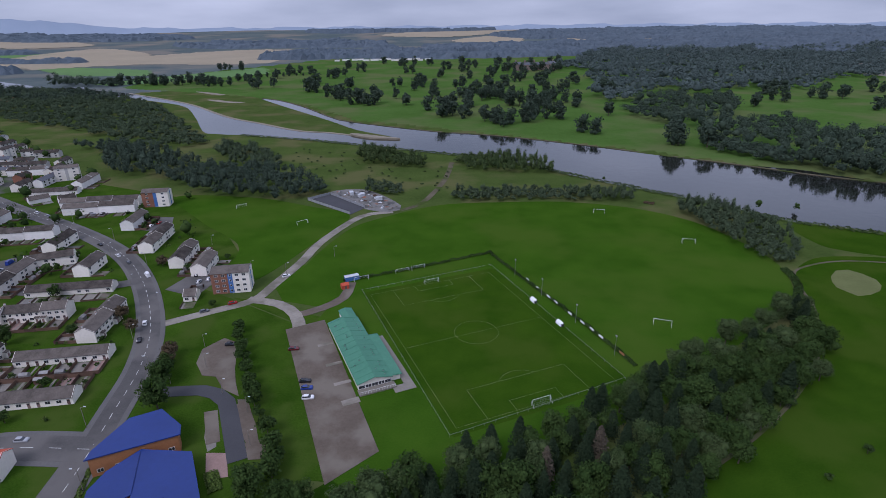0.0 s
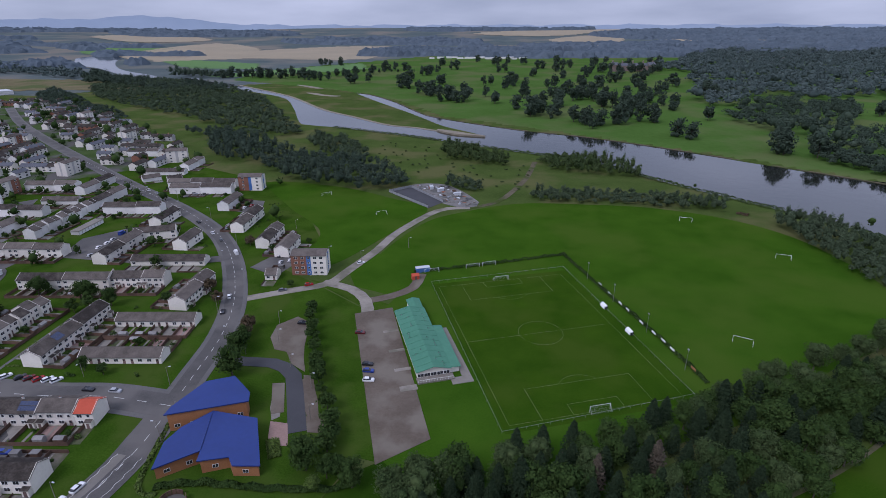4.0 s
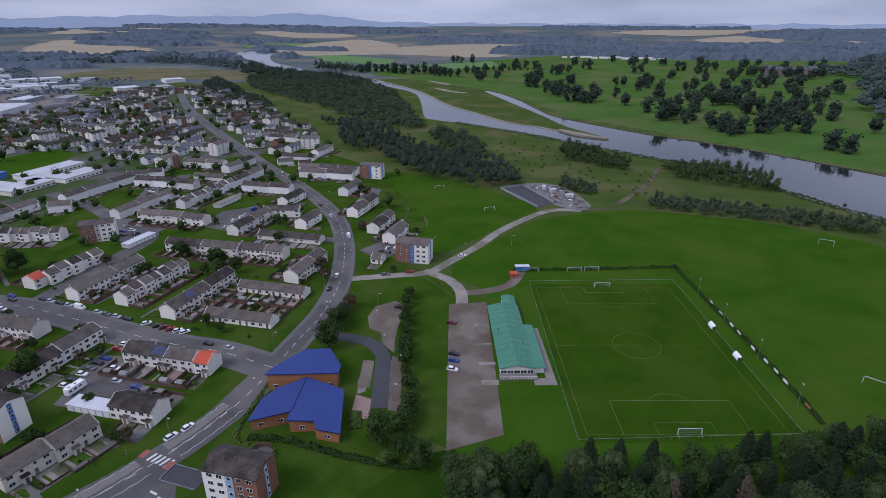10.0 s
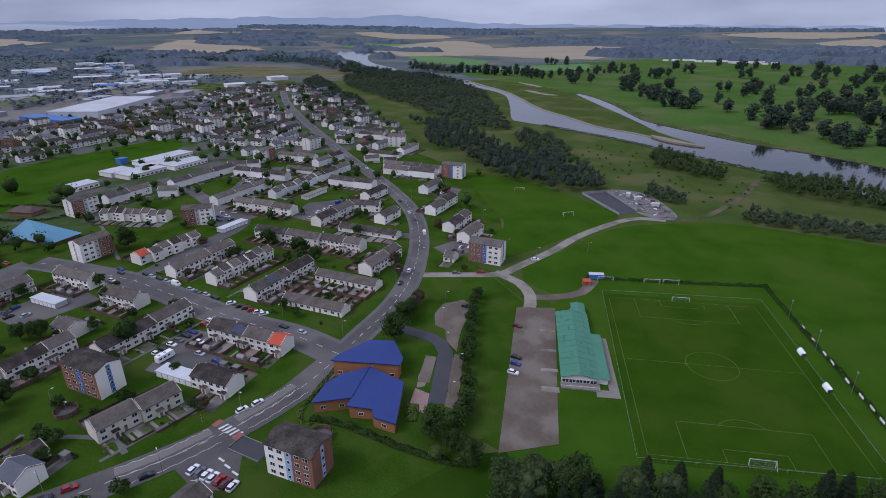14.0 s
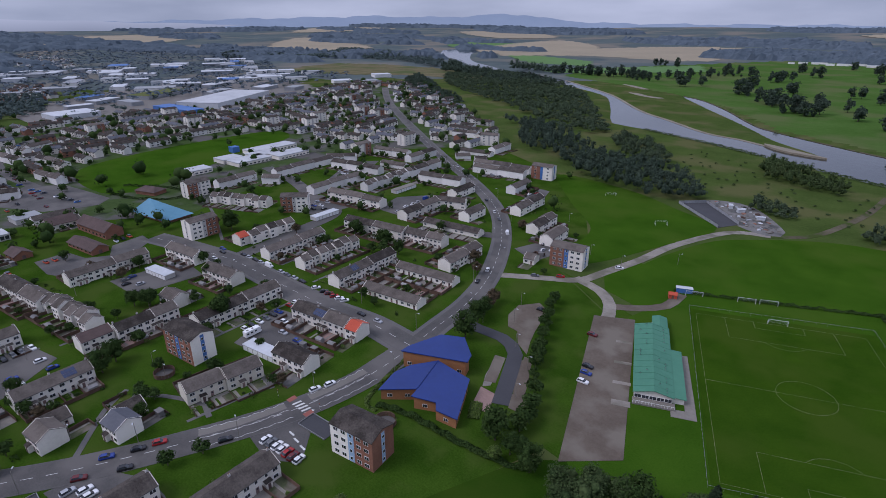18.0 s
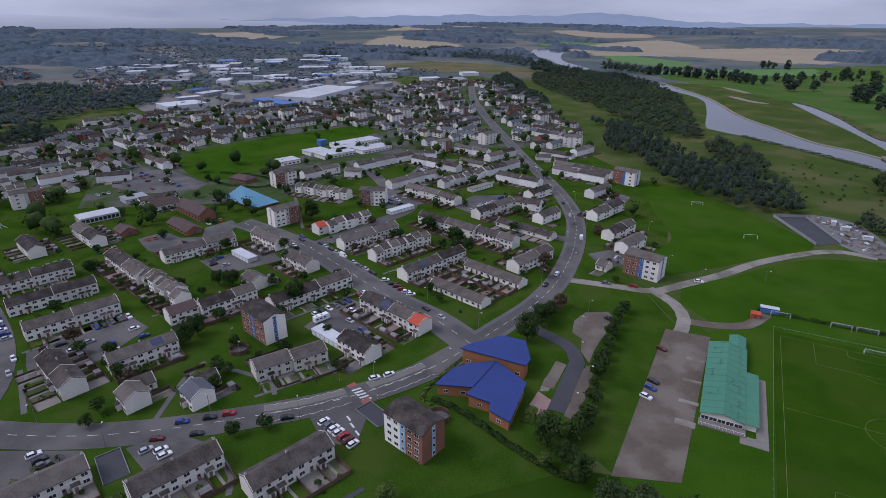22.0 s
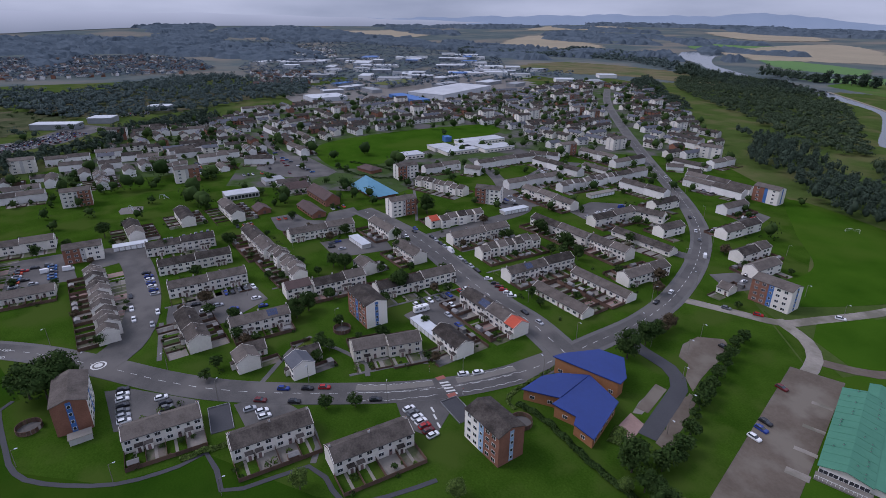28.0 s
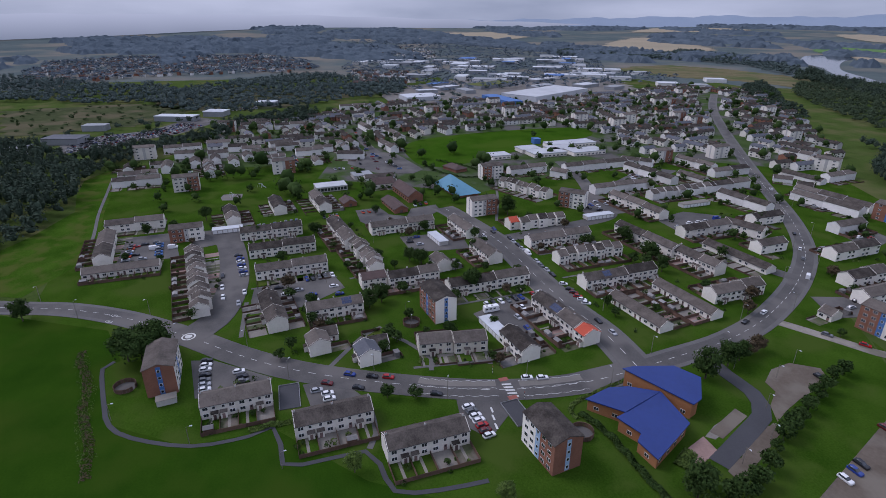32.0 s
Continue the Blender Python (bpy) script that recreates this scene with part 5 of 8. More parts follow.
for i in range(46):
    t = irng.random()
    x, y = -1040 - 560 * irng.random(), 230 + 640 * t
    if inside(np.array(x), np.array(y), [(-1198, 786), (-1295, 1034), (-989, 1102), (-700, 1000), (-690, 930), (-1024, 800)]):
        continue
    flat_block("warehouse", x, y, irng.choice((60, 62, 152)), irng.uniform(28, 80), irng.uniform(18, 40), irng.uniform(5, 8), irng.choice(("white_metal", "grey_metal", "render_far")), irng.choice(("white_metal", "white_metal", "grey_metal", "grey_metal", "blue_panel")), "industrial shed with a pale metal roof", "warehouse", 0.6)
for x, y, turn, w, d, top in ((-600, -192, 75, 36, 22, "roof_slate"), (-668, -182, 80, 24, 14, "grey_metal"), (-712, -105, 70, 48, 18, "white_metal"), (-740, -62, 70, 26, 22, "white_metal"), (-812, 0, 70, 27, 20, "green_pale"), (-560, -240, 80, 60, 24, "grey_metal")):
    flat_block("depot", x, y, turn, w, d, 6, "grey_metal", top if top in M else "white_metal", "depot shed with a pale metal roof", "warehouse", 0.5)
# mansion on the far bank
mans = empty("mansion", pose(235, 1466, 0, 0, 0, 9), "large brown sandstone mansion among trees", "mansion")
put("wall", Builder().gable_body(-45, 45, -10, 10, -0.5, 13, 18, M["sandstone"]).gable_body(-52, -36, -16, 14, -0.5, 15, 20, M["sandstone"]).gable_body(36, 52, -16, 14, -0.5, 15, 20, M["sandstone"]), mans)
put("roof", Builder().gable_roof(-36, 36, -10, 10, 13, 18, M["roof_slate"]).gable_roof(-53, -36, -16, 14, 15, 20, M["roof_slate"]).gable_roof(36, 53, -16, 14, 15, 20, M["roof_slate"]), mans)
for x in (-48, -25, 0, 25, 48):
    put("chimney", Builder().box(x - 1.5, x + 1.5, -1.2, 1.2, 17, 24, M["sandstone"]), mans)
for i in range(14):
    flat_block("farm_building", -330 + i * 22 + 4 * (i % 3), 1850 + (i % 4) * 14, 10, 16 + (i * 7) % 12, 9, 5, "render_far", "white_metal" if i % 3 else "roof_slate", "small pale building at the park edge", "building")


# ---- trees ----
def quads_at(r, pos, nrm, size, tilt=0.55):
    """Loose leaf quads at points, facing roughly along nrm."""
    n = len(pos)
    nrm = nrm + r.normal(0, tilt, (n, 3))
    nrm /= np.linalg.norm(nrm, axis=1)[:, None]
    a = np.cross(nrm, r.normal(0, 1, (n, 3)))
    a /= np.linalg.norm(a, axis=1)[:, None] + 1e-9
    b = np.cross(nrm, a)
    s = (size * r.uniform(0.6, 1.3, n))[:, None]
    a, b = a * s, b * s * 0.8
    return np.stack([pos - a - b * 0.5, pos + a * 0.2 - b, pos + a + b * 0.4, pos - a * 0.3 + b], 1).reshape(-1, 3)


def clump_leaves(r, centres, radii, count, size):
    w = radii[:, 0] ** 2
    k = r.choice(len(centres), count, p=w / w.sum())
    d = r.normal(0, 1, (count, 3))
    d[:, 2] = np.where(d[:, 2] < -0.5, -d[:, 2], d[:, 2])
    d /= np.linalg.norm(d, axis=1)[:, None]
    pos = centres[k] + radii[k] * d * r.uniform(0.72, 1.16, count)[:, None]
    return quads_at(r, pos, d + [0, 0, 0.25], np.full(count, size))


def broad_clumps(r, h, wide, n, low=0.58, tall=0.3):
    """Centres and radii of the leaf masses of a broad crown."""
    c = r.normal(0, 1, (n, 3))
    c /= np.linalg.norm(c, axis=1)[:, None]
    c *= r.uniform(0.3, 1, n)[:, None] ** 0.5
    c = c * [wide * 0.34, wide * 0.34, h * tall] + [0, 0, h * low]
    rad = r.uniform(0.13, 0.22, n)[:, None] * wide * np.array([1, 1, 0.85])
    return c, rad


def make_tree(name, h, wide, count, size, leaf, seed, label, conifer=False, low=0.58, tall=0.3, masses=34):
    r = np.random.default_rng(seed)
    tree = empty(name, pose(0, 0, 0), label, "tree")
    tr = Builder().tube((0, 0, -0.3), (0, 0, h * (0.9 if conifer else 0.5)), h * 0.022 + 0.06, h * 0.008, M["bark"], 7)
    if conifer:
        t = r.uniform(0, 1, count) ** 0.75
        tier = np.floor(t * 16) / 16 + r.uniform(0, 0.035, count)
        wave = 0.82 + 0.25 * np.sin(tier * 55 + 2)
        rad = wide / 2 * (1 - tier ** 1.7) ** 0.85 * r.uniform(0.6, 1.08, count) * wave
        a = r.uniform(0, 2 * np.pi, count)
        pos = np.stack([rad * np.cos(a), rad * np.sin(a), h * (0.1 + 0.9 * tier) - rad * 0.28], 1)
        nrm = np.stack([np.cos(a) * 0.7, np.sin(a) * 0.7, np.ones(count)], 1)
        leaves = quads_at(r, pos, nrm, np.full(count, size))
        zt = np.repeat(np.linspace(0.08, 0.85, 10), 2)
        ca = r.uniform(0, 2 * np.pi, 20)
        cr = wide / 2 * (1 - zt ** 1.7) ** 0.85
        c = np.stack([cr * 0.2 * np.cos(ca), cr * 0.2 * np.sin(ca), h * (0.08 + 0.88 * zt) - cr * 0.1], 1)
        rad = np.stack([cr * 0.55 + 0.05, cr * 0.55 + 0.05, np.full(20, h * 0.055)], 1)
    else:
        c, rad = broad_clumps(r, h, wide, masses, low, tall)
        for i in range(0, masses, 5):
            tr.tube((0, 0, h * r.uniform(0.25, 0.45)), tuple(c[i] * [0.8, 0.8, 0.95]), h * 0.008 + 0.04, 0.03, M["bark"], 5)
        leaves = clump_leaves(r, c, rad, count, size)
        c, rad = c[:: 3], rad[:: 3] * 0.78
    put("trunk", tr, tree)
    put("crown", foliage_mesh("crown", r, c, rad, leaves, M[leaf]), tree)
    return tree


KINDS = {
    "oak": [make_tree("tree", 11, 10, 2100, 0.29, "leaf", 10 + k, "broad dark green deciduous tree") for k in range(3)],
    "willow": [make_tree("tree", 13, 11, 3000, 0.25, "leaf_light", 20 + k, "tall grey-green willow in the shelter belt", masses=46) for k in range(3)],
    "lime": [make_tree("tree", 8, 7, 2000, 0.22, "leaf_yellow", 30, "round tree with bright yellow-green leaves")],
    "copper": [make_tree("tree", 7, 6.5, 1500, 0.24, "leaf_copper", 40, "small tree with reddish-brown copper leaves")],
    "street": [make_tree("tree", 6.5, 6.5, 620, 0.33, "leaf", 50 + k, "small dark green round street tree", masses=18) for k in range(3)],
    "spruce": [make_tree("conifer", 15, 8, 2400, 0.29, "needle", 60 + k, "tall dark green spruce in the shelter belt", True) for k in range(3)],
    "dead_spruce": [make_tree("conifer", 14, 6, 1500, 0.27, "needle_brown", 70, "dying brown spruce in the shelter belt", True)],
    "park": [make_tree("park_tree", 20, 19 - 1.5 * k, 560, 0.9, "park_leaf", 80 + k, "broad old parkland tree on the far bank", low=0.47, tall=0.4, masses=30) for k in range(5)],
}
USED = set()


DISTANT = []


def tree(kind, x, y, scale=1.0, seed=0):
    if kind != "park" and math.hypot(x, y) > 330:
        DISTANT.append((x, y, scale))
        return None
    pick = random.Random(seed * 7919 + int(x * 13) + int(y * 31))
    t = pick.choice(KINDS[kind])
    m = pose(x, y, 0, 0, 0, pick.uniform(0, 360))
    s = scale * pick.uniform(0.88, 1.12)
    if t.name in USED:
        t = copy_thing(t, m)
    USED.add(t.name)
    t.matrix_basis = m @ Matrix.Diagonal((s, s, s * pick.uniform(0.92, 1.1), 1))
    return t


def scatter(poly, spacing, seed):
    """Jittered points inside an outline."""
    r = np.random.default_rng(seed)
    p = np.asarray(poly, float)
    (x0, y0), (x1, y1) = p.min(0), p.max(0)
    X, Y = np.meshgrid(np.arange(x0, x1 + spacing, spacing), np.arange(y0, y1 + spacing, spacing))
    X, Y = X + r.uniform(-0.45, 0.45, X.shape) * spacing, Y + r.uniform(-0.45, 0.45, Y.shape) * spacing
    ok = inside(X, Y, p)
    return X[ok], Y[ok], r


def wood(name, poly, spacing, h, leaves, size, leaf="wood_leaf", seed=1, label="dense mixed woodland", category="woodland", smooth=True, wet=True):
    """A wood too dense to count: many crowns of loose leaf clumps in one mesh."""
    outline = ccw(spline(poly, True, 20)) if smooth else poly
    X, Y, r = scatter(outline, spacing, seed)
    if wet:
        dry = ~(inside(X, Y, RIVER) & ~inside(X, Y, ISLE))
        X, Y = X[dry], Y[dry]
    n = len(X)
    if not n:
        return None
    keep = distance(X, Y, FAR_RIVER) > 62
    X, Y = X[keep], Y[keep]
    n = len(X)
    Z = land(X, Y).clip(0)
    H = h * r.uniform(0.5, 1.2, n) * (0.8 + 0.35 * np.sin(X / 37 + seed) * np.cos(Y / 41))
    W = min(spacing, 1.2 * h) * r.uniform(0.75, 1.3, n)
    lumps = 9 if leaves > 100 else 7 if leaves > 60 else 3 if leaves > 32 else 1
    # each crown is a heap of smaller leaf masses
    off = r.normal(0, 1, (n, lumps, 3))
    off /= np.linalg.norm(off, axis=2)[:, :, None]
    off[:, :, 2] = np.abs(off[:, :, 2]) * 1.15 - 0.4
    off[:, 0] = 0, 0, 0.45
    size_of = r.uniform(0.26, 0.56, (n, lumps)) * (1.25 if lumps == 3 else 1.8 if lumps == 1 else 1)
    c = np.stack([X, Y, Z + H * 0.5], 1)[:, None]
    rad = np.stack([W * 0.56, W * 0.56, H * 0.46], 1)[:, None]
    lump_c = (c + rad * off * 0.6).reshape(-1, 3)
    lump_r = (rad * size_of[:, :, None]).reshape(-1, 3)
    each = round(leaves * 1.3) if leaves > 60 else max(9, leaves)
    count = n * each
    k = np.repeat(np.arange(n), each) * lumps + r.integers(0, lumps, count)
    d = r.normal(0, 1, (count, 3))
    d[:, 2] = np.where(d[:, 2] < -0.3, -d[:, 2], d[:, 2])
    d /= np.linalg.norm(d, axis=1)[:, None]
    flat = 0.74 if leaves > 32 else 1.05
    v = quads_at(r, lump_c[k] + lump_r[k] * d * r.uniform(0.8, 1.2, count)[:, None], d + ([0, 0, 0.35] if leaves > 32 else [0, 0, 1.6]), np.full(count, size * flat), 0.33)
    core = slice(0, n if leaves > 32 else 0)
    return tagged(put(name, foliage_mesh(name, r, c[core, 0], rad[core, 0] * 0.5, v, M[leaf])), label, category, kind="stuff")


def canopy(name, poly, cell, h, leaf="far_leaf_hazed", seed=1, label="far strip of woodland on the plain", smooth=True):
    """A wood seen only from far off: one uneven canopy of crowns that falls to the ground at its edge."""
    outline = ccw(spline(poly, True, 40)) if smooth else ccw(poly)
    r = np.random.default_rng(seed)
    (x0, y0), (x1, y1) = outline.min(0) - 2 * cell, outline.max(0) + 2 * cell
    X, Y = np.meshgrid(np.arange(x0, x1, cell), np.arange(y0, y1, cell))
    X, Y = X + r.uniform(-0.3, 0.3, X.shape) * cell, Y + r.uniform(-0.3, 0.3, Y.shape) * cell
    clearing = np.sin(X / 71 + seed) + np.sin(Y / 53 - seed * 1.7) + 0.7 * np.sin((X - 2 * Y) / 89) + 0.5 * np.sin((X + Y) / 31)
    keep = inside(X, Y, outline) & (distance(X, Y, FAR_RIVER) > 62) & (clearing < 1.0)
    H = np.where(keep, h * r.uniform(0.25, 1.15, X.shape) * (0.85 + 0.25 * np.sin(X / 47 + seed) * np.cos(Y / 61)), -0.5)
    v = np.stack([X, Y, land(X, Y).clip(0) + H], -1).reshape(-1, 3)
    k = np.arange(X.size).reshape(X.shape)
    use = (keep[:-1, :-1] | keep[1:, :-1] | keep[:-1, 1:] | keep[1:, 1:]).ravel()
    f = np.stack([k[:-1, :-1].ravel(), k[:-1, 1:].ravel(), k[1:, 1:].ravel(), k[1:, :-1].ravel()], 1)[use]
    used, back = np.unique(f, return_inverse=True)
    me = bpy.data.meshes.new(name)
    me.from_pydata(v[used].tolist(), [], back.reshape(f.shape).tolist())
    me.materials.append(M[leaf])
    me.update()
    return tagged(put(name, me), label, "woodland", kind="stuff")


wood("river_wood", [(-725, 850), (-653, 795), (-599, 762), (-512, 710), (-447, 676), (-380, 622), (-330, 596), (-291, 566), (-262, 574), (-252, 594), (-269, 625), (-324, 704), (-362, 761), (-420, 850), (-480, 922), (-565, 985), (-660, 1040), (-770, 1090), (-860, 1110), (-834, 983)], 10, 13, 66, 1.05, seed=2)
wood("middle_wood", [(-389, 573), (-341, 549), (-287, 464), (-242, 452), (-190, 403), (-150, 385), (-111, 378), (-83, 402), (-102, 431), (-132, 460), (-156, 474), (-180, 480), (-225, 498), (-269, 524), (-307, 557), (-343, 575)], 7.5, 17, 110, 0.7, "park_leaf", seed=3)
wood("middle_wood", [(-209, 512), (-198, 500), (-163, 474), (-144, 466), (-143, 483), (-162, 526), (-192, 555), (-217, 568), (-226, 555)], 7.5, 16, 110, 0.65, seed=33, label="dense clump of tall trees in the meadow")
wood("edge_wood", [(-753, 772), (-633, 685), (-550, 642), (-512, 634), (-522, 660), (-576, 710), (-667, 769), (-801, 880), (-850, 909), (-836, 853)], 8, 11, 62, 0.9, "park_leaf", seed=22, label="belt of trees at the edge of the town")
wood("far_wood", [(-1004, 1110), (-1194, 1190), (-1427, 1164), (-1620, 1000), (-1728, 914), (-1900, 1045), (-1659, 1211), (-1800, 1500), (-1500, 1420), (-1347, 1400), (-1100, 1230), (-982, 1165)], 17, 16, 40, 2.6, "mid_leaf_hazed", 64, label="wide belt of woodland beyond the town")
wood("thicket", [(-79, 541), (-14, 503), (-16, 474), (-68, 490)], 5, 13, 90, 0.6, seed=4, label="grey-green scrub thicket", leaf="leaf_light")
wood("thicket", [(20, 513), (100, 487), (92, 450), (23, 468)], 5, 15, 90, 0.6, seed=5, label="tall scrub thicket by the river", leaf="leaf_light")
wood("thicket", [(7, 393), (51, 405), (100, 400), (138, 388), (136, 368), (79, 379), (7, 376)], 4.5, 13, 110, 0.55, seed=6, label="dark scrub along the playing field")
wood("thicket", [(159, 361), (201, 339), (199, 286), (184, 262), (172, 268), (162, 316), (157, 345)], 4.5, 14, 110, 0.55, seed=7, label="dark scrub belt beside the golf course")
wood("thicket", [(-62, 427), (-27, 409), (-29, 392), (-61, 400)], 4.5, 11, 100, 0.6, seed=8, label="dark scrub behind the works yard")
wood("left_wood", [(-640, -280), (-560, -200), (-514, -162), (-470, -128), (-441, -130), (-412, -132), (-380, -120), (-360, -117), (-335, -125), (-311, -128), (-290, -140), (-262, -135), (-235, -122), (-240, -170), (-330, -260), (-450, -340), (-620, -360)], 7.5, 18, 78, 0.95, "park_leaf", seed=9)
wood("north_wood", [(260, 583), (276, 517), (283, 480), (299, 456), (332, 412), (560, 345), (640, 420), (600, 560), (500, 590), (457, 581), (444, 591), (411, 584), (426, 643), (445, 715), (399, 692), (367, 694), (329, 667), (278, 620)], 14, 24, 110, 1.0, "park_leaf", seed=10)
wood("north_wood", [(251, 771), (253, 701), (264, 653), (284, 634), (346, 695), (386, 733), (457, 898), (406, 902), (400, 969), (316, 888), (259, 802)], 15, 23, 110, 1.0, "park_leaf", seed=16)
wood("bank_wood", [(258, 550), (270, 512), (285, 487), (313, 461), (345, 426), (400, 399), (560, 337), (572, 352), (430, 425), (366, 455), (305, 505), (280, 548)], 7, 25, 120, 0.9, "park_leaf", seed=91, label="tall dark trees along the river bank")
wood("park_wood", [(239, 894), (280, 872), (337, 951), (419, 1017), (429, 943), (533, 1007), (634, 998), (835, 1193), (970, 1256), (1716, 2259), (1274, 2220), (630, 2273), (430, 1800), (300, 1550), (369, 1400), (306, 1213), (291, 1084)], 19, 25, 64, 2.0, "mid_leaf_hazed", seed=11)
wood("park_wood", [(680, 720), (760, 640), (1000, 600), (1200, 900), (1000, 1050), (800, 880)], 18, 23, 64, 1.9, "park_leaf", seed=17)
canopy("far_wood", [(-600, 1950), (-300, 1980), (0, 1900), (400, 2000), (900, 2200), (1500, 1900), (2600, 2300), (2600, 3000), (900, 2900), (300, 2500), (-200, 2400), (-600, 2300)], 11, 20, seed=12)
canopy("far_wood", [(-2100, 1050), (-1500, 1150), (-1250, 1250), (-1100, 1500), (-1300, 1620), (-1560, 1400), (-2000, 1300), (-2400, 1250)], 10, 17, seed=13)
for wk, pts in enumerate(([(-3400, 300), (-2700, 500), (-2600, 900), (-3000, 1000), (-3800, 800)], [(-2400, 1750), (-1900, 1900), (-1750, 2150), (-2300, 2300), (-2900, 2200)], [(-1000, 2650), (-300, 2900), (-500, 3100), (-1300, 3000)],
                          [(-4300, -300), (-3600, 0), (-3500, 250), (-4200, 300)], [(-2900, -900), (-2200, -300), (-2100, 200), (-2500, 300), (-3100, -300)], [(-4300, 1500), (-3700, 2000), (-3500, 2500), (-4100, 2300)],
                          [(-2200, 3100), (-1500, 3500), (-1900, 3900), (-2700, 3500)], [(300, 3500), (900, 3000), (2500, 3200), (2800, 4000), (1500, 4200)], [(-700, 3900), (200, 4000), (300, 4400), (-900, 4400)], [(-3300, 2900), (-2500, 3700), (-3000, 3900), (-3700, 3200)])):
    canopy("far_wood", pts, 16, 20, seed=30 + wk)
trng = random.Random(21)
wood("river_wood", [(-540, 955), (-640, 1022), (-760, 1078), (-900, 1118), (-990, 1190), (-960, 1100), (-880, 1020), (-760, 980), (-620, 910)], 12, 20, 62, 1.2, "park_leaf", 68, label="tall trees along the upper river bank")
wood("meadow_scrub", [(-849, -342), (-866, -268), (-875, -177), (-812, -89), (-722, -118), (-683, -148), (-658, -209), (-650, -268)], 24, 5, 40, 0.9, "leaf_light", 65, label="scattered bushes on the rough grassland", category="scrub")
wood("meadow_scrub", [(-150, 560), (-60, 520), (0, 480), (0, 400), (-60, 430), (-140, 470)], 15, 2.2, 40, 0.5, "leaf_light", 66, label="low tussocks and scrub in the river meadow", category="scrub")
wood("depot_wood", [(-560, -160), (-600, -215), (-650, -225), (-690, -150), (-760, -70), (-820, -40), (-830, 30), (-770, 60), (-740, -10), (-690, -75), (-640, -95), (-585, -95), (-560, -120)], 30, 9, 62, 1.0, "park_leaf", 67, label="trees between the depots and car lots")
wood("point_wood", [(-880, 1170), (-800, 1170), (-740, 1150), (-690, 1160), (-660, 1180), (-690, 1230), (-780, 1240), (-870, 1270)], 15, 20, 60, 1.6, "park_leaf", 63, label="tall dark trees at the bend of the river", wet=False)
wood("far_wood", [(-1263, -495), (-1275, -415), (-1122, -289), (-1100, -203), (-1056, -136), (-1122, -62), (-1240, 66), (-1089, 187), (-1044, 244), (-903, 208), (-929, 106), (-912, -1), (-870, -95), (-830, -117), (-883, -187), (-880, -242), (-925, -306), (-944, -376)], 13, 15, 40, 1.5, "mid_leaf_hazed", 61, label="dark belt of trees before the red-brick suburb")
wood("edge_wood", [(-870, -150), (-805, -132), (-765, -75), (-770, -20), (-785, 50), (-830, 105), (-860, 180), (-890, 215), (-990, 220), (-985, 120), (-960, 60), (-930, 0), (-900, -70)], 13, 12, 48, 1.3, "mid_leaf_hazed", 72, label="trees and scrub between the estate and the works")
wood("works_trees", [(-880, 230), (-800, 190), (-745, 290), (-880, 350), (-900, 640), (-1100, 620), (-1050, 300)], 34, 9, 44, 1.2, "mid_leaf_hazed", 73, label="scattered trees between the works sheds")
wood("edge_wood", [(-520, -158), (-545, -128), (-575, -95), (-610, -56), (-660, -34), (-731, 6), (-755, 44), (-700, 66), (-644, 39), (-663, -14), (-619, -28), (-558, -46), (-542, -82), (-500, -106), (-470, -122)], 7.5, 15, 78, 1.0, "park_leaf", 62, label="belt of trees behind the houses")
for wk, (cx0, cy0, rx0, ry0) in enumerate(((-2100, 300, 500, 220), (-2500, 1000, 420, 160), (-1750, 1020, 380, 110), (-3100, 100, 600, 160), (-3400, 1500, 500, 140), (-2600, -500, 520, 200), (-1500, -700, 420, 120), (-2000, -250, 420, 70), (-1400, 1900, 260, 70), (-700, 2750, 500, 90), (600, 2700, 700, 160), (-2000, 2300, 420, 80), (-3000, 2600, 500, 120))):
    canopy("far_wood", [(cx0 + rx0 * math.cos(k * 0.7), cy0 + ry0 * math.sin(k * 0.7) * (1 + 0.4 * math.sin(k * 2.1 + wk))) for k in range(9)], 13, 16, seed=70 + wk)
# parkland trees in the river meadows
PARK = [(18, 872), (15, 760), (36, 759), (55, 713), (74, 670), (125, 768), (109, 703), (136, 726), (151, 725), (160, 633), (222, 747), (246, 585), (265, 548), (96, 904), (82, 968), (103, 848), (117, 847), (177, 898), (261, 1135), (231, 1052), (201, 841), (54, 1419), (68, 1465), (327, 1264), (277, 975), (426, 843), (448, 808), (543, 953), (570, 951), (518, 854)]
PARK += [(596, 886), (626, 884), (726, 961), (593, 767), (614, 780), (130, 820), (145, 800), (118, 745), (140, 870), (160, 880), (90, 930), (64, 905), (40, 850), (190, 870), (128, 790), (70, 700), (85, 690), (150, 945), (120, 960), (205, 985), (180, 1010), (100, 1010), (60, 1000), (30, 940), (235, 560)]
PARK += [(-662, 1189), (-648, 1197), (-593, 1183), (-571, 1181), (-543, 1178), (-528, 1209), (-486, 1173), (-464, 1171), (-442, 1151), (-560, 1540), (-527, 1536), (-434, 1233), (-416, 1231), (-352, 1103), (-401, 1265), (-369, 1298), (-330, 1129), (-366, 1403), (-341, 1401), (-316, 1398), (-241, 1041), (-255, 1183), (-194, 967), (-176, 945), (-167, 944), (-126, 882)]
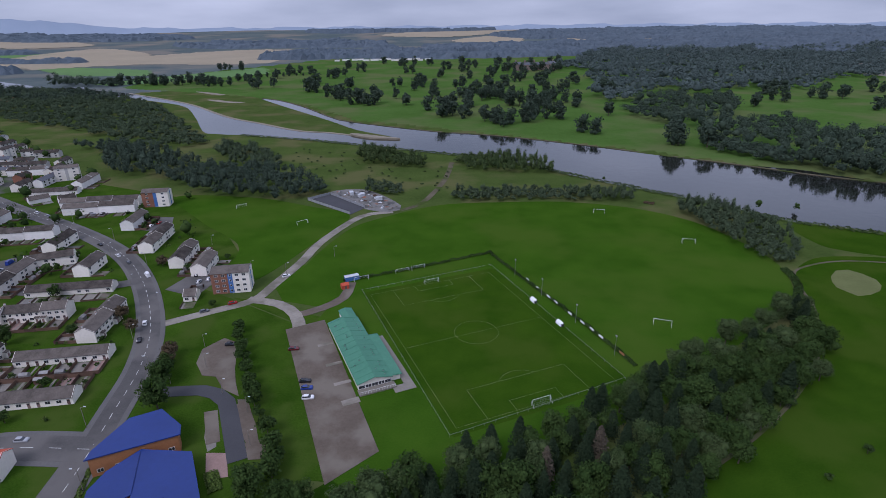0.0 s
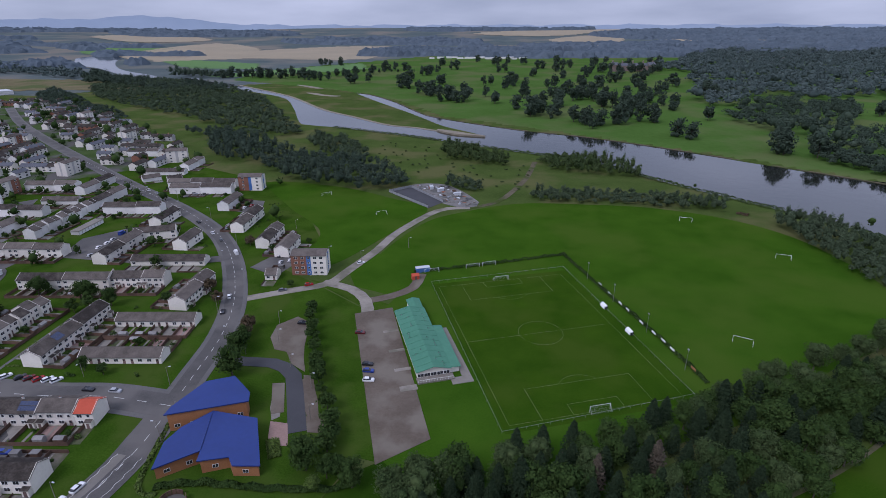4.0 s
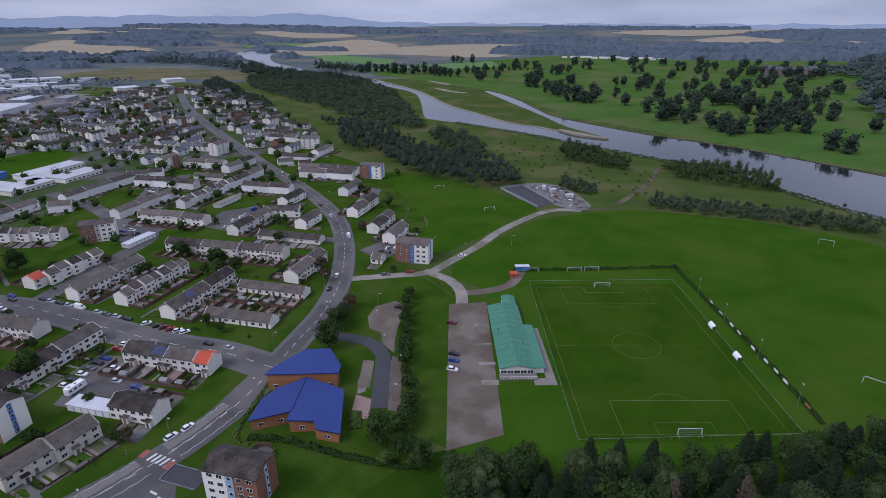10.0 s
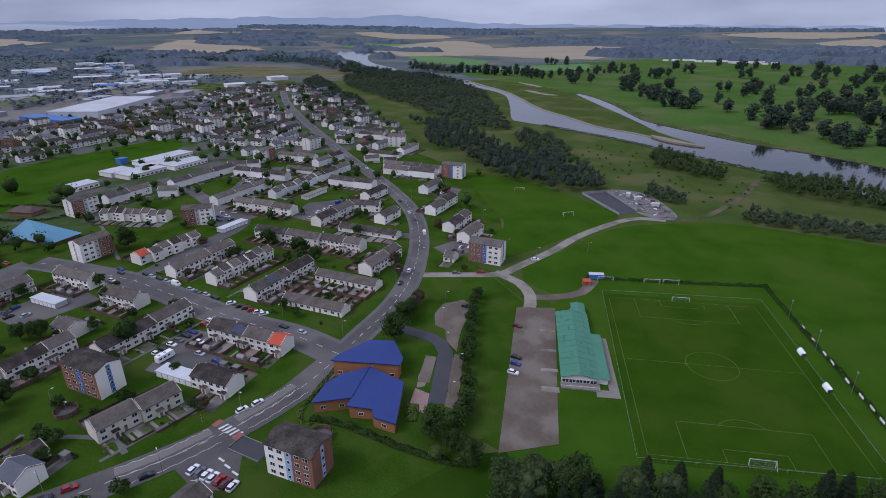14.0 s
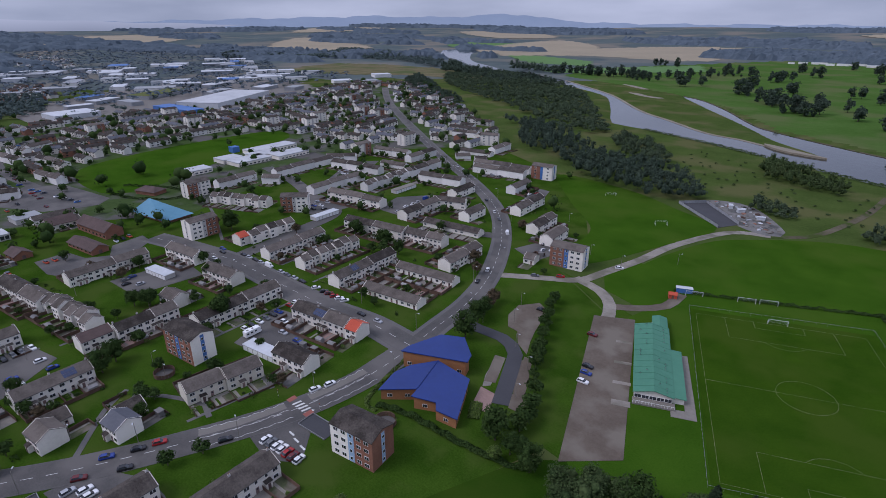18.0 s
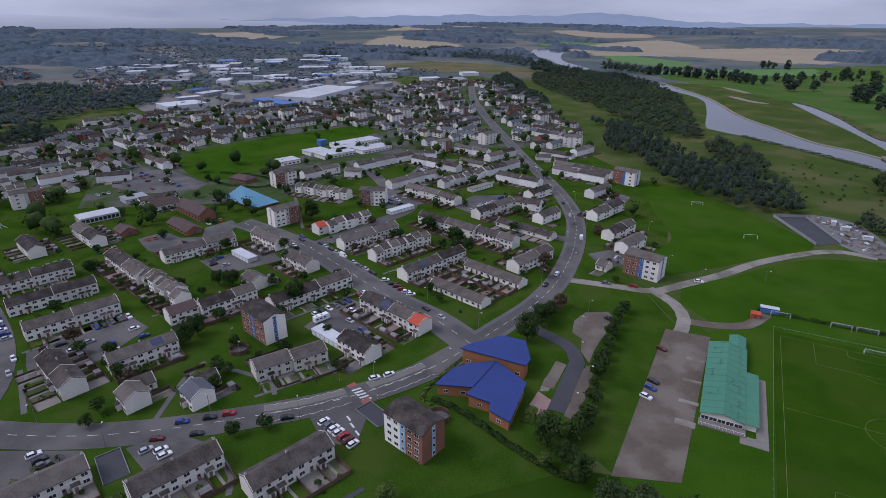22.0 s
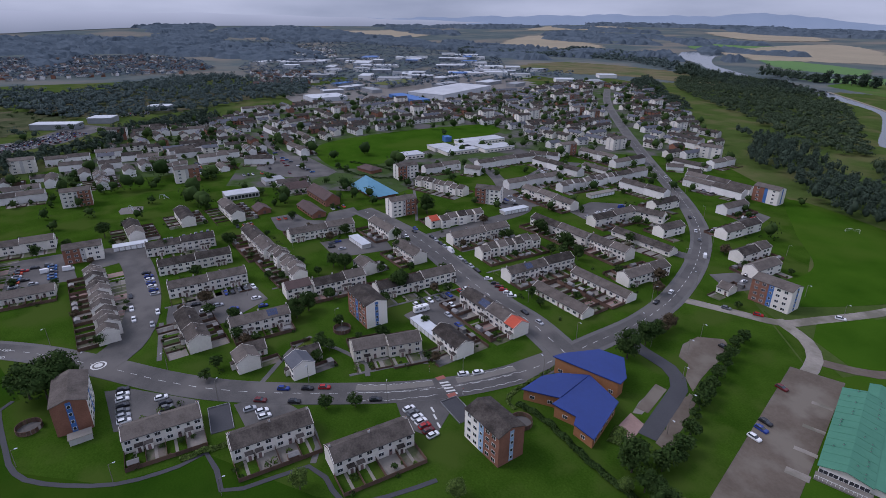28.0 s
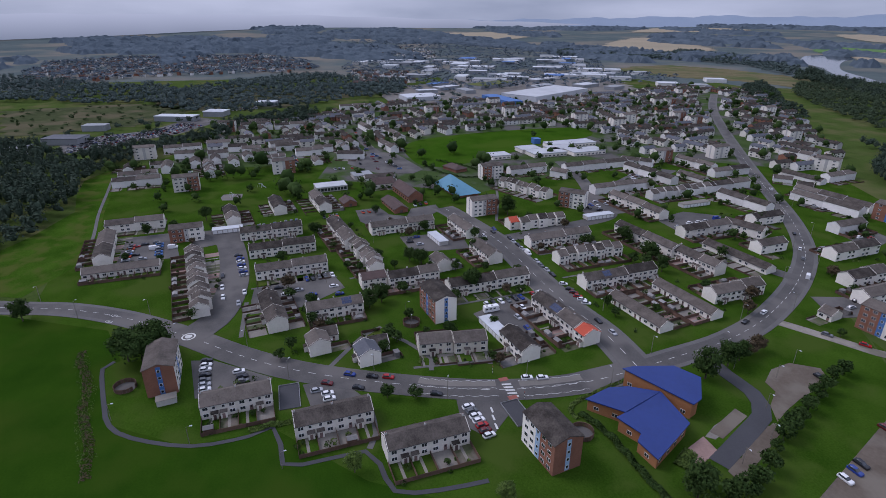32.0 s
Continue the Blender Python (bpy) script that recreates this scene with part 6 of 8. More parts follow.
PARK += [(-113, 863), (-114, 961), (-176, 1116), (-193, 1448), (-75, 937), (-54, 859), (-94, 1108), (-50, 1050), (-46, 1104), (-20, 807), (-15, 954), (-13, 1047), (1, 748), (-250, 1286), (-238, 1323), (-251, 1555), (-588, 1543), (-169, 1724), (-110, 1593), (-104, 1715), (-69, 1388), (-34, 1162), (-76, 1648), (-27, 1641), (-132, 900), (-100, 890), (-140, 872), (-232, 1055), (-226, 1030), (-505, 1190), (-612, 1186)]
PARK += [(200, 1440), (250, 1445), (290, 1440), (185, 1480), (300, 1480), (160, 1400), (225, 1420), (130, 1380), (270, 1390), (110, 1300), (180, 1250), (150, 1180), (220, 1210), (90, 1150), (190, 1120), (120, 1090), (40, 1080), (0, 1300), (60, 1250), (20, 1500), (90, 1560), (160, 1600), (240, 1560), (300, 1600), (340, 1700), (200, 1720), (60, 1700)]
for x, y in PARK:
    tree("park", x, y, trng.uniform(1.0, 1.4))
    if trng.random() < (0.85 if y > 1080 else 0.6 if x > -20 and y > 690 else 0.25):
        tree("park", x + trng.uniform(-16, 16), y + trng.uniform(-24, 24), trng.uniform(0.8, 1.2))
for i in range(22):
    tree("park", -640 + i * 15 + trng.uniform(-5, 5), 1215 + i * 7 + trng.uniform(-8, 8), trng.uniform(0.35, 0.6))
# the near shelter belt
sx, sy, sr = scatter([(-26, 96), (-22, 112), (-4, 124), (22, 132), (44, 145), (72, 162), (95, 170), (125, 184), (150, 208), (158, 196), (137, 166), (107, 142), (82, 120), (52, 100), (20, 80), (-12, 72), (-30, 84)], 6.3, 6)
for x, y in zip(sx, sy):
    east = x > 75
    kind = trng.choice(("oak", "willow", "spruce", "oak")) if east else trng.choice(("spruce", "oak", "spruce", "willow", "oak", "spruce", "oak", "spruce", "spruce"))
    tree(kind, x, y, trng.uniform(0.8, 1.1) * (0.85 if kind == "willow" else 0.9 if kind == "spruce" else 1.0))
for x, y in ((84, 168), (92, 174), (112, 188), (122, 190), (132, 198), (142, 205), (148, 214), (152, 206), (100, 172), (-18, 104), (-12, 112), (-22, 100), (-26, 106), (-20, 112), (4, 118), (-14, 98)):
    tree("willow", x, y, 0.95)
for x, y in ((14, 100), (28, 118), (45, 126)):
    tree("dead_spruce", x, y, 0.95)
for x, y, s in ((126, 128, 0.5), (150, 142, 0.35), (170, 168, 0.35), (108, 118, 0.4)):
    tree("street", x, y, s)
# trees among the houses
for x, y, s in ((-85.7, 201, 1.0), (-83.4, 194, 1.05), (-80, 186, 1.1), (-77, 180, 1.0), (-72.8, 171.4, 1.1), (-69.7, 164.4, 1.0), (-66.8, 157.7, 1.15), (-64.5, 153, 1.0), (-56, 139, 1.15), (-52.8, 131.6, 1.2), (-50.3, 126.3, 1.25), (-49.6, 121, 1.3), (-61, 147, 0.8)):
    tree("street", x, y, s)
for x, y, s in ((-379, 17, 2.3), (-350, 21, 2.0), (-361, 14, 1.9), (-343, 73, 1.8), (-428, 34, 1.6), (-405, 178, 2.0), (-450, 166, 1.9), (-441, 134, 1.4), (-473, 123, 1.9), (-446, -2, 1.9), (-424, -66, 1.6), (-479, -53, 1.8), (-352, 118, 1.5), (-330, 118, 1.2), (-326, 128, 1.2)):
    tree("oak", x, y, s)
for x, y, s in ((-301, -64, 0.75), (-319, -34, 0.9), (-224, 74, 0.9), (-219, 79, 0.8)):
    tree("oak", x, y, s)
for x, y, s in ((-101, 165, 0.95), (-97, 152, 1.1), (-103, 172, 0.8), (-53, 113, 1.15), (-46, 111, 0.8), (-43, 112, 0.75), (-38, 109, 0.8), (-56, 118, 0.7), (-159, -40, 1.35), (-164, -46, 1.3), (-168, -38, 1.25), (-163, -35, 1.35), (-208, -95, 1.0), (-178, 193, 0.8), (-192, 197, 1.0), (-189, 22, 0.7), (-184, 52, 0.9), (-180, 46, 0.9), (-218, 78, 0.9), (-233, 58, 0.6), (-196, 196, 0.9), (-284, 152, 0.7)):
    tree("oak", x, y, s)
for x, y in ((-106, 183), (-141, 213), (-105, 178), (-150, 270), (-131, 202)):
    tree("copper", x, y)
for x, y in ((-117, 42), (-114, 51), (-191, -27), (-195, 122), (-180, 20), (-150, 8), (-156, 12), (-176, 84), (-150, 52)):
    tree("street", x, y, 0.85)
for x, y, s in ((-66, 64, 1.0), (-87, 27, 0.8), (-48, 106, 0.7)):
    tree("lime", x, y, s)
for x, y, s in ((-439, -3, 2.4), (-414, -25, 2.0), (-416, -17, 1.6), (-416, -34, 1.3), (-430, 31, 1.2), (-491, -58, 1.2), (-365, 15, 1.8), (-347, 22, 1.6), (-421, -6, 1.1), (-334, 70, 1.4), (-709, 127, 1.3), (-489, 127, 1.5), (-444, 134, 1.1), (-547, 64, 1.3), (-456, -65, 0.8), (-460, -118, 1.0), (-425, -68, 0.9), (-547, 0, 1.5), (-636, -14, 1.0), (-722, 25, 1.0), (-850, 170, 1.2), (-783, 208, 1.3), (-714, 164, 1.0), (-645, -125, 1.2), (-648, -58, 1.4), (-693, 36, 1.2)):
    tree("oak", x, y, s)
for x, y, s in ((-420, 304, 1.2), (-417, 316, 1.2), (-442, 336, 0.7), (-439, 345, 1.0), (-424, 344, 1.1), (-520, 348, 1.3), (-637, 411, 1.4), (-675, 268, 1.2), (-640, 294, 1.0), (-533, 298, 1.6), (-539, 276, 1.0), (-726, 584, 1.0), (-745, 667, 1.2), (-712, 493, 1.1), (-731, 422, 1.1), (-543, 224, 1.2), (-352, 202, 1.1), (-343, 164, 0.8), (-337, 238, 0.9), (-339, 267, 0.8), (-715, 552, 0.9), (-505, 521, 1.0), (-470, 495, 1.1), (-480, 536, 1.2), (-582, 562, 1.0), (-401, 181, 1.8), (-393, 169, 1.6), (-279, 151, 1.1), (-311, 126, 1.0), (-502, 271, 1.0), (-749, 425, 1.0), (-764, 296, 1.0), (-701, 342, 1.2), (-457, 168, 1.2), (-377, 412, 1.0), (-294, 358, 1.0), (-297, 439, 1.0), (-252, 340, 1.0), (-242, 349, 0.9), (-272, 328, 0.8)):
    tree("oak", x, y, s)
gx2, gy2, gr = scatter([(-130, 30), (-140, 200), (-250, 330), (-420, 440), (-640, 600), (-780, 560), (-850, 380), (-700, 160), (-560, 10), (-430, -90), (-250, -60), (-180, 10)], 27, 9)
for x, y in zip(gx2, gy2):
    near_road = distance(np.array(x), np.array(y), ROAD) < 9 or distance(np.array(x), np.array(y), SIDE) < 8 or distance(np.array(x), np.array(y), CUL) < 9
    if near_road or trng.random() < 0.25 or inside(np.array(x), np.array(y), [(-507, 136), (-540, 210), (-545, 338), (-498, 338), (-465, 262), (-432, 200), (-410, 151), (-426, 127)]):
        continue
    tree(trng.choice(("street", "street", "oak", "street", "copper")) if math.hypot(x, y) > 180 else "street", x, y, trng.uniform(0.6, 1.1))



# ---- football pitch ----
PU, PV = Vector((0.381, -0.925)), Vector((0.925, 0.381))
PC = Vector((13.6, 199.6))


def on_pitch(a, b):
    """A place on the pitch: a metres towards the near goal, b across."""
    q = PC + PU * a + PV * b
    return (q.x, q.y)


def pitch_line(b, p, q, half=0.045, z=0.075):
    p, q = Vector(p), Vector(q)
    d = (q - p).normalized()
    n = Vector((-d.y, d.x)) * half
    b.face([(*(p - n), z), (*(q - n), z), (*(q + n), z), (*(p + n), z)], M["line_white"])


lines = Builder()
HL, HW = 50.5, 31.5
for p, q in (((-HL, -HW), (HL, -HW)), ((-HL, HW), (HL, HW)), ((-HL, -HW), (-HL, HW)), ((HL, -HW), (HL, HW)), ((0, -HW), (0, HW))):
    pitch_line(lines, on_pitch(*p), on_pitch(*q))
for s in (-1, 1):
    for deep, wide in ((16.5, 20.15), (5.5, 9.15)):
        a = s * (HL - deep)
        pitch_line(lines, on_pitch(a, -wide), on_pitch(a, wide))
        pitch_line(lines, on_pitch(a, -wide), on_pitch(s * HL, -wide))
        pitch_line(lines, on_pitch(a, wide), on_pitch(s * HL, wide))
    for i in range(10):
        t0, t1 = (math.radians(-53 + 10.6 * k) for k in (i, i + 1))
        pitch_line(lines, *(on_pitch(s * (HL - 11 - 9.15 * math.cos(t)), 9.15 * math.sin(t)) for t in (t0, t1)))
for i in range(40):
    t0, t1 = 2 * math.pi * i / 40, 2 * math.pi * (i + 1) / 40
    pitch_line(lines, *(on_pitch(9.15 * math.cos(t), 9.15 * math.sin(t)) for t in (t0, t1)))
tagged(put("pitch_marking", lines), "thin white football pitch markings on grass", "pitch marking", kind="structure")
turf = Builder()
turf.prism([on_pitch(a, b) for a, b in ((-54, -34), (54, -34), (54, 36), (-54, 36))], -0.2, 0.068, M["pitch_grass"])
tagged(put("pitch", turf), "dark green mown football pitch", "pitch", kind="structure")

def goal(x, y, turn, wide=7.3, high=2.44, net=True, label="white football goal with a net"):
    home = empty("football_goal", pose(x, y, 0, 0, 0, turn), label, "goal", "football goals")
    for s in (-1, 1):
        put("post", Builder().tube((s * wide / 2, 0, -0.1), (s * wide / 2, 0, high), 0.065, 0.065, M["white_paint"]), home)
        put("stay", Builder().tube((s * wide / 2, 0, high - 0.1), (s * wide / 2, 1.6, 0), 0.04, 0.04, M["white_paint"]), home)
    put("crossbar", Builder().tube((-wide / 2, 0, high), (wide / 2, 0, high), 0.065, 0.065, M["white_paint"]), home)
    if net:
        b = Builder()
        for i in range(13):
            x0 = -wide / 2 + wide * i / 12
            b.tube((x0, 0.05, high), (x0, 1.6, 0), 0.012, 0.012, M["net"], 3)
        for i in range(6):
            t = i / 5
            b.tube((-wide / 2, 1.6 * t, high * (1 - t)), (wide / 2, 1.6 * t, high * (1 - t)), 0.012, 0.012, M["net"], 3)
        put("net", b, home)


AXIS = math.degrees(math.atan2(PU.y, PU.x))
goal(*on_pitch(HL, 0), AXIS - 90, label="white football goal at the near end of the pitch")
goal(*on_pitch(-HL, 0), AXIS + 90, label="white football goal at the far end of the pitch")
for x, y, t in ((-41, 250, 25), (-21, 259, 25), (-13, 263, 25), (-140.8, 369.4, 40), (-90.3, 334.4, 220), (104.9, 350.7, 170), (142.1, 296, 170), (93, 204.1, 160)):
    goal(x, y, t, net=t < 100, label="white portable goal on the playing field")


def leaf_box(name, line, wide, high, leaf, count, size, label, seed):
    """A hedge along a line, of loose leaves."""
    r = np.random.default_rng(seed)
    p = spline(line, False, 2.0)
    k = r.integers(0, len(p) - 1, count)
    t = r.uniform(0, 1, count)[:, None]
    at = p[k] * (1 - t) + p[k + 1] * t
    d = p[k + 1] - p[k]
    d /= np.linalg.norm(d, axis=1)[:, None] + 1e-9
    side = r.uniform(-1, 1, count)
    bump = 0.75 + 0.4 * np.sin(at[:, 0] * 0.9) * np.cos(at[:, 1] * 0.7)
    z = high * bump * np.sqrt(np.clip(1 - side**2 * 0.8, 0.1, 1)) * r.uniform(0.35, 1.0, count) ** 0.5
    pos = np.stack([at[:, 0] - d[:, 1] * side * wide / 2, at[:, 1] + d[:, 0] * side * wide / 2, z], 1)
    nrm = np.stack([-d[:, 1] * side, d[:, 0] * side, np.full(count, 0.7)], 1)
    return tagged(put(name, quads_mesh(name, quads_at(r, pos, nrm, np.full(count, size)), [M[leaf]])), label, "hedge")


leaf_box("hedge", [(-50, 249), (-19, 262), (25.5, 283.5)], 1.8, 1.7, "leaf", 2600, 0.3, "dark clipped hedge behind the pitch", 1)
leaf_box("hedge", [(26, 284), (45, 239), (58, 210), (72, 174)], 1.8, 1.6, "leaf", 4200, 0.3, "dark clipped hedge along the pitch", 2)
leaf_box("hedge", [(-92, 100), (-80, 103.5), (-61, 104.5), (-44, 107), (-38, 110)], 2.2, 2.2, "leaf", 4000, 0.3, "dark hedge behind the community centre", 3)
leaf_box("bramble_strip", [(-176, -64), (-169, -63.5), (-158.7, -58.7), (-148, -55.6), (-139, -54.6), (-127, -50.4), (-118.7, -47.3), (-111.6, -46.3), (-104, -44.5)], 3.0, 0.6, "leaf_copper", 1000, 0.28, "brown bramble strip across the grass", 4)
leaf_box("bramble_strip", [(-172, -63.5), (-158.7, -59.5), (-148, -55), (-139, -54), (-127, -51), (-112, -46)], 5.2, 0.45, "leaf_yellow", 620, 0.24, "low green weeds among the brambles", 24)
leaf_box("hedge", [(-104, 125), (-97, 100), (-90, 98)], 1.6, 0.9, "leaf_yellow", 1200, 0.3, "low shrubs beside the brick centre", 5)
leaf_box("hedge", [(-68, 123), (-64, 116)], 4.0, 1.6, "leaf_yellow", 900, 0.3, "clipped green shrub by the forecourt", 6)
leaf_box("hedge", [(-268, -4), (-268, 28)], 2.0, 1.5, "leaf", 1500, 0.3, "green hedge between terraces", 7)
leaf_box("hedge", [(-112.5, -2), (-113.5, 12)], 2.2, 1.8, "leaf_yellow", 900, 0.3, "bright green garden hedge", 8)
leaf_box("river_scrub", [(-230, 634), (-137, 598), (-47, 553), (10, 525), (62, 499), (104, 450), (148, 406), (188, 368), (219, 331), (262, 306)], 5, 2.2, "leaf_light", 6000, 0.6, "low scrub along the river bank", 9)
leaf_box("bramble_patch", [(142, 372), (148, 368)], 4, 1.4, "leaf_copper", 500, 0.4, "reddish-brown bracken patch by the field", 14)
leaf_box("field_scrub", [(176, 258), (172, 240), (160, 222), (150, 214)], 4, 2.2, "leaf", 2500, 0.4, "scrub strip beside the golf course", 10)
leaf_box("hedge", [(-417, 132), (-391, 138), (-370, 155), (-377, 168), (-401, 166), (-431, 146)], 2.4, 1.8, "leaf", 1600, 0.45, "dark hedge round the brick pavilion", 11)
# rail round the pitch
rail = empty("pitch_rail", pose(0, 0, 0), "low white spectator rail round the pitch", "railing")
corners = [(-39.1, 237.9), (25.2, 266.0), (65.4, 165.7), (1.6, 136.7)]
post_me = Builder().tube((0, 0, -0.1), (0, 0, 1.1), 0.04, 0.04, M["steel"], 5).mesh("post")
for i in range(4):
    p, q = Vector(corners[i]), Vector(corners[(i + 1) % 4])
    put("bar", Builder().tube((*p, 1.1), (*q, 1.1), 0.045, 0.045, M["steel"], 5), rail)
    n = int((q - p).length // 4)
    for k in range(n):
        c = p.lerp(q, k / n)
        put("post", post_me, rail, pose(c.x, c.y, 0))


def dugout(x, y):
    home = empty("dugout", pose(x, y, 0, 0, 0, AXIS + 180), "white roofed team dugout beside the pitch", "dugout")
    home.matrix_basis = home.matrix_basis @ Matrix.Diagonal((0.8, 0.8, 0.8, 1))
    put("bench", Builder().box(-2.4, 2.4, -0.4, 0.0, 0, 0.45, M["timber"]), home)
    for s in (-1, 1):
        put("side", Builder().prism([(s * 2.6 - 0.06, -0.9), (s * 2.6 + 0.06, -0.9), (s * 2.6 + 0.06, 0.9), (s * 2.6 - 0.06, 0.9)], 0, 1.8, M["glass"]), home)
    b = Builder()
    for i in range(6):
        a0, a1 = (math.radians(15 * k) for k in (i, i + 1))
        b.face([(-2.7, -0.9 + 1.8 * math.sin(a0), 2.0 * math.cos(a0) + 0.1), (2.7, -0.9 + 1.8 * math.sin(a0), 2.0 * math.cos(a0) + 0.1), (2.7, -0.9 + 1.8 * math.sin(a1), 2.0 * math.cos(a1) + 0.1), (-2.7, -0.9 + 1.8 * math.sin(a1), 2.0 * math.cos(a1) + 0.1)], M["white_paint"])
    put("canopy", b, home, label="white curved canopy")


dugout(41.5, 226)
dugout(49.5, 205)
for x, y in ((43.3, 248.1), (46.8, 238.7), (50.4, 229.8), (52.7, 224.2), (56.9, 213.6), (60.5, 205.7), (63.1, 200), (65.3, 194.2), (70.1, 181.8)):
    board = empty("advert_board", pose(x - 1.4, y - 0.8, 0, 0, 0, AXIS), "white advertising board on the pitch fence", "board", "boards along the pitch")
    put("panel", Builder().box(-1.4, 1.4, -0.05, 0.05, 0.7, 1.6, M["white_paint"] if y > 185 else M["brick_orange"]), board)
    for s in (-1.2, 1.2):
        put("leg", Builder().box(s - 0.05, s + 0.05, 0.055, 0.15, -0.1, 1.5, M["timber"]), board)
store = flat_block("container", -46, 251, 25, 7, 2.6, 2.4, "blue_panel", "white_metal", "blue storage container with a white roof", "container", 0.12)
put("door", Builder().box(-0.9, 0.9, -0.05, 0, 0.1, 2.1, M["blue_panel"]), store, pose(1.8, -1.3, 0))
hut = empty("ticket_hut", pose(-48, 242, 0, 0, 0, 25), "small red timber hut with a pitched roof", "hut")
put("wall", Builder().gable_body(-1.8, 1.8, -1.5, 1.5, -0.1, 2.1, 3.0, M["roof_red"]), hut)
put("roof", Builder().gable_roof(-1.8, 1.8, -1.5, 1.5, 2.1, 3.0, M["roof_red"], 0.2, 0.06), hut)
put("door", Builder().box(-0.5, 0.5, -0.04, 0, 0, 1.9, M["timber"]), hut, pose(0, -1.5, 0))


# ---- lamps and poles ----
def lamp_post(x, y, turn, high=8.0, label="tall pale street lamp"):
    key = ("lamp", high)
    m = pose(x, y, 0, 0, 0, turn)
    if key in TEMPLATES:
        return copy_thing(TEMPLATES[key], m)
    home = empty("street_lamp", m, label + " on a thin post", "street lamp", "street lamps")
    put("post", Builder().tube((0, 0, -0.2), (0, 0, high), 0.11, 0.07, M["concrete"], 7), home)
    arm = put("arm", Builder().tube((0, 0, high), (1.3, 0, high + 0.25), 0.05, 0.05, M["concrete"], 5), home)
    put("lantern", Builder().box(1.0, 1.75, -0.16, 0.16, high + 0.18, high + 0.36, M["white_metal"]), arm)
    TEMPLATES[key] = home
    return home


line = spline(ROAD, False, 1.0)
for k, i in enumerate(range(30, min(len(line), 620), 27)):
    d = line[i + 1] - line[i - 1]
    d /= np.linalg.norm(d)
    s = 1 if k % 2 else -1
    lamp_post(line[i][0] - d[1] * 5.6 * s, line[i][1] + d[0] * 5.6 * s, math.degrees(math.atan2(-d[0] * s, d[1] * s)))
for x, y, t in ((-129.6, -44, 90), (-112, -19, 90), (-94, 7.5, 90), (-96, 190, 0), (-78, 160, 0), (-66, 150, 0), (-60, 134, 0), (-99, 166, 180), (-90, 176, 0), (-150, 143, 270), (-190, 122, 90), (-225, 122, 90), (-160, 60, 0), (-150, 27, 0), (-170, 60, 90), (-81, 259, 0), (-60, 281, 0), (-100, 262, 0), (-135, 300, 0), (-255, 60, 0), (-210, 30, 0), (-240, -22, 90)):
    lamp_post(x, y, t, 6.0)
for x, y in ((36.5, 254.2), (46.2, 231.6), (56.5, 206.2), (65.9, 181.1)):
    pole = empty("floodlight", pose(x, y, 0, 0, 0, AXIS), "thin floodlight pole beside the pitch", "floodlight")
    put("post", Builder().tube((0, 0, -0.2), (0, 0, 9), 0.1, 0.06, M["steel"], 6), pole)
    put("lamp", Builder().box(-0.5, 0.5, -0.15, 0.15, 8.7, 9.1, M["grey_metal"]), pole)


# ---- vehicles ----
def loft(b, rings, mat):
    """A closed skin through rings of equal length."""
    for r0, r1 in zip(rings, rings[1:]):
        for i in range(len(r0)):
            j = (i + 1) % len(r0)
            b.face([r0[i], r0[j], r1[j], r1[i]], mat)
    b.face(rings[0][::-1], mat)
    b.face(rings[-1], mat)


def make_car(paint, van=False):
    home = empty("van" if van else "car", pose(0, 0, 0), "parked %s %s" % (paint, "panel van on the street" if van else "hatchback car on the asphalt"), "van" if van else "car")
    long, wide, high = (5.2, 2.0, 2.3) if van else (4.25, 1.78, 1.46)
    a, w = long / 2, wide / 2
    lo = lambda f: [(-a * f, -w * f, 0), (a * f, -w * f, 0), (a * f, w * f, 0), (-a * f, w * f, 0)]  # noqa: E731
    ring = lambda x0, x1, ww, z: [(x0, -ww, z), (x1, -ww, z), (x1 + 0.12, -ww * 0.6, z), (x1 + 0.12, ww * 0.6, z), (x1, ww, z), (x0, ww, z), (x0 - 0.1, ww * 0.6, z), (x0 - 0.1, -ww * 0.6, z)]  # noqa: E731
    body = Builder()
    belt = 1.15 if van else 0.88
    loft(body, [ring(-a + 0.12, a - 0.15, w * 0.92, 0.2), ring(-a + 0.08, a - 0.12, w, 0.45), ring(-a + 0.12, a - 0.2, w * 0.98, 0.7), ring(-a + 0.15, a - (0.25 if van else 0.45), w * 0.94, belt)], PAINTS[paint])
    put("body", body, home)
    x0, x1 = (-a + 0.15, a - 1.1) if van else (-a + 0.3, a - 1.25)
    t0, t1 = (-a + 0.2, a - 1.6) if van else (-a + 0.75, a - 2.0)
    put("cabin_glass", Builder(), home).data = (lambda q: (loft(q, [ring(x0, x1, w * 0.9, belt - 0.01), ring(t0, t1, w * 0.74, high - 0.06)], M["glass"] if not van else PAINTS[paint]), q.mesh("cabin_glass"))[1])(Builder())
    put("roof", (lambda q: (loft(q, [ring(t0, t1, w * 0.755, high - 0.055), ring(t0 + 0.1, t1 - 0.1, w * 0.68, high)], PAINTS[paint]), q)[1])(Builder()), home)
    if van:
        put("windscreen", Builder().face([(x1 + 0.13, -w * 0.5, belt + 0.1), (x1 + 0.13, w * 0.5, belt + 0.1), (t1 + 0.2, w * 0.42, high - 0.3), (t1 + 0.2, -w * 0.42, high - 0.3)], M["glass"]), home)
    wheel = Builder().tube((0, -0.11, 0), (0, 0.11, 0), 0.31, 0.31, M["rubber"], 10)
    me = wheel.mesh("wheel")
    for sx in (-0.62, 0.62):
        for sy in (-1, 1):
            put("wheel", me, home, pose(sx * a, sy * (w - 0.12), 0.31 + 0.12))
    return home


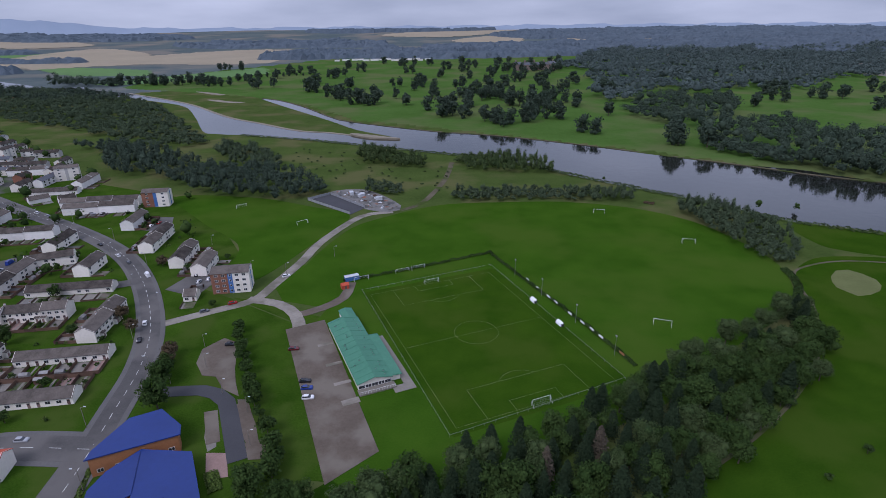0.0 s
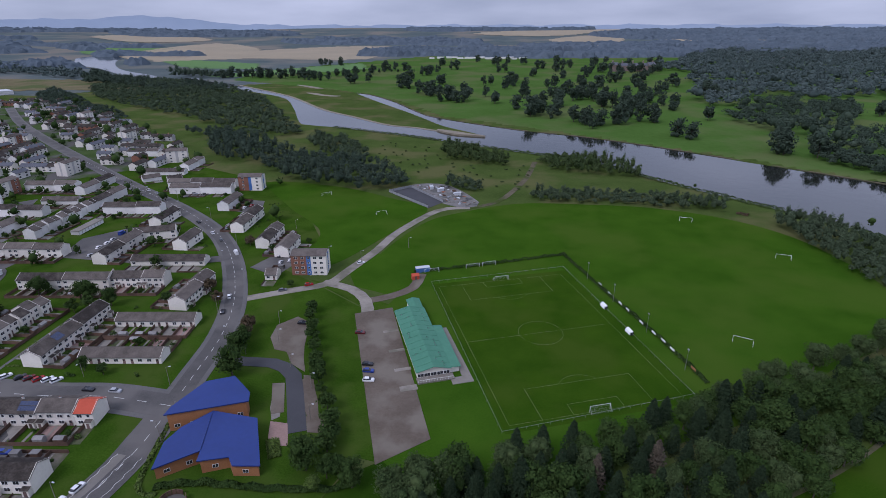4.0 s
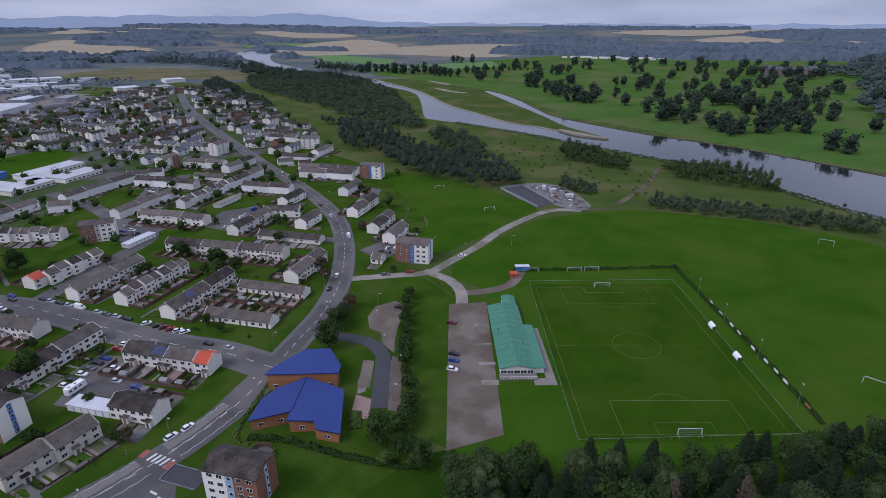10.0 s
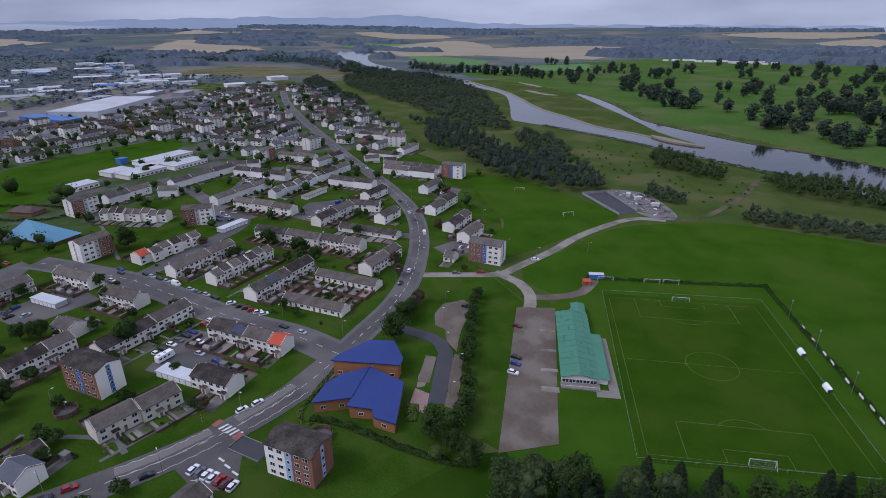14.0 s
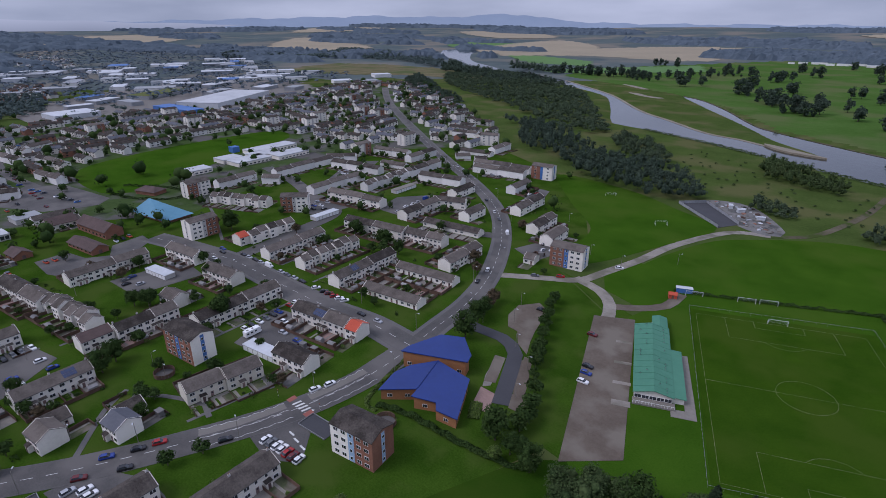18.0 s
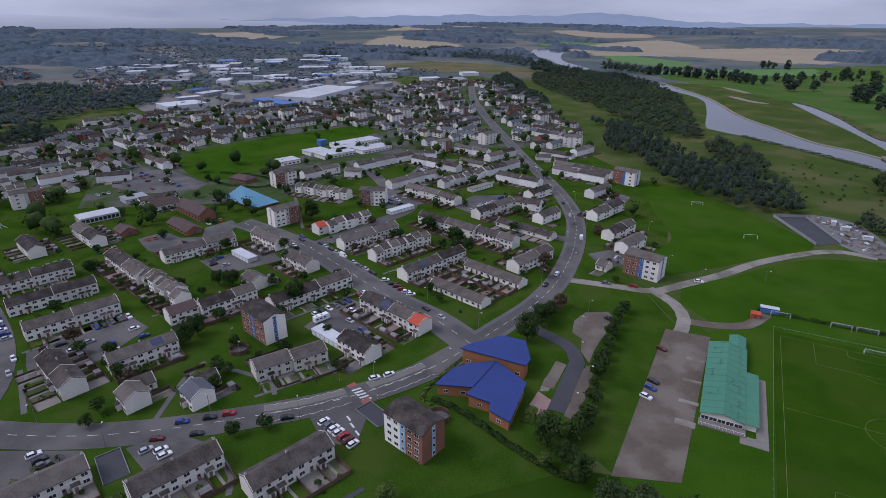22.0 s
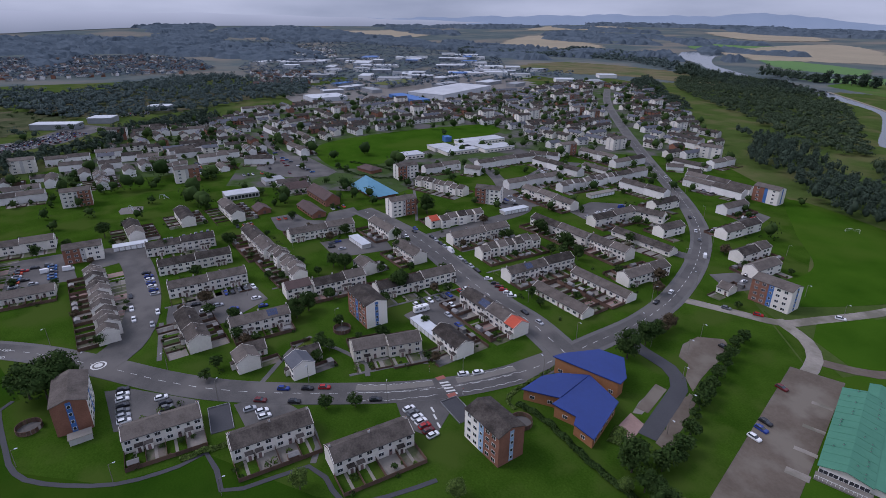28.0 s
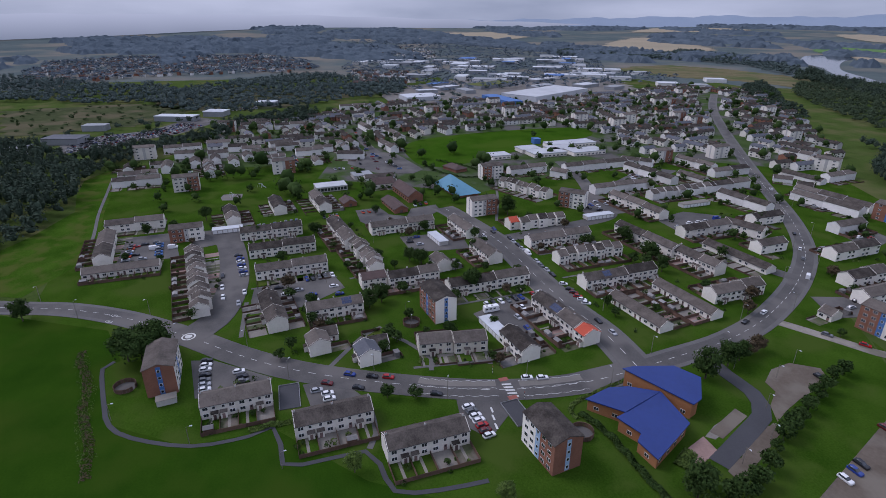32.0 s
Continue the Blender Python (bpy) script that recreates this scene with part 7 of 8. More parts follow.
def car(x, y, paint, turn, van=False, z=0.12):
    key = ("car", paint, van)
    m = pose(x, y, z - 0.1, 0, 0, turn)
    if key in TEMPLATES:
        return copy_thing(TEMPLATES[key], m)
    TEMPLATES[key] = make_car(paint, van)
    TEMPLATES[key].matrix_basis = m
    return TEMPLATES[key]


for x, y, paint in ((-133.1, 31.4, "blue"), (-129.6, 38.9, "black"), (-127.7, 44.3, "red"), (-130.0, 23.2, "maroon"), (-124.5, 33.3, "black"), (-114.0, 58.1, "black"), (-114.1, 91.3, "white"), (-112.6, 96.5, "white"), (-170.9, 274.8, "grey"), (-181.9, 284.5, "white"),
                    (-201.2, 300.9, "black"), (-178.1, 293.6, "silver"), (-279.2, 361.2, "white"), (-267.7, 355.0, "silver"), (-129.5, 209.0, "white"), (-124.9, 195.1, "black")):
    i = int(np.argmin(np.hypot(line[:, 0] - x, line[:, 1] - y)))
    d = line[min(i + 1, len(line) - 1)] - line[i - 1]
    car(x, y, paint, math.degrees(math.atan2(d[1], d[0])), z=0.18)
CAR_ROWS = (
    (94, ((-126.9, 19.5, "silver"), (-124.2, 22.9, "white"), (-121.3, 23.2, "white"))),
    (100, ((-104.9, 66.4, "white"), (-102.4, 66.8, "grey"), (-100.0, 67.2, "white"), (-97.6, 67.5, "white"), (-95.2, 67.7, "red"), (-92.8, 67.9, "maroon"), (-90.4, 68.3, "white"))),
    (94, ((-155.9, -18.3, "black"), (-152.9, -18.2, "white"), (-150.0, -18.2, "white"), (-146.5, -17.9, "black"), (-143.4, -17.8, "grey"), (-140.6, -17.5, "silver"), (-137.7, -17.2, "white"), (-145.6, -6.5, "white"), (-142.1, -5.3, "black"), (-139.3, -4.9, "grey"))),
    (9, ((-168.6, 96.4, "white"), (-169.1, 99.7, "black"), (-169.6, 103.4, "white"), (-169.9, 106.8, "grey"), (-170.4, 110.4, "black"), (-170.8, 113.6, "blue"), (-172.0, 120.1, "red"), (-172.3, 123.5, "white"), (-161.7, 110.4, "white"), (-154.5, 105.1, "silver"), (-144.9, 105.3, "blue"))),
    (94, ((-202.4, 11.1, "white"), (-199.1, 22.9, "blue"), (-193.3, 23.4, "white"), (-205.2, 33.1, "white"), (-196.6, 34.8, "blue"), (-210.3, 8.0, "black"), (-205.5, 17.0, "silver"))),
    (9, ((-216.2, 21.3, "blue"), (-216.2, 24.0, "black"), (-216.9, 27.2, "grey"), (-217.2, 30.1, "grey"), (-217.7, 33.6, "white"))),
    (94, ((-255.4, -12.1, "black"), (-250.9, -10.9, "blue"), (-246.6, -10.5, "white"), (-242.4, -10.0, "blue"), (-238.0, -9.4, "white"), (-233.6, -8.8, "blue"), (-229.0, -8.1, "silver"))),
    (4, ((-230.6, -18.2, "black"), (-217.6, -17.4, "white"), (-207.2, -16.3, "white"), (-210.0, -7.2, "white"), (-199.4, -9.3, "silver"))),
    (94, ((-283.5, -66.8, "red"), (-285.7, -62.7, "black"), (-264.4, -60.2, "silver"), (-287.0, -56.9, "grey"), (-270.8, -64.7, "black"))),
    (4, ((-239.8, 136.5, "black"), (-234.6, 136.6, "silver"), (-228.8, 137.0, "black"), (-223.6, 137.2, "silver"), (-205.7, 137.6, "silver"), (-200.5, 137.6, "grey"), (-194.7, 138.0, "silver"), (-188.6, 138.2, "black"), (-142.3, 136.2, "black"), (-132.5, 137.0, "silver"), (-251.8, 130.7, "black"), (-256.4, 133.2, "blue"), (-247.2, 123.5, "white"))),
    (94, ((-254.7, 81.4, "grey"), (-256.3, 85.3, "blue"), (-249.5, 80.0, "black"), (-244.7, 84.7, "silver"))),
    (60, ((-178.0, 138.6, "white"), (-172.2, 138.9, "black"), (-168.7, 139.0, "maroon"), (-164.8, 139.0, "red"), (-161.3, 139.2, "white"), (-157.8, 139.4, "white"))),
    (94, ((-162.9, 246.4, "white"), (-230.1, 242.5, "silver"), (-224.7, 246.7, "white"), (-227.2, 251.7, "blue"), (-233.6, 253.5, "white"), (-233.5, 260.1, "white"), (-234.2, 265.8, "silver"))),
    (94, ((-206.2, 344.1, "black"), (-204.1, 338.9, "black"), (-201.0, 346.4, "white"), (-184.2, 338.4, "red"), (-186.6, 332.9, "white"), (-122.6, 249.9, "silver"), (-118.7, 252.7, "silver"), (-126.9, 258, "black"))),
    (30, ((-97.6, 226.7, "red"), (-107.7, 219.2, "grey"), (-80.2, 255.7, "white"))),
    (4, ((-59.7, 187.6, "maroon"), (-50.3, 166.3, "black"), (-48.8, 162.2, "blue"), (-47.2, 156.8, "white"), (-86.2, 191.3, "black"))),
)
for turn, row in CAR_ROWS:
    for x, y, paint in row:
        car(x, y, paint, turn)
for x, y, t, paint in ((-277.6, -56.7, 94, "white"), (-276.6, -47.2, 94, "white"), (-216.7, 137.5, 4, "white"), (-152.4, 258, 130, "white"), (-235.8, 275.4, 94, "blue")):
    car(x, y, paint, t, True)
prng = random.Random(5)
for pts, count in (([(-560, 100), (-480, 120), (-410, 128), (-390, 115), (-415, 90), (-500, 92)], 9), ([(-285, 206), (-265, 208), (-265, 228), (-298, 228)], 6), ([(-330, 266), (-318, 285), (-345, 328), (-358, 310)], 7), ([(-232, 352), (-224, 366), (-262, 388), (-268, 378)], 7)):
    X, Y, rr = scatter(pts, 7.5, count)
    for x, y in list(zip(X, Y))[:count]:
        car(x, y, prng.choice(list(PAINTS)), prng.choice((9, 94)))

# ---- painted rings on the road ----
for x, y in ((-202.4, -59.4), (-197.6, -60.4)):
    ring = Builder()
    for k in range(20):
        a0, a1 = k * math.pi / 10, (k + 1) * math.pi / 10
        ring.face([(r * 1.7 * math.cos(a), r * 0.8 * math.sin(a), 0) for r, a in ((0.82, a0), (1, a0), (1, a1), (0.82, a1))], M["road_paint"])
    ring.face([(-0.55, -0.3, 0), (0.55, -0.3, 0), (0.55, -0.1, 0), (-0.55, -0.1, 0)], M["road_paint"]).face([(-0.55, 0.1, 0), (0.55, 0.1, 0), (0.55, 0.3, 0), (-0.55, 0.3, 0)], M["road_paint"])
    tagged(put("road_marking", ring, None, pose(x, y, 0.2, 0, 0, 58)), "white oval speed ring painted on the asphalt", "road marking", kind="structure")
# ---- play area on the green ----
patch("play_surface", [(-374, -28), (-360, -28), (-358, -18), (-372, -15)], M["worn_asphalt"], 0.09, label="worn grey play surface on the green", category="playground")
for x, y, turn in ((-367, -22, 20), (-386, -3, 60)):
    frame_ob = empty("climbing_frame", pose(x, y, 0.06, 0, 0, turn), "pale metal climbing frame on the green", "playground")
    for dx in (-2, 2):
        for dy in (-1.5, 1.5):
            put("leg", Builder().tube((dx, dy, 0), (dx * 0.6, dy * 0.4, 3), 0.09, 0.08, M["white_metal"]), frame_ob)
    put("top_bar", Builder().tube((-1.6, 0, 3), (1.6, 0, 3), 0.09, 0.09, M["white_metal"]), frame_ob)
    put("slide", Builder().face([(1.2, -0.4, 2.4), (4.6, -0.4, 0.3), (4.6, 0.4, 0.3), (1.2, 0.4, 2.4)], M["grey_metal"]).face([(1.2, 0.4, 2.3), (4.6, 0.4, 0.2), (4.6, -0.4, 0.2), (1.2, -0.4, 2.3)], M["grey_metal"]), frame_ob)
# ---- yards, rings, solar panels ----
def ring_wall(x, y, r=3.6):
    home = empty("drying_green", pose(x, y, 0), "round drying yard with a dark slatted wall", "yard wall")
    for i in range(20):
        a0, a1 = 2 * math.pi * i / 20, 2 * math.pi * (i + 1) / 20 - 0.03
        if i == 3:
            continue
        poly = [(r * math.cos(a0), r * math.sin(a0)), (r * math.cos(a1), r * math.sin(a1)), ((r - 0.15) * math.cos(a1), (r - 0.15) * math.sin(a1)), ((r - 0.15) * math.cos(a0), (r - 0.15) * math.sin(a0))]
        put("panel", Builder().prism([tuple(p) for p in ccw(poly)], 0, 1.7, M["timber"]), home)
    tagged(put("yard_paving", Builder().prism([(r * math.cos(i * math.pi / 10) * 0.93, r * math.sin(i * math.pi / 10) * 0.93) for i in range(20)], -0.1, 0.12, M["asphalt"]), None, pose(x, y, 0)), "grey paved circle inside the drying yard", "paving", kind="structure")


for x, y in ((-83.7, 96.0), (-146.7, -43.5), (-162.3, 60.6)):
    ring_wall(x, y)
for x, y, t, w, d in ((-98.0, 80.8, 5, 12, 6), (-126.6, 10.4, 0, 13, 6.5)):
    tagged(put("sunken_court", Builder().box(-w / 2, w / 2, -d / 2, d / 2, -0.2, 0.16, M["asphalt_new"]), None, pose(x, y, 0, 0, 0, t)), "dark asphalt bin court", "paving", kind="structure")
    fence = empty("court_wall", pose(x, y, 0, 0, 0, t), "low grey wall round the bin court", "wall")
    for b in ((-w / 2, w / 2, -d / 2 - 0.2, -d / 2), (-w / 2, w / 2, d / 2, d / 2 + 0.2), (-w / 2 - 0.2, -w / 2, -d / 2, d / 2)):
        put("side", Builder().box(*b, -0.1, 0.5, M["steel"]), fence)
yard = empty("yard_fence", pose(0, 0, 0), "pale metal fence round the works yard", "fence")
for p, q in (((-98, 385), (-84, 399)), ((-84, 399), (-54, 366)), ((-62, 352), (-98, 385))):
    p, q = Vector(p), Vector(q)
    for k in range(10):
        a, b = p.lerp(q, k / 10), p.lerp(q, (k + 0.96) / 10)
        put("panel", Builder().face([(*a, 0.1), (*b, 0.1), (*b, 2.0), (*a, 2.0)], M["grey_metal"]), yard)
hrng = np.random.default_rng(12)
for i in range(34):
    x, y = hrng.uniform(-76, -38), hrng.uniform(366, 404)
    if not inside(np.array(x), np.array(y), [(-85, 406), (-58, 410), (-29, 370), (-36, 360), (-54, 366), (-70, 385)]):
        continue
    r, n = hrng.uniform(0.7, 2.4), 9
    b = Builder()
    for k in range(n):
        a0, a1 = 2 * math.pi * k / n, 2 * math.pi * (k + 1) / n
        b.face([(r * math.cos(a0), r * math.sin(a0), -0.1), (r * math.cos(a1), r * math.sin(a1), -0.1), (0.4 * r * math.cos(a1), 0.4 * r * math.sin(a1), 0.7), (0.4 * r * math.cos(a0), 0.4 * r * math.sin(a0), 0.8)], M["rubble"])
    b.face([(0.4 * r * math.cos(2 * math.pi * k / n), 0.4 * r * math.sin(2 * math.pi * k / n), 0.75) for k in range(n)], M["rubble"])
    tagged(put("gravel_heap", b, None, pose(x, y, 0.12)), "grey heap of rubble in the yard", "heap")
debris = Builder()
for i in range(150):
    x, y = hrng.uniform(-84, -30), hrng.uniform(358, 408)
    if inside(np.array(x), np.array(y), [(-85, 405), (-58, 408), (-31, 370), (-37, 360), (-54, 366), (-70, 386)]):
        w, d, h = hrng.uniform(0.3, 1.8), hrng.uniform(0.3, 1.2), hrng.uniform(0.2, 0.9)
        t = hrng.uniform(0, math.pi)
        poly = [(x + a * math.cos(t) - b * math.sin(t), y + a * math.sin(t) + b * math.cos(t)) for a, b in ((-w, -d), (w, -d), (w, d), (-w, d))]
        debris.prism(poly, 0.0, 0.15 + h, M[("concrete", "white_metal", "rubble", "timber", "brick", "grey_metal")[i % 6]])
tagged(put("yard_debris", debris), "scattered rubble, pallets and scrap in the works yard", "debris", kind="stuff")
for x, y, t in ((-60, 392, 40), (-46, 384, 20), (-68, 398, 110)):
    flat_block("site_cabin", x, y, t, 4.5, 2.4, 2.4, "white_metal", "white_metal", "white site cabin in the works yard", "cabin", 0.1)


def solar(x, y, turn, n, along, side=-1):
    home = empty("solar_array", pose(x, y, 0, 0, 0, turn), "dark blue solar panels on a tiled roof", "solar panels")
    for i in range(n):
        for j in range(2):
            y0 = side * (3.4 - j * 1.5)
            z0 = 7.1 + 0.24 - (abs(y0)) * 0.525
            y1 = side * (3.4 - j * 1.5 - 1.35)
            z1 = 7.1 + 0.24 - (abs(y1)) * 0.525
            x0 = along + i * 1.05
            pts = [(x0, y0, z0), (x0 + 1.0, y0, z0), (x0 + 1.0, y1, z1), (x0, y1, z1)]
            put("panel", Builder().face(pts if side < 0 else pts[::-1], M["solar"]).face([(a, b, c - 0.06) for a, b, c in (pts[::-1] if side < 0 else pts)], M["steel"]), home)


solar(-148.2, 121.0, 9, 6, -3)
solar(-148.2, 121.0, 9, 5, 4)
solar(-180.0, 30.9, 94, 4, 3)
solar(-146.8, 208.3, 94, 4, 8)
solar(-174.6, 165.5, 94, 4, -10)


flat_block("bin_store", -134.5, -28.5, 9, 3.2, 6.0, 2.2, "render_grey", "concrete", "low grey bin store at the gable of the flats", "bin store", 0.12)
for x, y, s in ((216, 359, 0.75), (239, 354, 0.5), (131, 434, 0.3)):
    tree("oak", x, y, s)
# the sea of parked cars round the depots
seen_cars = Builder()
crng = random.Random(77)
for (x0, y0), (x1, y1), n, turn in (((-298, -6), (-303, 20), 9, 4), ((-537, 81), (-484, 87), 9, 8), ((-424, 56), (-424, 70), 5, 4), ((-436, 74), (-437, 83), 3, 4), ((-487, -64), (-440, -58), 8, 94), ((-486, 24), (-441, 27), 10, 94), ((-305, 37), (-306, 45), 3, 4), ((-308, 62), (-308, 70), 3, 4), ((-313, 98), (-315, 106), 3, 4), ((-470, 95), (-412, 108), 8, 94), ((-560, 92), (-610, 98), 7, 8), ((-640, 118), (-700, 152), 9, 30),
                                    ((-284, -69), (-261, -68), 7, 94), ((-284, -55), (-268, -53), 5, 94), ((-520, 20), (-560, 40), 6, 30), ((-590, 150), (-640, 190), 8, 40), ((-600, 330), (-650, 360), 7, 30), ((-560, 420), (-610, 460), 7, 40)):
    for k in range(n):
        if crng.random() < 0.15:
            continue
        q = pose(x0 + (x1 - x0) * k / (n - 1), y0 + (y1 - y0) * k / (n - 1), 0.05, 0, 0, turn + crng.uniform(-4, 4))
        one = Builder().box(-2, 2, -0.85, 0.85, 0.25, 0.9, M[crng.choice(("white_paint", "roof_slate", "glass", "white_metal", "blue_panel", "grey_metal", "roof_red", "glass"))]).box(-1.2, 1.0, -0.75, 0.75, 0.9, 1.45, M["glass"])
        for f, i in zip(one.f, one.m):
            seen_cars.face([tuple(q @ Vector(one.v[j])) for j in f], one.mats[i])
crg = random.Random(5)
patch("depot_yard", [(-545, -182), (-566, -150), (-600, -118), (-622, -90), (-700, -52), (-735, -88), (-650, -124), (-632, -168), (-600, -198)], M["asphalt"], 0.12, smooth=False, label="grey asphalt yard full of parked cars", category="yard")
for pts, count in (([(-552, -178), (-566, -152), (-602, -118), (-624, -92), (-668, -72), (-690, -95), (-640, -124), (-625, -165), (-598, -190)], 240), ([(-771, -48), (-776, -13), (-808, -14), (-802, -49)], 60)):
    X, Y, rr = scatter(pts, 4.2, 8)
    for x, y in zip(X, Y):
        paint = PAINTS[crg.choice(("white", "white", "silver", "silver", "grey", "black", "blue", "red"))]
        x, y = round(x / 6) * 6, y
        seen_cars.box(x - 2, x + 2, y - 0.85, y + 0.85, 0.3, 0.9, paint).box(x - 1.2, x + 1.0, y - 0.75, y + 0.75, 0.9, 1.45, M["glass"])
tagged(put("distant_cars", seen_cars), "rows of many parked cars round depots and far courts", "cars", kind="stuff")


grng = random.Random(77)


def motorhome(x, y, turn):
    """A long white camper van with a cab-over nose."""
    home = empty("motorhome", pose(x, y, 0.12, 0, 0, turn), "long white motorhome parked in the court", "motorhome")
    side = [(-3.6, 0.45), (3.1, 0.45), (3.6, 0.8), (3.5, 1.35), (2.9, 1.6), (3.3, 2.0), (3.2, 2.75), (2.6, 2.95), (-3.5, 2.95), (-3.6, 2.6)]
    b = Builder()
    for s in (-1.12, 1.12):
        b.face([(a, s, c) for a, c in (side if s < 0 else side[::-1])], M["white_paint"])
    for i in range(len(side)):
        (a0, c0), (a1, c1) = side[i], side[(i + 1) % len(side)]
        b.face([(a0, -1.12, c0), (a0, 1.12, c0), (a1, 1.12, c1), (a1, -1.12, c1)], M["white_paint"])
    put("body", b, home)
    for s in (-1, 1):
        for wx in (-2.6, -0.8, 1.0):
            put("window", Builder().box(wx - 0.5, wx + 0.5, s * 1.13 - 0.02, s * 1.13 + 0.02, 1.6, 2.2, M["glass"]), home)
        for wx in (-2.0, 2.5):
            put("wheel", Builder().tube((wx, s * 1.1, 0.33), (wx, s * 0.85, 0.33), 0.35, 0.35, M["rubber"], 12), home)
    put("windscreen", Builder().box(3.0, 3.2, -0.95, 0.95, 1.35, 1.75, M["glass"]), home)
    for rx in (-2.2, 0.2):
        put("roof_hatch", Builder().box(rx - 0.4, rx + 0.4, -0.4, 0.4, 2.95, 3.08, M["shed_grey"]), home)


motorhome(-162.8, 96.2, 94)
for x, y in ((-120.2, 80.6), (-103.6, 85.6)):
    beacon = empty("beacon", pose(x, y, 0), "black and white crossing beacon with an amber globe", "beacon")
    for k in range(5):
        put("band", Builder().tube((0, 0, k * 0.6), (0, 0, k * 0.6 + 0.6), 0.06, 0.06, M["white_paint"] if k % 2 else M["rubber"], 8), beacon)
    put("globe", Builder().tube((0, 0, 3.0), (0, 0, 3.18), 0.12, 0.2, M["tactile_red"], 8).tube((0, 0, 3.18), (0, 0, 3.36), 0.2, 0.1, M["tactile_red"], 8), beacon)


def front_gardens(x, y, turn, length, side, deep=8.0):
    """Small lawns with paths and low hedges before a row's doors."""
    m = pose(x, y, 0, 0, 0, turn)
    n = max(1, round(length / 5.6))
    w = length / n
    for i in range(n):
        x0 = -length / 2 + i * w
        y0, y1 = sorted((side * 5.6, side * (4.2 + deep)))
        bed = Builder().box(x0 + 0.1, x0 + w - 1.5, y0, y1, -0.1, 0.11, M[grng.choice(("lawn", "verge", "lawn", "garden"))])
        bed.box(x0 + w - 1.3, x0 + w - 0.2, y0, y1, -0.1, 0.105, M[grng.choice(("concrete", "pavement", "concrete"))])
        tagged(put("front_garden", bed, None, m), "small front lawn with a paved path", "garden", kind="structure")
        if grng.random() < 0.6:
            p, q = m @ Vector((x0, y0, 0)), m @ Vector((x0, y1, 0))
            leaf_box("garden_hedge", [p.xy, p.lerp(q, 0.5).xy, q.xy], 0.8, 0.9, grng.choice(("leaf", "leaf_yellow")), 160, 0.2, "low clipped garden hedge between lawns", i)
    a, b = m @ Vector((-length / 2 - 3, side * (4.9 + deep), 0)), m @ Vector((length / 2 + 3, side * (4.9 + deep), 0))
    strip("front_path", [a.xy, a.lerp(b, 0.5).xy, b.xy], 0.65, M["pavement"], 0.115, label="narrow grey path before the front gardens", category="path")


# ---- gardens, fences and sheds ----
def shed(x, y, turn, grey):
    key = ("shed", grey)
    m = pose(x, y, 0.05, 0, 0, turn)
    if key in TEMPLATES:
        return copy_thing(TEMPLATES[key], m)
    home = empty("garden_shed", m, "pale felt-roofed garden shed" if grey else "brown timber garden shed", "shed", "garden sheds")
    wall = M["shed_grey"] if grey else M["timber"]
    put("wall", Builder().gable_body(-1.5, 1.5, -1.0, 1.0, -0.1, 1.9, 2.4, wall), home)
    put("roof", Builder().gable_roof(-1.5, 1.5, -1.0, 1.0, 1.9, 2.4, M["shed_grey"], 0.15, 0.06), home)
    put("door", Builder().box(-0.4, 0.4, -0.04, 0, 0, 1.7, wall), home, pose(0.4, -1.0, 0))
    TEMPLATES[key] = home
    return home


PANEL = {}


def fence_run(home, p, q, high=1.5):
    p, q = Vector(p), Vector(q)
    n = max(1, round((q - p).length / 4.6))
    run = round((q - p).length / n, 1)
    key = (run, high)
    if key not in PANEL:
        b = Builder()
        b.box(0, run, -0.03, 0.03, 0.05, high, M["timber"]).box(-0.06, 0.06, -0.07, 0.07, -0.1, high + 0.1, M["timber"])
        PANEL[key] = b.mesh("panel")
    turn = math.degrees(math.atan2(q.y - p.y, q.x - p.x))
    for k in range(n):
        c = p.lerp(q, k / n)
        put("panel", PANEL[key], home, pose(c.x, c.y, 0, 0, 0, turn))




def gardens(x, y, turn, length, side, deep=8.0, half=4.0, fence=True, sheds=True):
    """Back gardens along one side of a terrace: a bed per house, fences between, some sheds."""
    m = pose(x, y, 0, 0, 0, turn)
    n = max(1, round(length / 5.6))
    w = length / n
    home = (empty if fence else lambda *a: None)("garden_fence", m, "brown timber fences between small gardens", "fence", "garden fences")
    y0, y1 = side * (half + 0.05), side * (half + deep)
    for i in range(n):
        x0, x1 = -length / 2 + i * w, -length / 2 + (i + 1) * w
        mat = grng.choice(("lawn", "garden", "verge", "garden", "concrete", "brick_paving", "lawn"))
        bed = Builder().box(x0 + 0.05, x1 - 0.05, min(y0, y1), max(y0, y1), -0.1, 0.1, M[mat])
        bed.box((x0 + x1) / 2 - 0.5, (x0 + x1) / 2 + 0.4, min(y0, y1) + 0.1, max(y0, y1) - 0.1, 0.101, 0.125, M["concrete"])
        tagged(put("garden_ground", bed, None, m), "small back garden of grass and paving", "garden", kind="structure")
        if fence:
            fence_run(home, (x0, y0), (x0, y1))
        if sheds and grng.random() < 0.3:
            c = m @ Vector((x0 + 1.9 + grng.random() * max(0, w - 3.9), y1 - side * 1.5, 0))
            shed(c.x, c.y, turn + grng.choice((0, 180)), grng.random() < 0.5)
        if grng.random() < 0.5:
            c = m @ Vector((x0 + grng.uniform(1, w - 1), side * (half + deep * grng.uniform(0.3, 0.8)), 0))
            tree("street", c.x, c.y, grng.uniform(0.2, 0.4))
    if fence:
        fence_run(home, (length / 2, y0), (length / 2, y1))
        fence_run(home, (-length / 2, y1), (length / 2, y1))


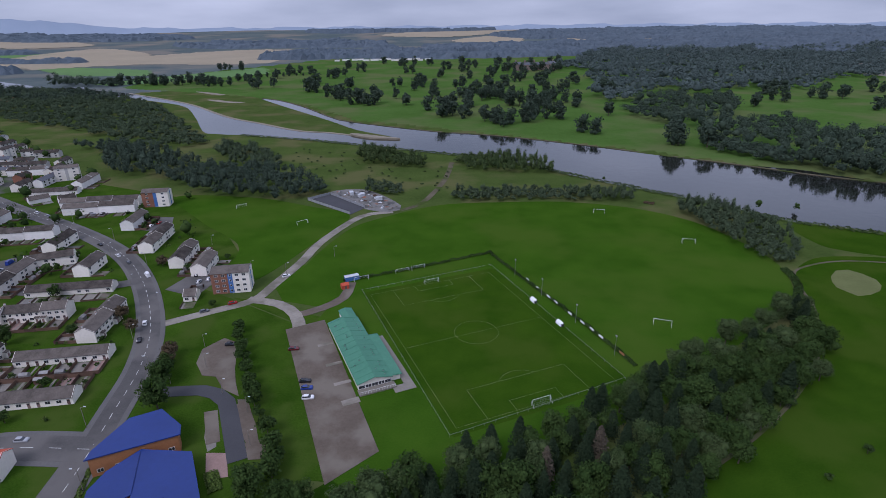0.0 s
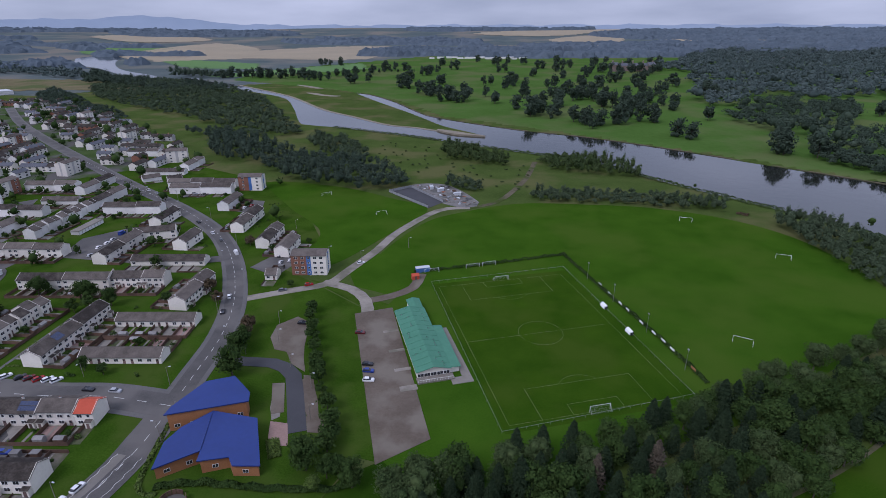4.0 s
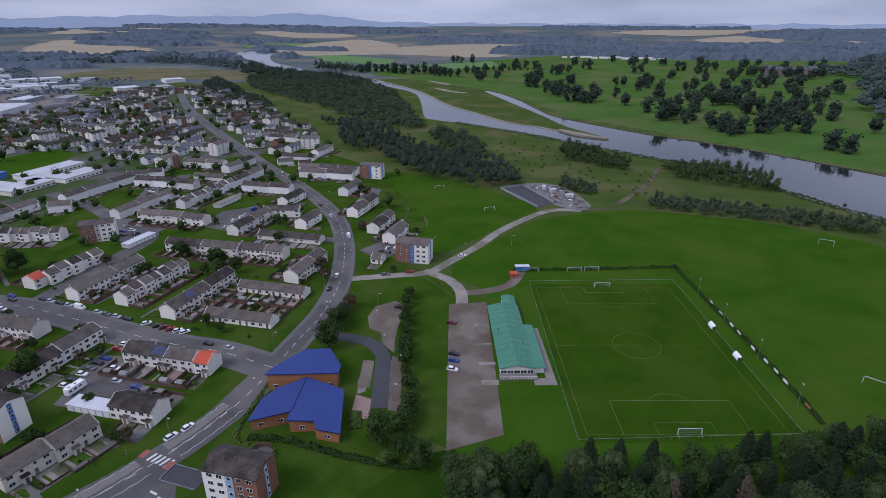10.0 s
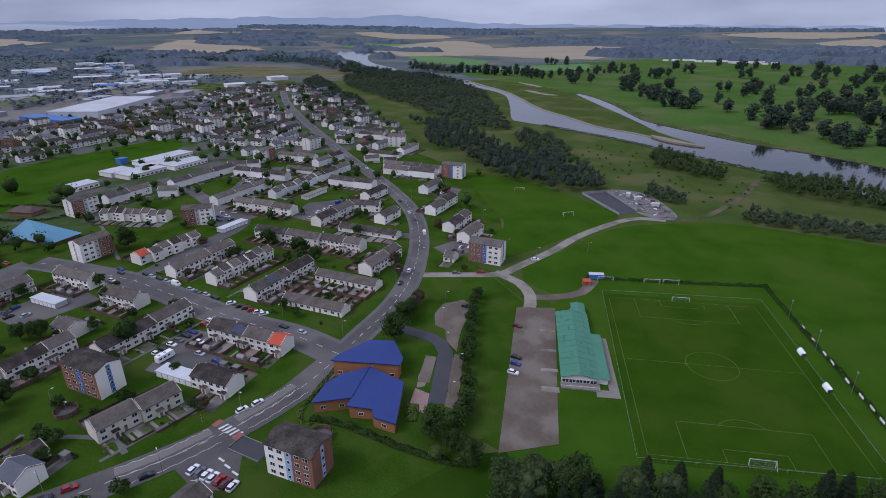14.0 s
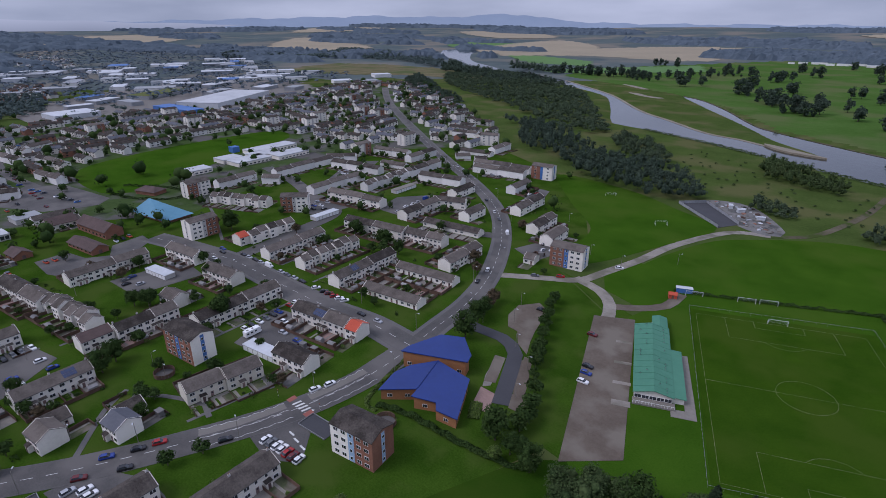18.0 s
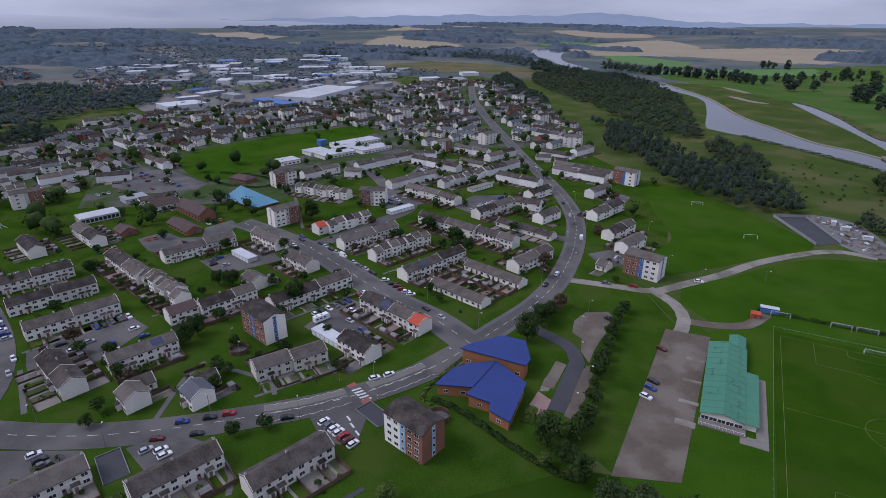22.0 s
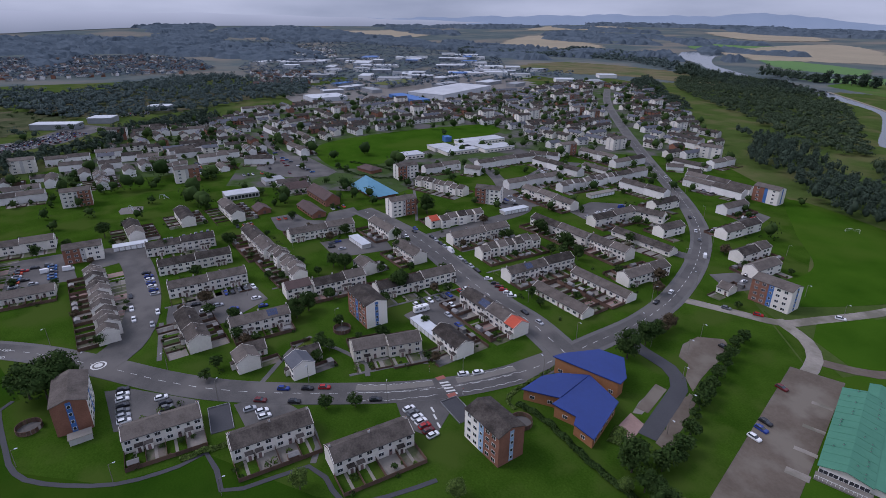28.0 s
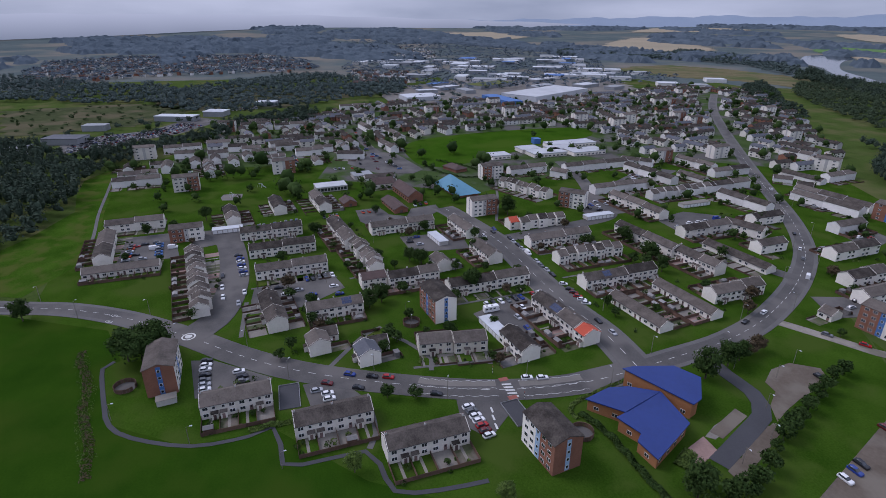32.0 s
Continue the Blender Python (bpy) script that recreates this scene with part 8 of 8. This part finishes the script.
for g in ((-126.6, -5.9, 94, 21.8, -1, 8), (-109.3, 23.4, 94, 23.9, -1, 8), (-92.2, 48.8, 94, 25.2, -1, 8), (-148.2, 121.0, 9, 36, -1, 9), (-174.6, 165.5, 94, 40.3, -1, 8), (-143.2, 156.2, 9, 31.7, 1, 9), (-147.3, 183, 9, 33.6, -1, 9),
          (-213, 208.2, 9, 44.1, -1, 9), (-179.4, 215.8, 9, 26.3, -1, 9), (-146.8, 208.3, 94, 28.2, 1, 9), (-217.8, 250.6, 94, 34.6, -1, 7), (-271.2, 79.9, 94, 38.6, 1, 9), (-227.8, 160.7, 94, 38.7, -1, 8)):
    gardens(*g)
for g in ((-203.5, 165.7, 94, 38.6, -1, 8), (-186, 103, 94, 39.5, 1, 8), (-201.8, 63.9, 94, 37.7, -1, 8), (-254.6, 10.8, 94, 35.1, 1, 8), (-180, 30.9, 94, 23.5, -1, 7), (-269, 44.3, 9, 39.7, -1, 8), (-232.1, 52, 9, 39.3, -1, 7), (-220, 114.4, 9, 22.2, -1, 8),
          (-259, 114, 9, 24.9, -1, 8), (-169, 304.6, 94, 32.5, 1, 7), (-142, 279.6, 94, 25.5, -1, 7), (-198.5, 336.7, 94, 22.8, -1, 7), (-267.4, 238.7, 9, 48, -1, 8)):
    gardens(*g)
for g in ((-226.4, -29.5, 9, 71.6, 1, 9), (-226.4, -29.5, 9, 71.6, -1, 7), (-279.5, -80.7, 9, 41.4, 1, 8), (-279.5, -80.7, 9, 41.4, -1, 8), (-249.7, -66.2, 94, 35.2, -1, 6), (-249.7, -66.2, 94, 35.2, 1, 6)):
    gardens(*g, fence=g[4] < 0, sheds=g[4] < 0)

for g in ((-203.5, 165.7, 94, 38.6, 1, 7), (-174.6, 165.5, 94, 40.3, 1, 7), (-227.8, 160.7, 94, 38.7, 1, 7), (-226.5, 14.7, 94, 34.2, -1, 7), (-186, 103, 94, 39.5, -1, 7), (-201.8, 63.9, 94, 37.7, 1, 7)):
    front_gardens(*g)
front_gardens(-140.5, 71.1, 84, 25.6, -1, 6)

for o in list(scene.objects):
    if o.name.startswith("terrace") and o.type == "EMPTY" and 150 < math.hypot(*o.matrix_basis.translation.xy) < 330:
        for k in range(2):
            q = o.matrix_basis @ Vector((grng.uniform(-17, 17), grng.choice((-1, 1)) * grng.uniform(7, 12), 0))
            at = (np.array(q.x), np.array(q.y))
            if grng.random() < 0.55 and min(distance(*at, ROAD), distance(*at, SIDE), distance(*at, CUL), distance(*at, MID_LANE)) > 9.5:
                tree(grng.choice(("street", "street", "copper", "street")), q.x, q.y, grng.uniform(0.45, 0.9))

# ---- plots, fences and sheds of the farther rows ----
GIVEN = {(-126.6, -5.9), (-109.3, 23.4), (-92.2, 48.8), (-148.2, 121.0), (-174.6, 165.5), (-143.2, 156.2), (-147.3, 183.0), (-213.0, 208.2), (-179.4, 215.8), (-146.8, 208.3), (-217.8, 250.6), (-271.2, 79.9), (-227.8, 160.7),
         (-203.5, 165.7), (-186.0, 103.0), (-254.6, 10.8), (-180.0, 30.9), (-269.0, 44.3), (-232.1, 52.0), (-220.1, 114.4), (-259.1, 114.2), (-169.0, 304.6), (-142.1, 279.6), (-198.5, 336.7), (-267.4, 238.7), (-226.4, -29.5), (-279.5, -80.7), (-249.7, -66.2), (-201.4, 70.2), (-202.6, 51.2)}
STREETS = (ROAD, SIDE, CUL, LANE, NORTH_LANE, MID_LANE)
BLOCKS = [(*q, 4.4) for q in ROWS] + [(o.matrix_basis.translation.x, o.matrix_basis.translation.y, math.degrees(o.matrix_basis.to_euler().z), 18.0, 5.2) for o in scene.objects if o.name.startswith(("block_of_flats", "garage_row", "school", "community_hall", "pavilion", "blue_roofed"))]


def free_at(x, y, own):
    """Whether a plot there would stand clear of streets and other houses."""
    if min(float(distance(np.array(x), np.array(y), line)) for line in STREETS) < 7.5:
        return False
    for i, (bx, by, bt, bl, bd) in enumerate(BLOCKS):
        if i != own:
            c, sn = math.cos(radians(bt)), math.sin(radians(bt))
            dx, dy = x - bx, y - by
            if abs(dx * c + dy * sn) < bl / 2 + 1 and abs(dy * c - dx * sn) < bd + 1:
                return False
    return True


plots, far_fence, far_sheds = Builder(), Builder(), Builder()


def lay(bld, m, x0, x1, y0, y1, z0, z1, mat):
    one = Builder().box(x0, x1, y0, y1, z0, z1, mat)
    k = len(bld.v)
    bld.v += [tuple(m @ Vector(q)) for q in one.v]
    bld.f += [tuple(k + i for i in f) for f in one.f]
    bld.m += [bld.slot(mat)] * len(one.f)


for own, (x, y, turn, length) in enumerate(list(ROWS)):
    far = math.hypot(x, y)
    if (x, y) in GIVEN or not 120 < far < 560:
        continue
    m = pose(x, y, 0, 0, 0, turn)
    n = max(1, round(length / 5.6))
    w = length / n
    for side in (-1, 1):
        deep, high = grng.uniform(6.0, 8.5), 1.4 if side > 0 else 0.8
        for i in range(n):
            x0, x1 = -length / 2 + i * w, -length / 2 + (i + 1) * w
            q = [m @ Vector((a, side * b, 0)) for a, b in ((x0 + 0.3, 4.6 + deep), (x1 - 0.3, 4.6 + deep), ((x0 + x1) / 2, 4.6 + deep * 0.5))]
            if not all(free_at(p.x, p.y, own) for p in q):
                continue
            y0, y1 = sorted((side * 4.4, side * (4.4 + deep)))
            lay(plots, m, x0 + 0.05, x1 - 0.05, y0, y1, -0.1, 0.082 + 0.004 * (i % 3), M[grng.choice(("lawn", "verge", "garden", "garden", "concrete", "rubble", "yard_mix"))])
            if grng.random() < 0.85:
                lay(plots, m, x0 + 0.4, x0 + 1.3, y0 + 0.1, y1 - 0.1, 0.0, 0.134, M["concrete"])
            lay(far_fence, m, x0 - 0.05, x0 + 0.05, y0, y1, 0, high, M["timber"])
            if side > 0 or grng.random() < 0.5:
                lay(far_fence, m, x0 + 0.06, x1 - 0.06, side * (4.4 + deep) - 0.05, side * (4.4 + deep) + 0.05, 0, high, M["timber"])
            if grng.random() < 0.4 and side > 0:
                sx = grng.uniform(x0 + 1.6, x1 - 1.4)
                sy = 4.4 + deep - 1.6
                lay(far_sheds, m, sx - 1.2, sx + 1.2, sy - 0.9, sy + 0.9, 0.05, 2.0, M[grng.choice(("timber", "shed_grey", "shed_grey"))])
                lay(far_sheds, m, sx - 1.35, sx + 1.35, sy - 1.05, sy + 1.05, 2.003, 2.15, M["shed_grey"])
            if grng.random() < 0.3:
                p = q[2]
                tree("street", p.x, p.y, grng.uniform(0.25, 0.5)) if far > 335 else None
tagged(put("garden_plots", plots), "small garden plots of grass, soil and paving behind the houses", "garden", kind="stuff")
tagged(put("garden_fences", far_fence), "many brown timber fences between the farther gardens", "fence", kind="stuff")
tagged(put("garden_huts", far_sheds), "many small sheds in the farther gardens", "shed", kind="stuff")

# ---- shrubs in gardens ----
SHRUB_AT = []
for o in list(scene.objects):
    if o.name.startswith("terrace") and o.type == "EMPTY" and math.hypot(*o.matrix_basis.translation.xy) < 430:
        long = max((c.dimensions.x for c in o.children if c.name.startswith("roof")), default=20) or 20
        for s in (-1, 1):
            for i in range(int(long // 2.6)):
                if grng.random() < 0.5:
                    q = o.matrix_basis @ Vector((grng.uniform(-0.5, 0.5) * long, s * grng.uniform(5.5, 12.5), 0))
                    at = (np.array(q.x), np.array(q.y))
                    if distance(*at, ROAD) > 8 and distance(*at, SIDE) > 8 and distance(*at, CUL) > 9:
                        SHRUB_AT.append((q.x, q.y, grng.uniform(0.4, 1.2)))
sr2 = np.random.default_rng(19)
st = np.array(SHRUB_AT)
sk = np.repeat(np.arange(len(st)), 34)
sd2 = sr2.normal(0, 1, (len(sk), 3))
sd2[:, 2] = np.abs(sd2[:, 2])
sd2 /= np.linalg.norm(sd2, axis=1)[:, None]
spos = np.stack([st[sk, 0], st[sk, 1], st[sk, 2] * 0.3], 1) + sd2 * (st[sk, 2] * sr2.uniform(0.7, 1.1, len(sk)))[:, None] * [1.1, 1.1, 1.2]
tagged(put("garden_shrubs", quads_mesh("garden_shrubs", quads_at(sr2, spos, sd2, np.full(len(sk), 0.3)), [M["leaf"], M["leaf_yellow"], M["leaf_copper"]], (sk * 7 % 11 < 3) * 1 + (sk * 5 % 13 < 1) * 1)), "many small garden shrubs round the houses", "shrubs", kind="stuff")

# ---- the farther town ----
frng = random.Random(31)
TOWN = [(-440, -80), (-560, -70), (-650, 10), (-760, 140), (-790, 280), (-765, 400), (-790, 560), (-860, 740), (-760, 800), (-640, 720), (-500, 625), (-400, 550), (-300, 460), (-330, 420), (-390, 390), (-400, 330), (-460, 350), (-560, 345), (-560, 210), (-520, 140), (-470, 60), (-450, 0)]
homes = [(o.matrix_basis.translation.x, o.matrix_basis.translation.y) for o in scene.objects if o.name.startswith(("terrace", "block_of_flats"))]
X, Y, rr = scatter(TOWN, 16.5, 17)
joined = Builder()
for x, y in zip(X, Y):
    at = (np.array(x), np.array(y))
    if inside(*at, [(-715, 320), (-725, 390), (-800, 520), (-900, 540), (-900, 340), (-810, 310)]) or inside(*at, [(-860, 190), (-780, 190), (-780, 262), (-860, 262)]):
        continue
    if distance(*at, ROAD) < 14 or distance(*at, NORTH_LANE) < 13 or min(math.hypot(x - a, y - b) for a, b in homes) < 15.5:
        continue
    block = (int(x // 70) * 31 + int(y // 80) * 17) % 5
    kind, turn = ("t", 94) if block in (0, 2) else ("t", 9) if block in (1, 4) else ("s", 94)
    turn += frng.uniform(-4, 4)
    if frng.random() < 0.05:
        continue
    if frng.random() < 0.045:
        flats(x, y, 94, frng.choice(("brick", "render")), "render", "render", strip_mat="render_grey", label="distant block of flats in brick and render")
    elif math.hypot(x, y) < 520:
        terrace(x, y, turn, frng.choice((17, 17, 22.5)), kind)
    else:
        w, one = frng.choice((13, 17, 22.5)), Builder()
        wall = M[frng.choice(("render_far", "render_far", "render", "render", "render", "render_grey", "render_far", "brick"))]
        roof = M[frng.choice(("roof_tile", "roof_tile", "roof_tile", "roof_tile", "roof_slate", "roof_slate"))]
        one.gable_body(-w / 2, w / 2, -3.8, 3.8, -0.3, 5.0, 7.0, wall).gable_roof(-w / 2, w / 2, -3.8, 3.8, 5.0, 7.0, roof)
        for k in range(int(w // 5)):
            wx = -w / 2 + (k + 0.5) * w / int(w // 5)
            for s in (-1, 1):
                for wz in (1.0, 3.3):
                    one.box(wx - 0.9, wx + 0.9, s * 3.8 - 0.04, s * 3.8 + 0.04, wz, wz + 1.2, M["glass"])
            one.box(wx - 2.6, wx - 1.9, -0.4, 0.4, 6.6, 7.9, M["brick"]) if k % 2 else None
        mt = pose(x, y, 0, 0, 0, turn)
        for f, k in zip(one.f, one.m):
            joined.face([tuple(mt @ Vector(one.v[i])) for i in f], one.mats[k])
    homes.append((x, y))
tagged(put("distant_terraces", joined), "many pale terraced houses at the far edge of the estate", "houses", kind="stuff")
for x, y in homes:
    for k in range(4):
        q = (x + frng.uniform(-17, 17), y + frng.uniform(-17, 17))
        if math.hypot(*q) > 345 and frng.random() < 0.5 and distance(np.array(q[0]), np.array(q[1]), ROAD) > 8:
            tree("street", *q, frng.uniform(0.4, 1.0) if frng.random() < 0.8 else frng.uniform(1.0, 1.7))


def far_houses(name, poly, spacing, wall, roof, seed, label):
    """Houses too far to pick apart, in one mesh."""
    X, Y, r = scatter(poly, spacing, seed)
    b = Builder()
    for x, y in zip(X, Y):
        if r.uniform() < 0.25:
            continue
        t, w, d = r.choice((0.2, 1.7)) + r.normal(0, 0.15), r.uniform(7, 14), r.uniform(6, 8)
        c, s = math.cos(t), math.sin(t)
        one = Builder().gable_body(-w / 2, w / 2, -d / 2, d / 2, -1, 5, 7.4, M[wall] if r.uniform() < 0.35 else M["render_far"]).gable_roof(-w / 2, w / 2, -d / 2, d / 2, 5, 7.4, M[roof] if r.uniform() < 0.3 else M["roof_tile"])
        for f, k in zip(one.f, one.m):
            b.face([(x + c * one.v[i][0] - s * one.v[i][1], y + s * one.v[i][0] + c * one.v[i][1], one.v[i][2]) for i in f], one.mats[k])
    return tagged(put(name, b), label, "houses", kind="stuff")


far_houses("far_houses", [(-1750, -560), (-1250, -460), (-1180, -380), (-1300, -200), (-1330, 50), (-1450, 120), (-1900, 0), (-1950, -400)], 26, "brick", "roof_rust", 3, "distant red-brick suburb among trees")
far_houses("far_houses", [(-2300, 100), (-1700, 250), (-1650, 500), (-2200, 600)], 40, "render_far", "roof_slate", 4, "distant pale buildings among trees")
far_houses("far_houses", [(-1044, 153), (-1290, 180), (-1240, 300), (-1012, 270)], 17, "brick", "roof_rust", 5, "close-set red-brick houses beyond the works")
dr = np.random.default_rng(6)
dt = np.array(DISTANT)
lump_n = 6
d_off = dr.normal(0, 1, (len(dt), lump_n, 3))
d_off /= np.linalg.norm(d_off, axis=2)[:, :, None]
d_mid = np.stack([dt[:, 0], dt[:, 1], dt[:, 2] * 4.3], 1)
d_c = (d_mid[:, None] + d_off * (dt[:, 2] * 2.3)[:, None, None]).reshape(-1, 3)
d_r = np.repeat(dt[:, 2], lump_n)[:, None] * dr.uniform(1.3, 2.3, (len(d_c), 1)) * [[1, 1, 1.05]]
dk = np.repeat(np.arange(len(d_c)), 9)
dd = dr.normal(0, 1, (len(dk), 3))
dd /= np.linalg.norm(dd, axis=1)[:, None]
d_leaves = quads_at(dr, d_c[dk] + d_r[dk] * dd * dr.uniform(0.85, 1.15, len(dk))[:, None], dd + [0, 0, 0.3], np.full(len(dk), 0.66), 0.4)
tagged(put("distant_trees", foliage_mesh("distant_trees", dr, d_mid, np.repeat(dt[:, 2:3] * 2.7, 3, 1), d_leaves, M["leaf"])), "many dark green trees among the farther houses", "trees", kind="stuff")
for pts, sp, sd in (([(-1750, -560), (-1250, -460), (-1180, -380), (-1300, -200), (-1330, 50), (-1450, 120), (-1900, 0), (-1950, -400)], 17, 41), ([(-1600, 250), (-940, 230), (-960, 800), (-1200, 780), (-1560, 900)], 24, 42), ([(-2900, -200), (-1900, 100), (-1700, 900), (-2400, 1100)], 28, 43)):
    wood("far_trees", pts, sp, 11, 16, 2.2, "far_leaf_hazed", sd, label="scattered distant trees between buildings")
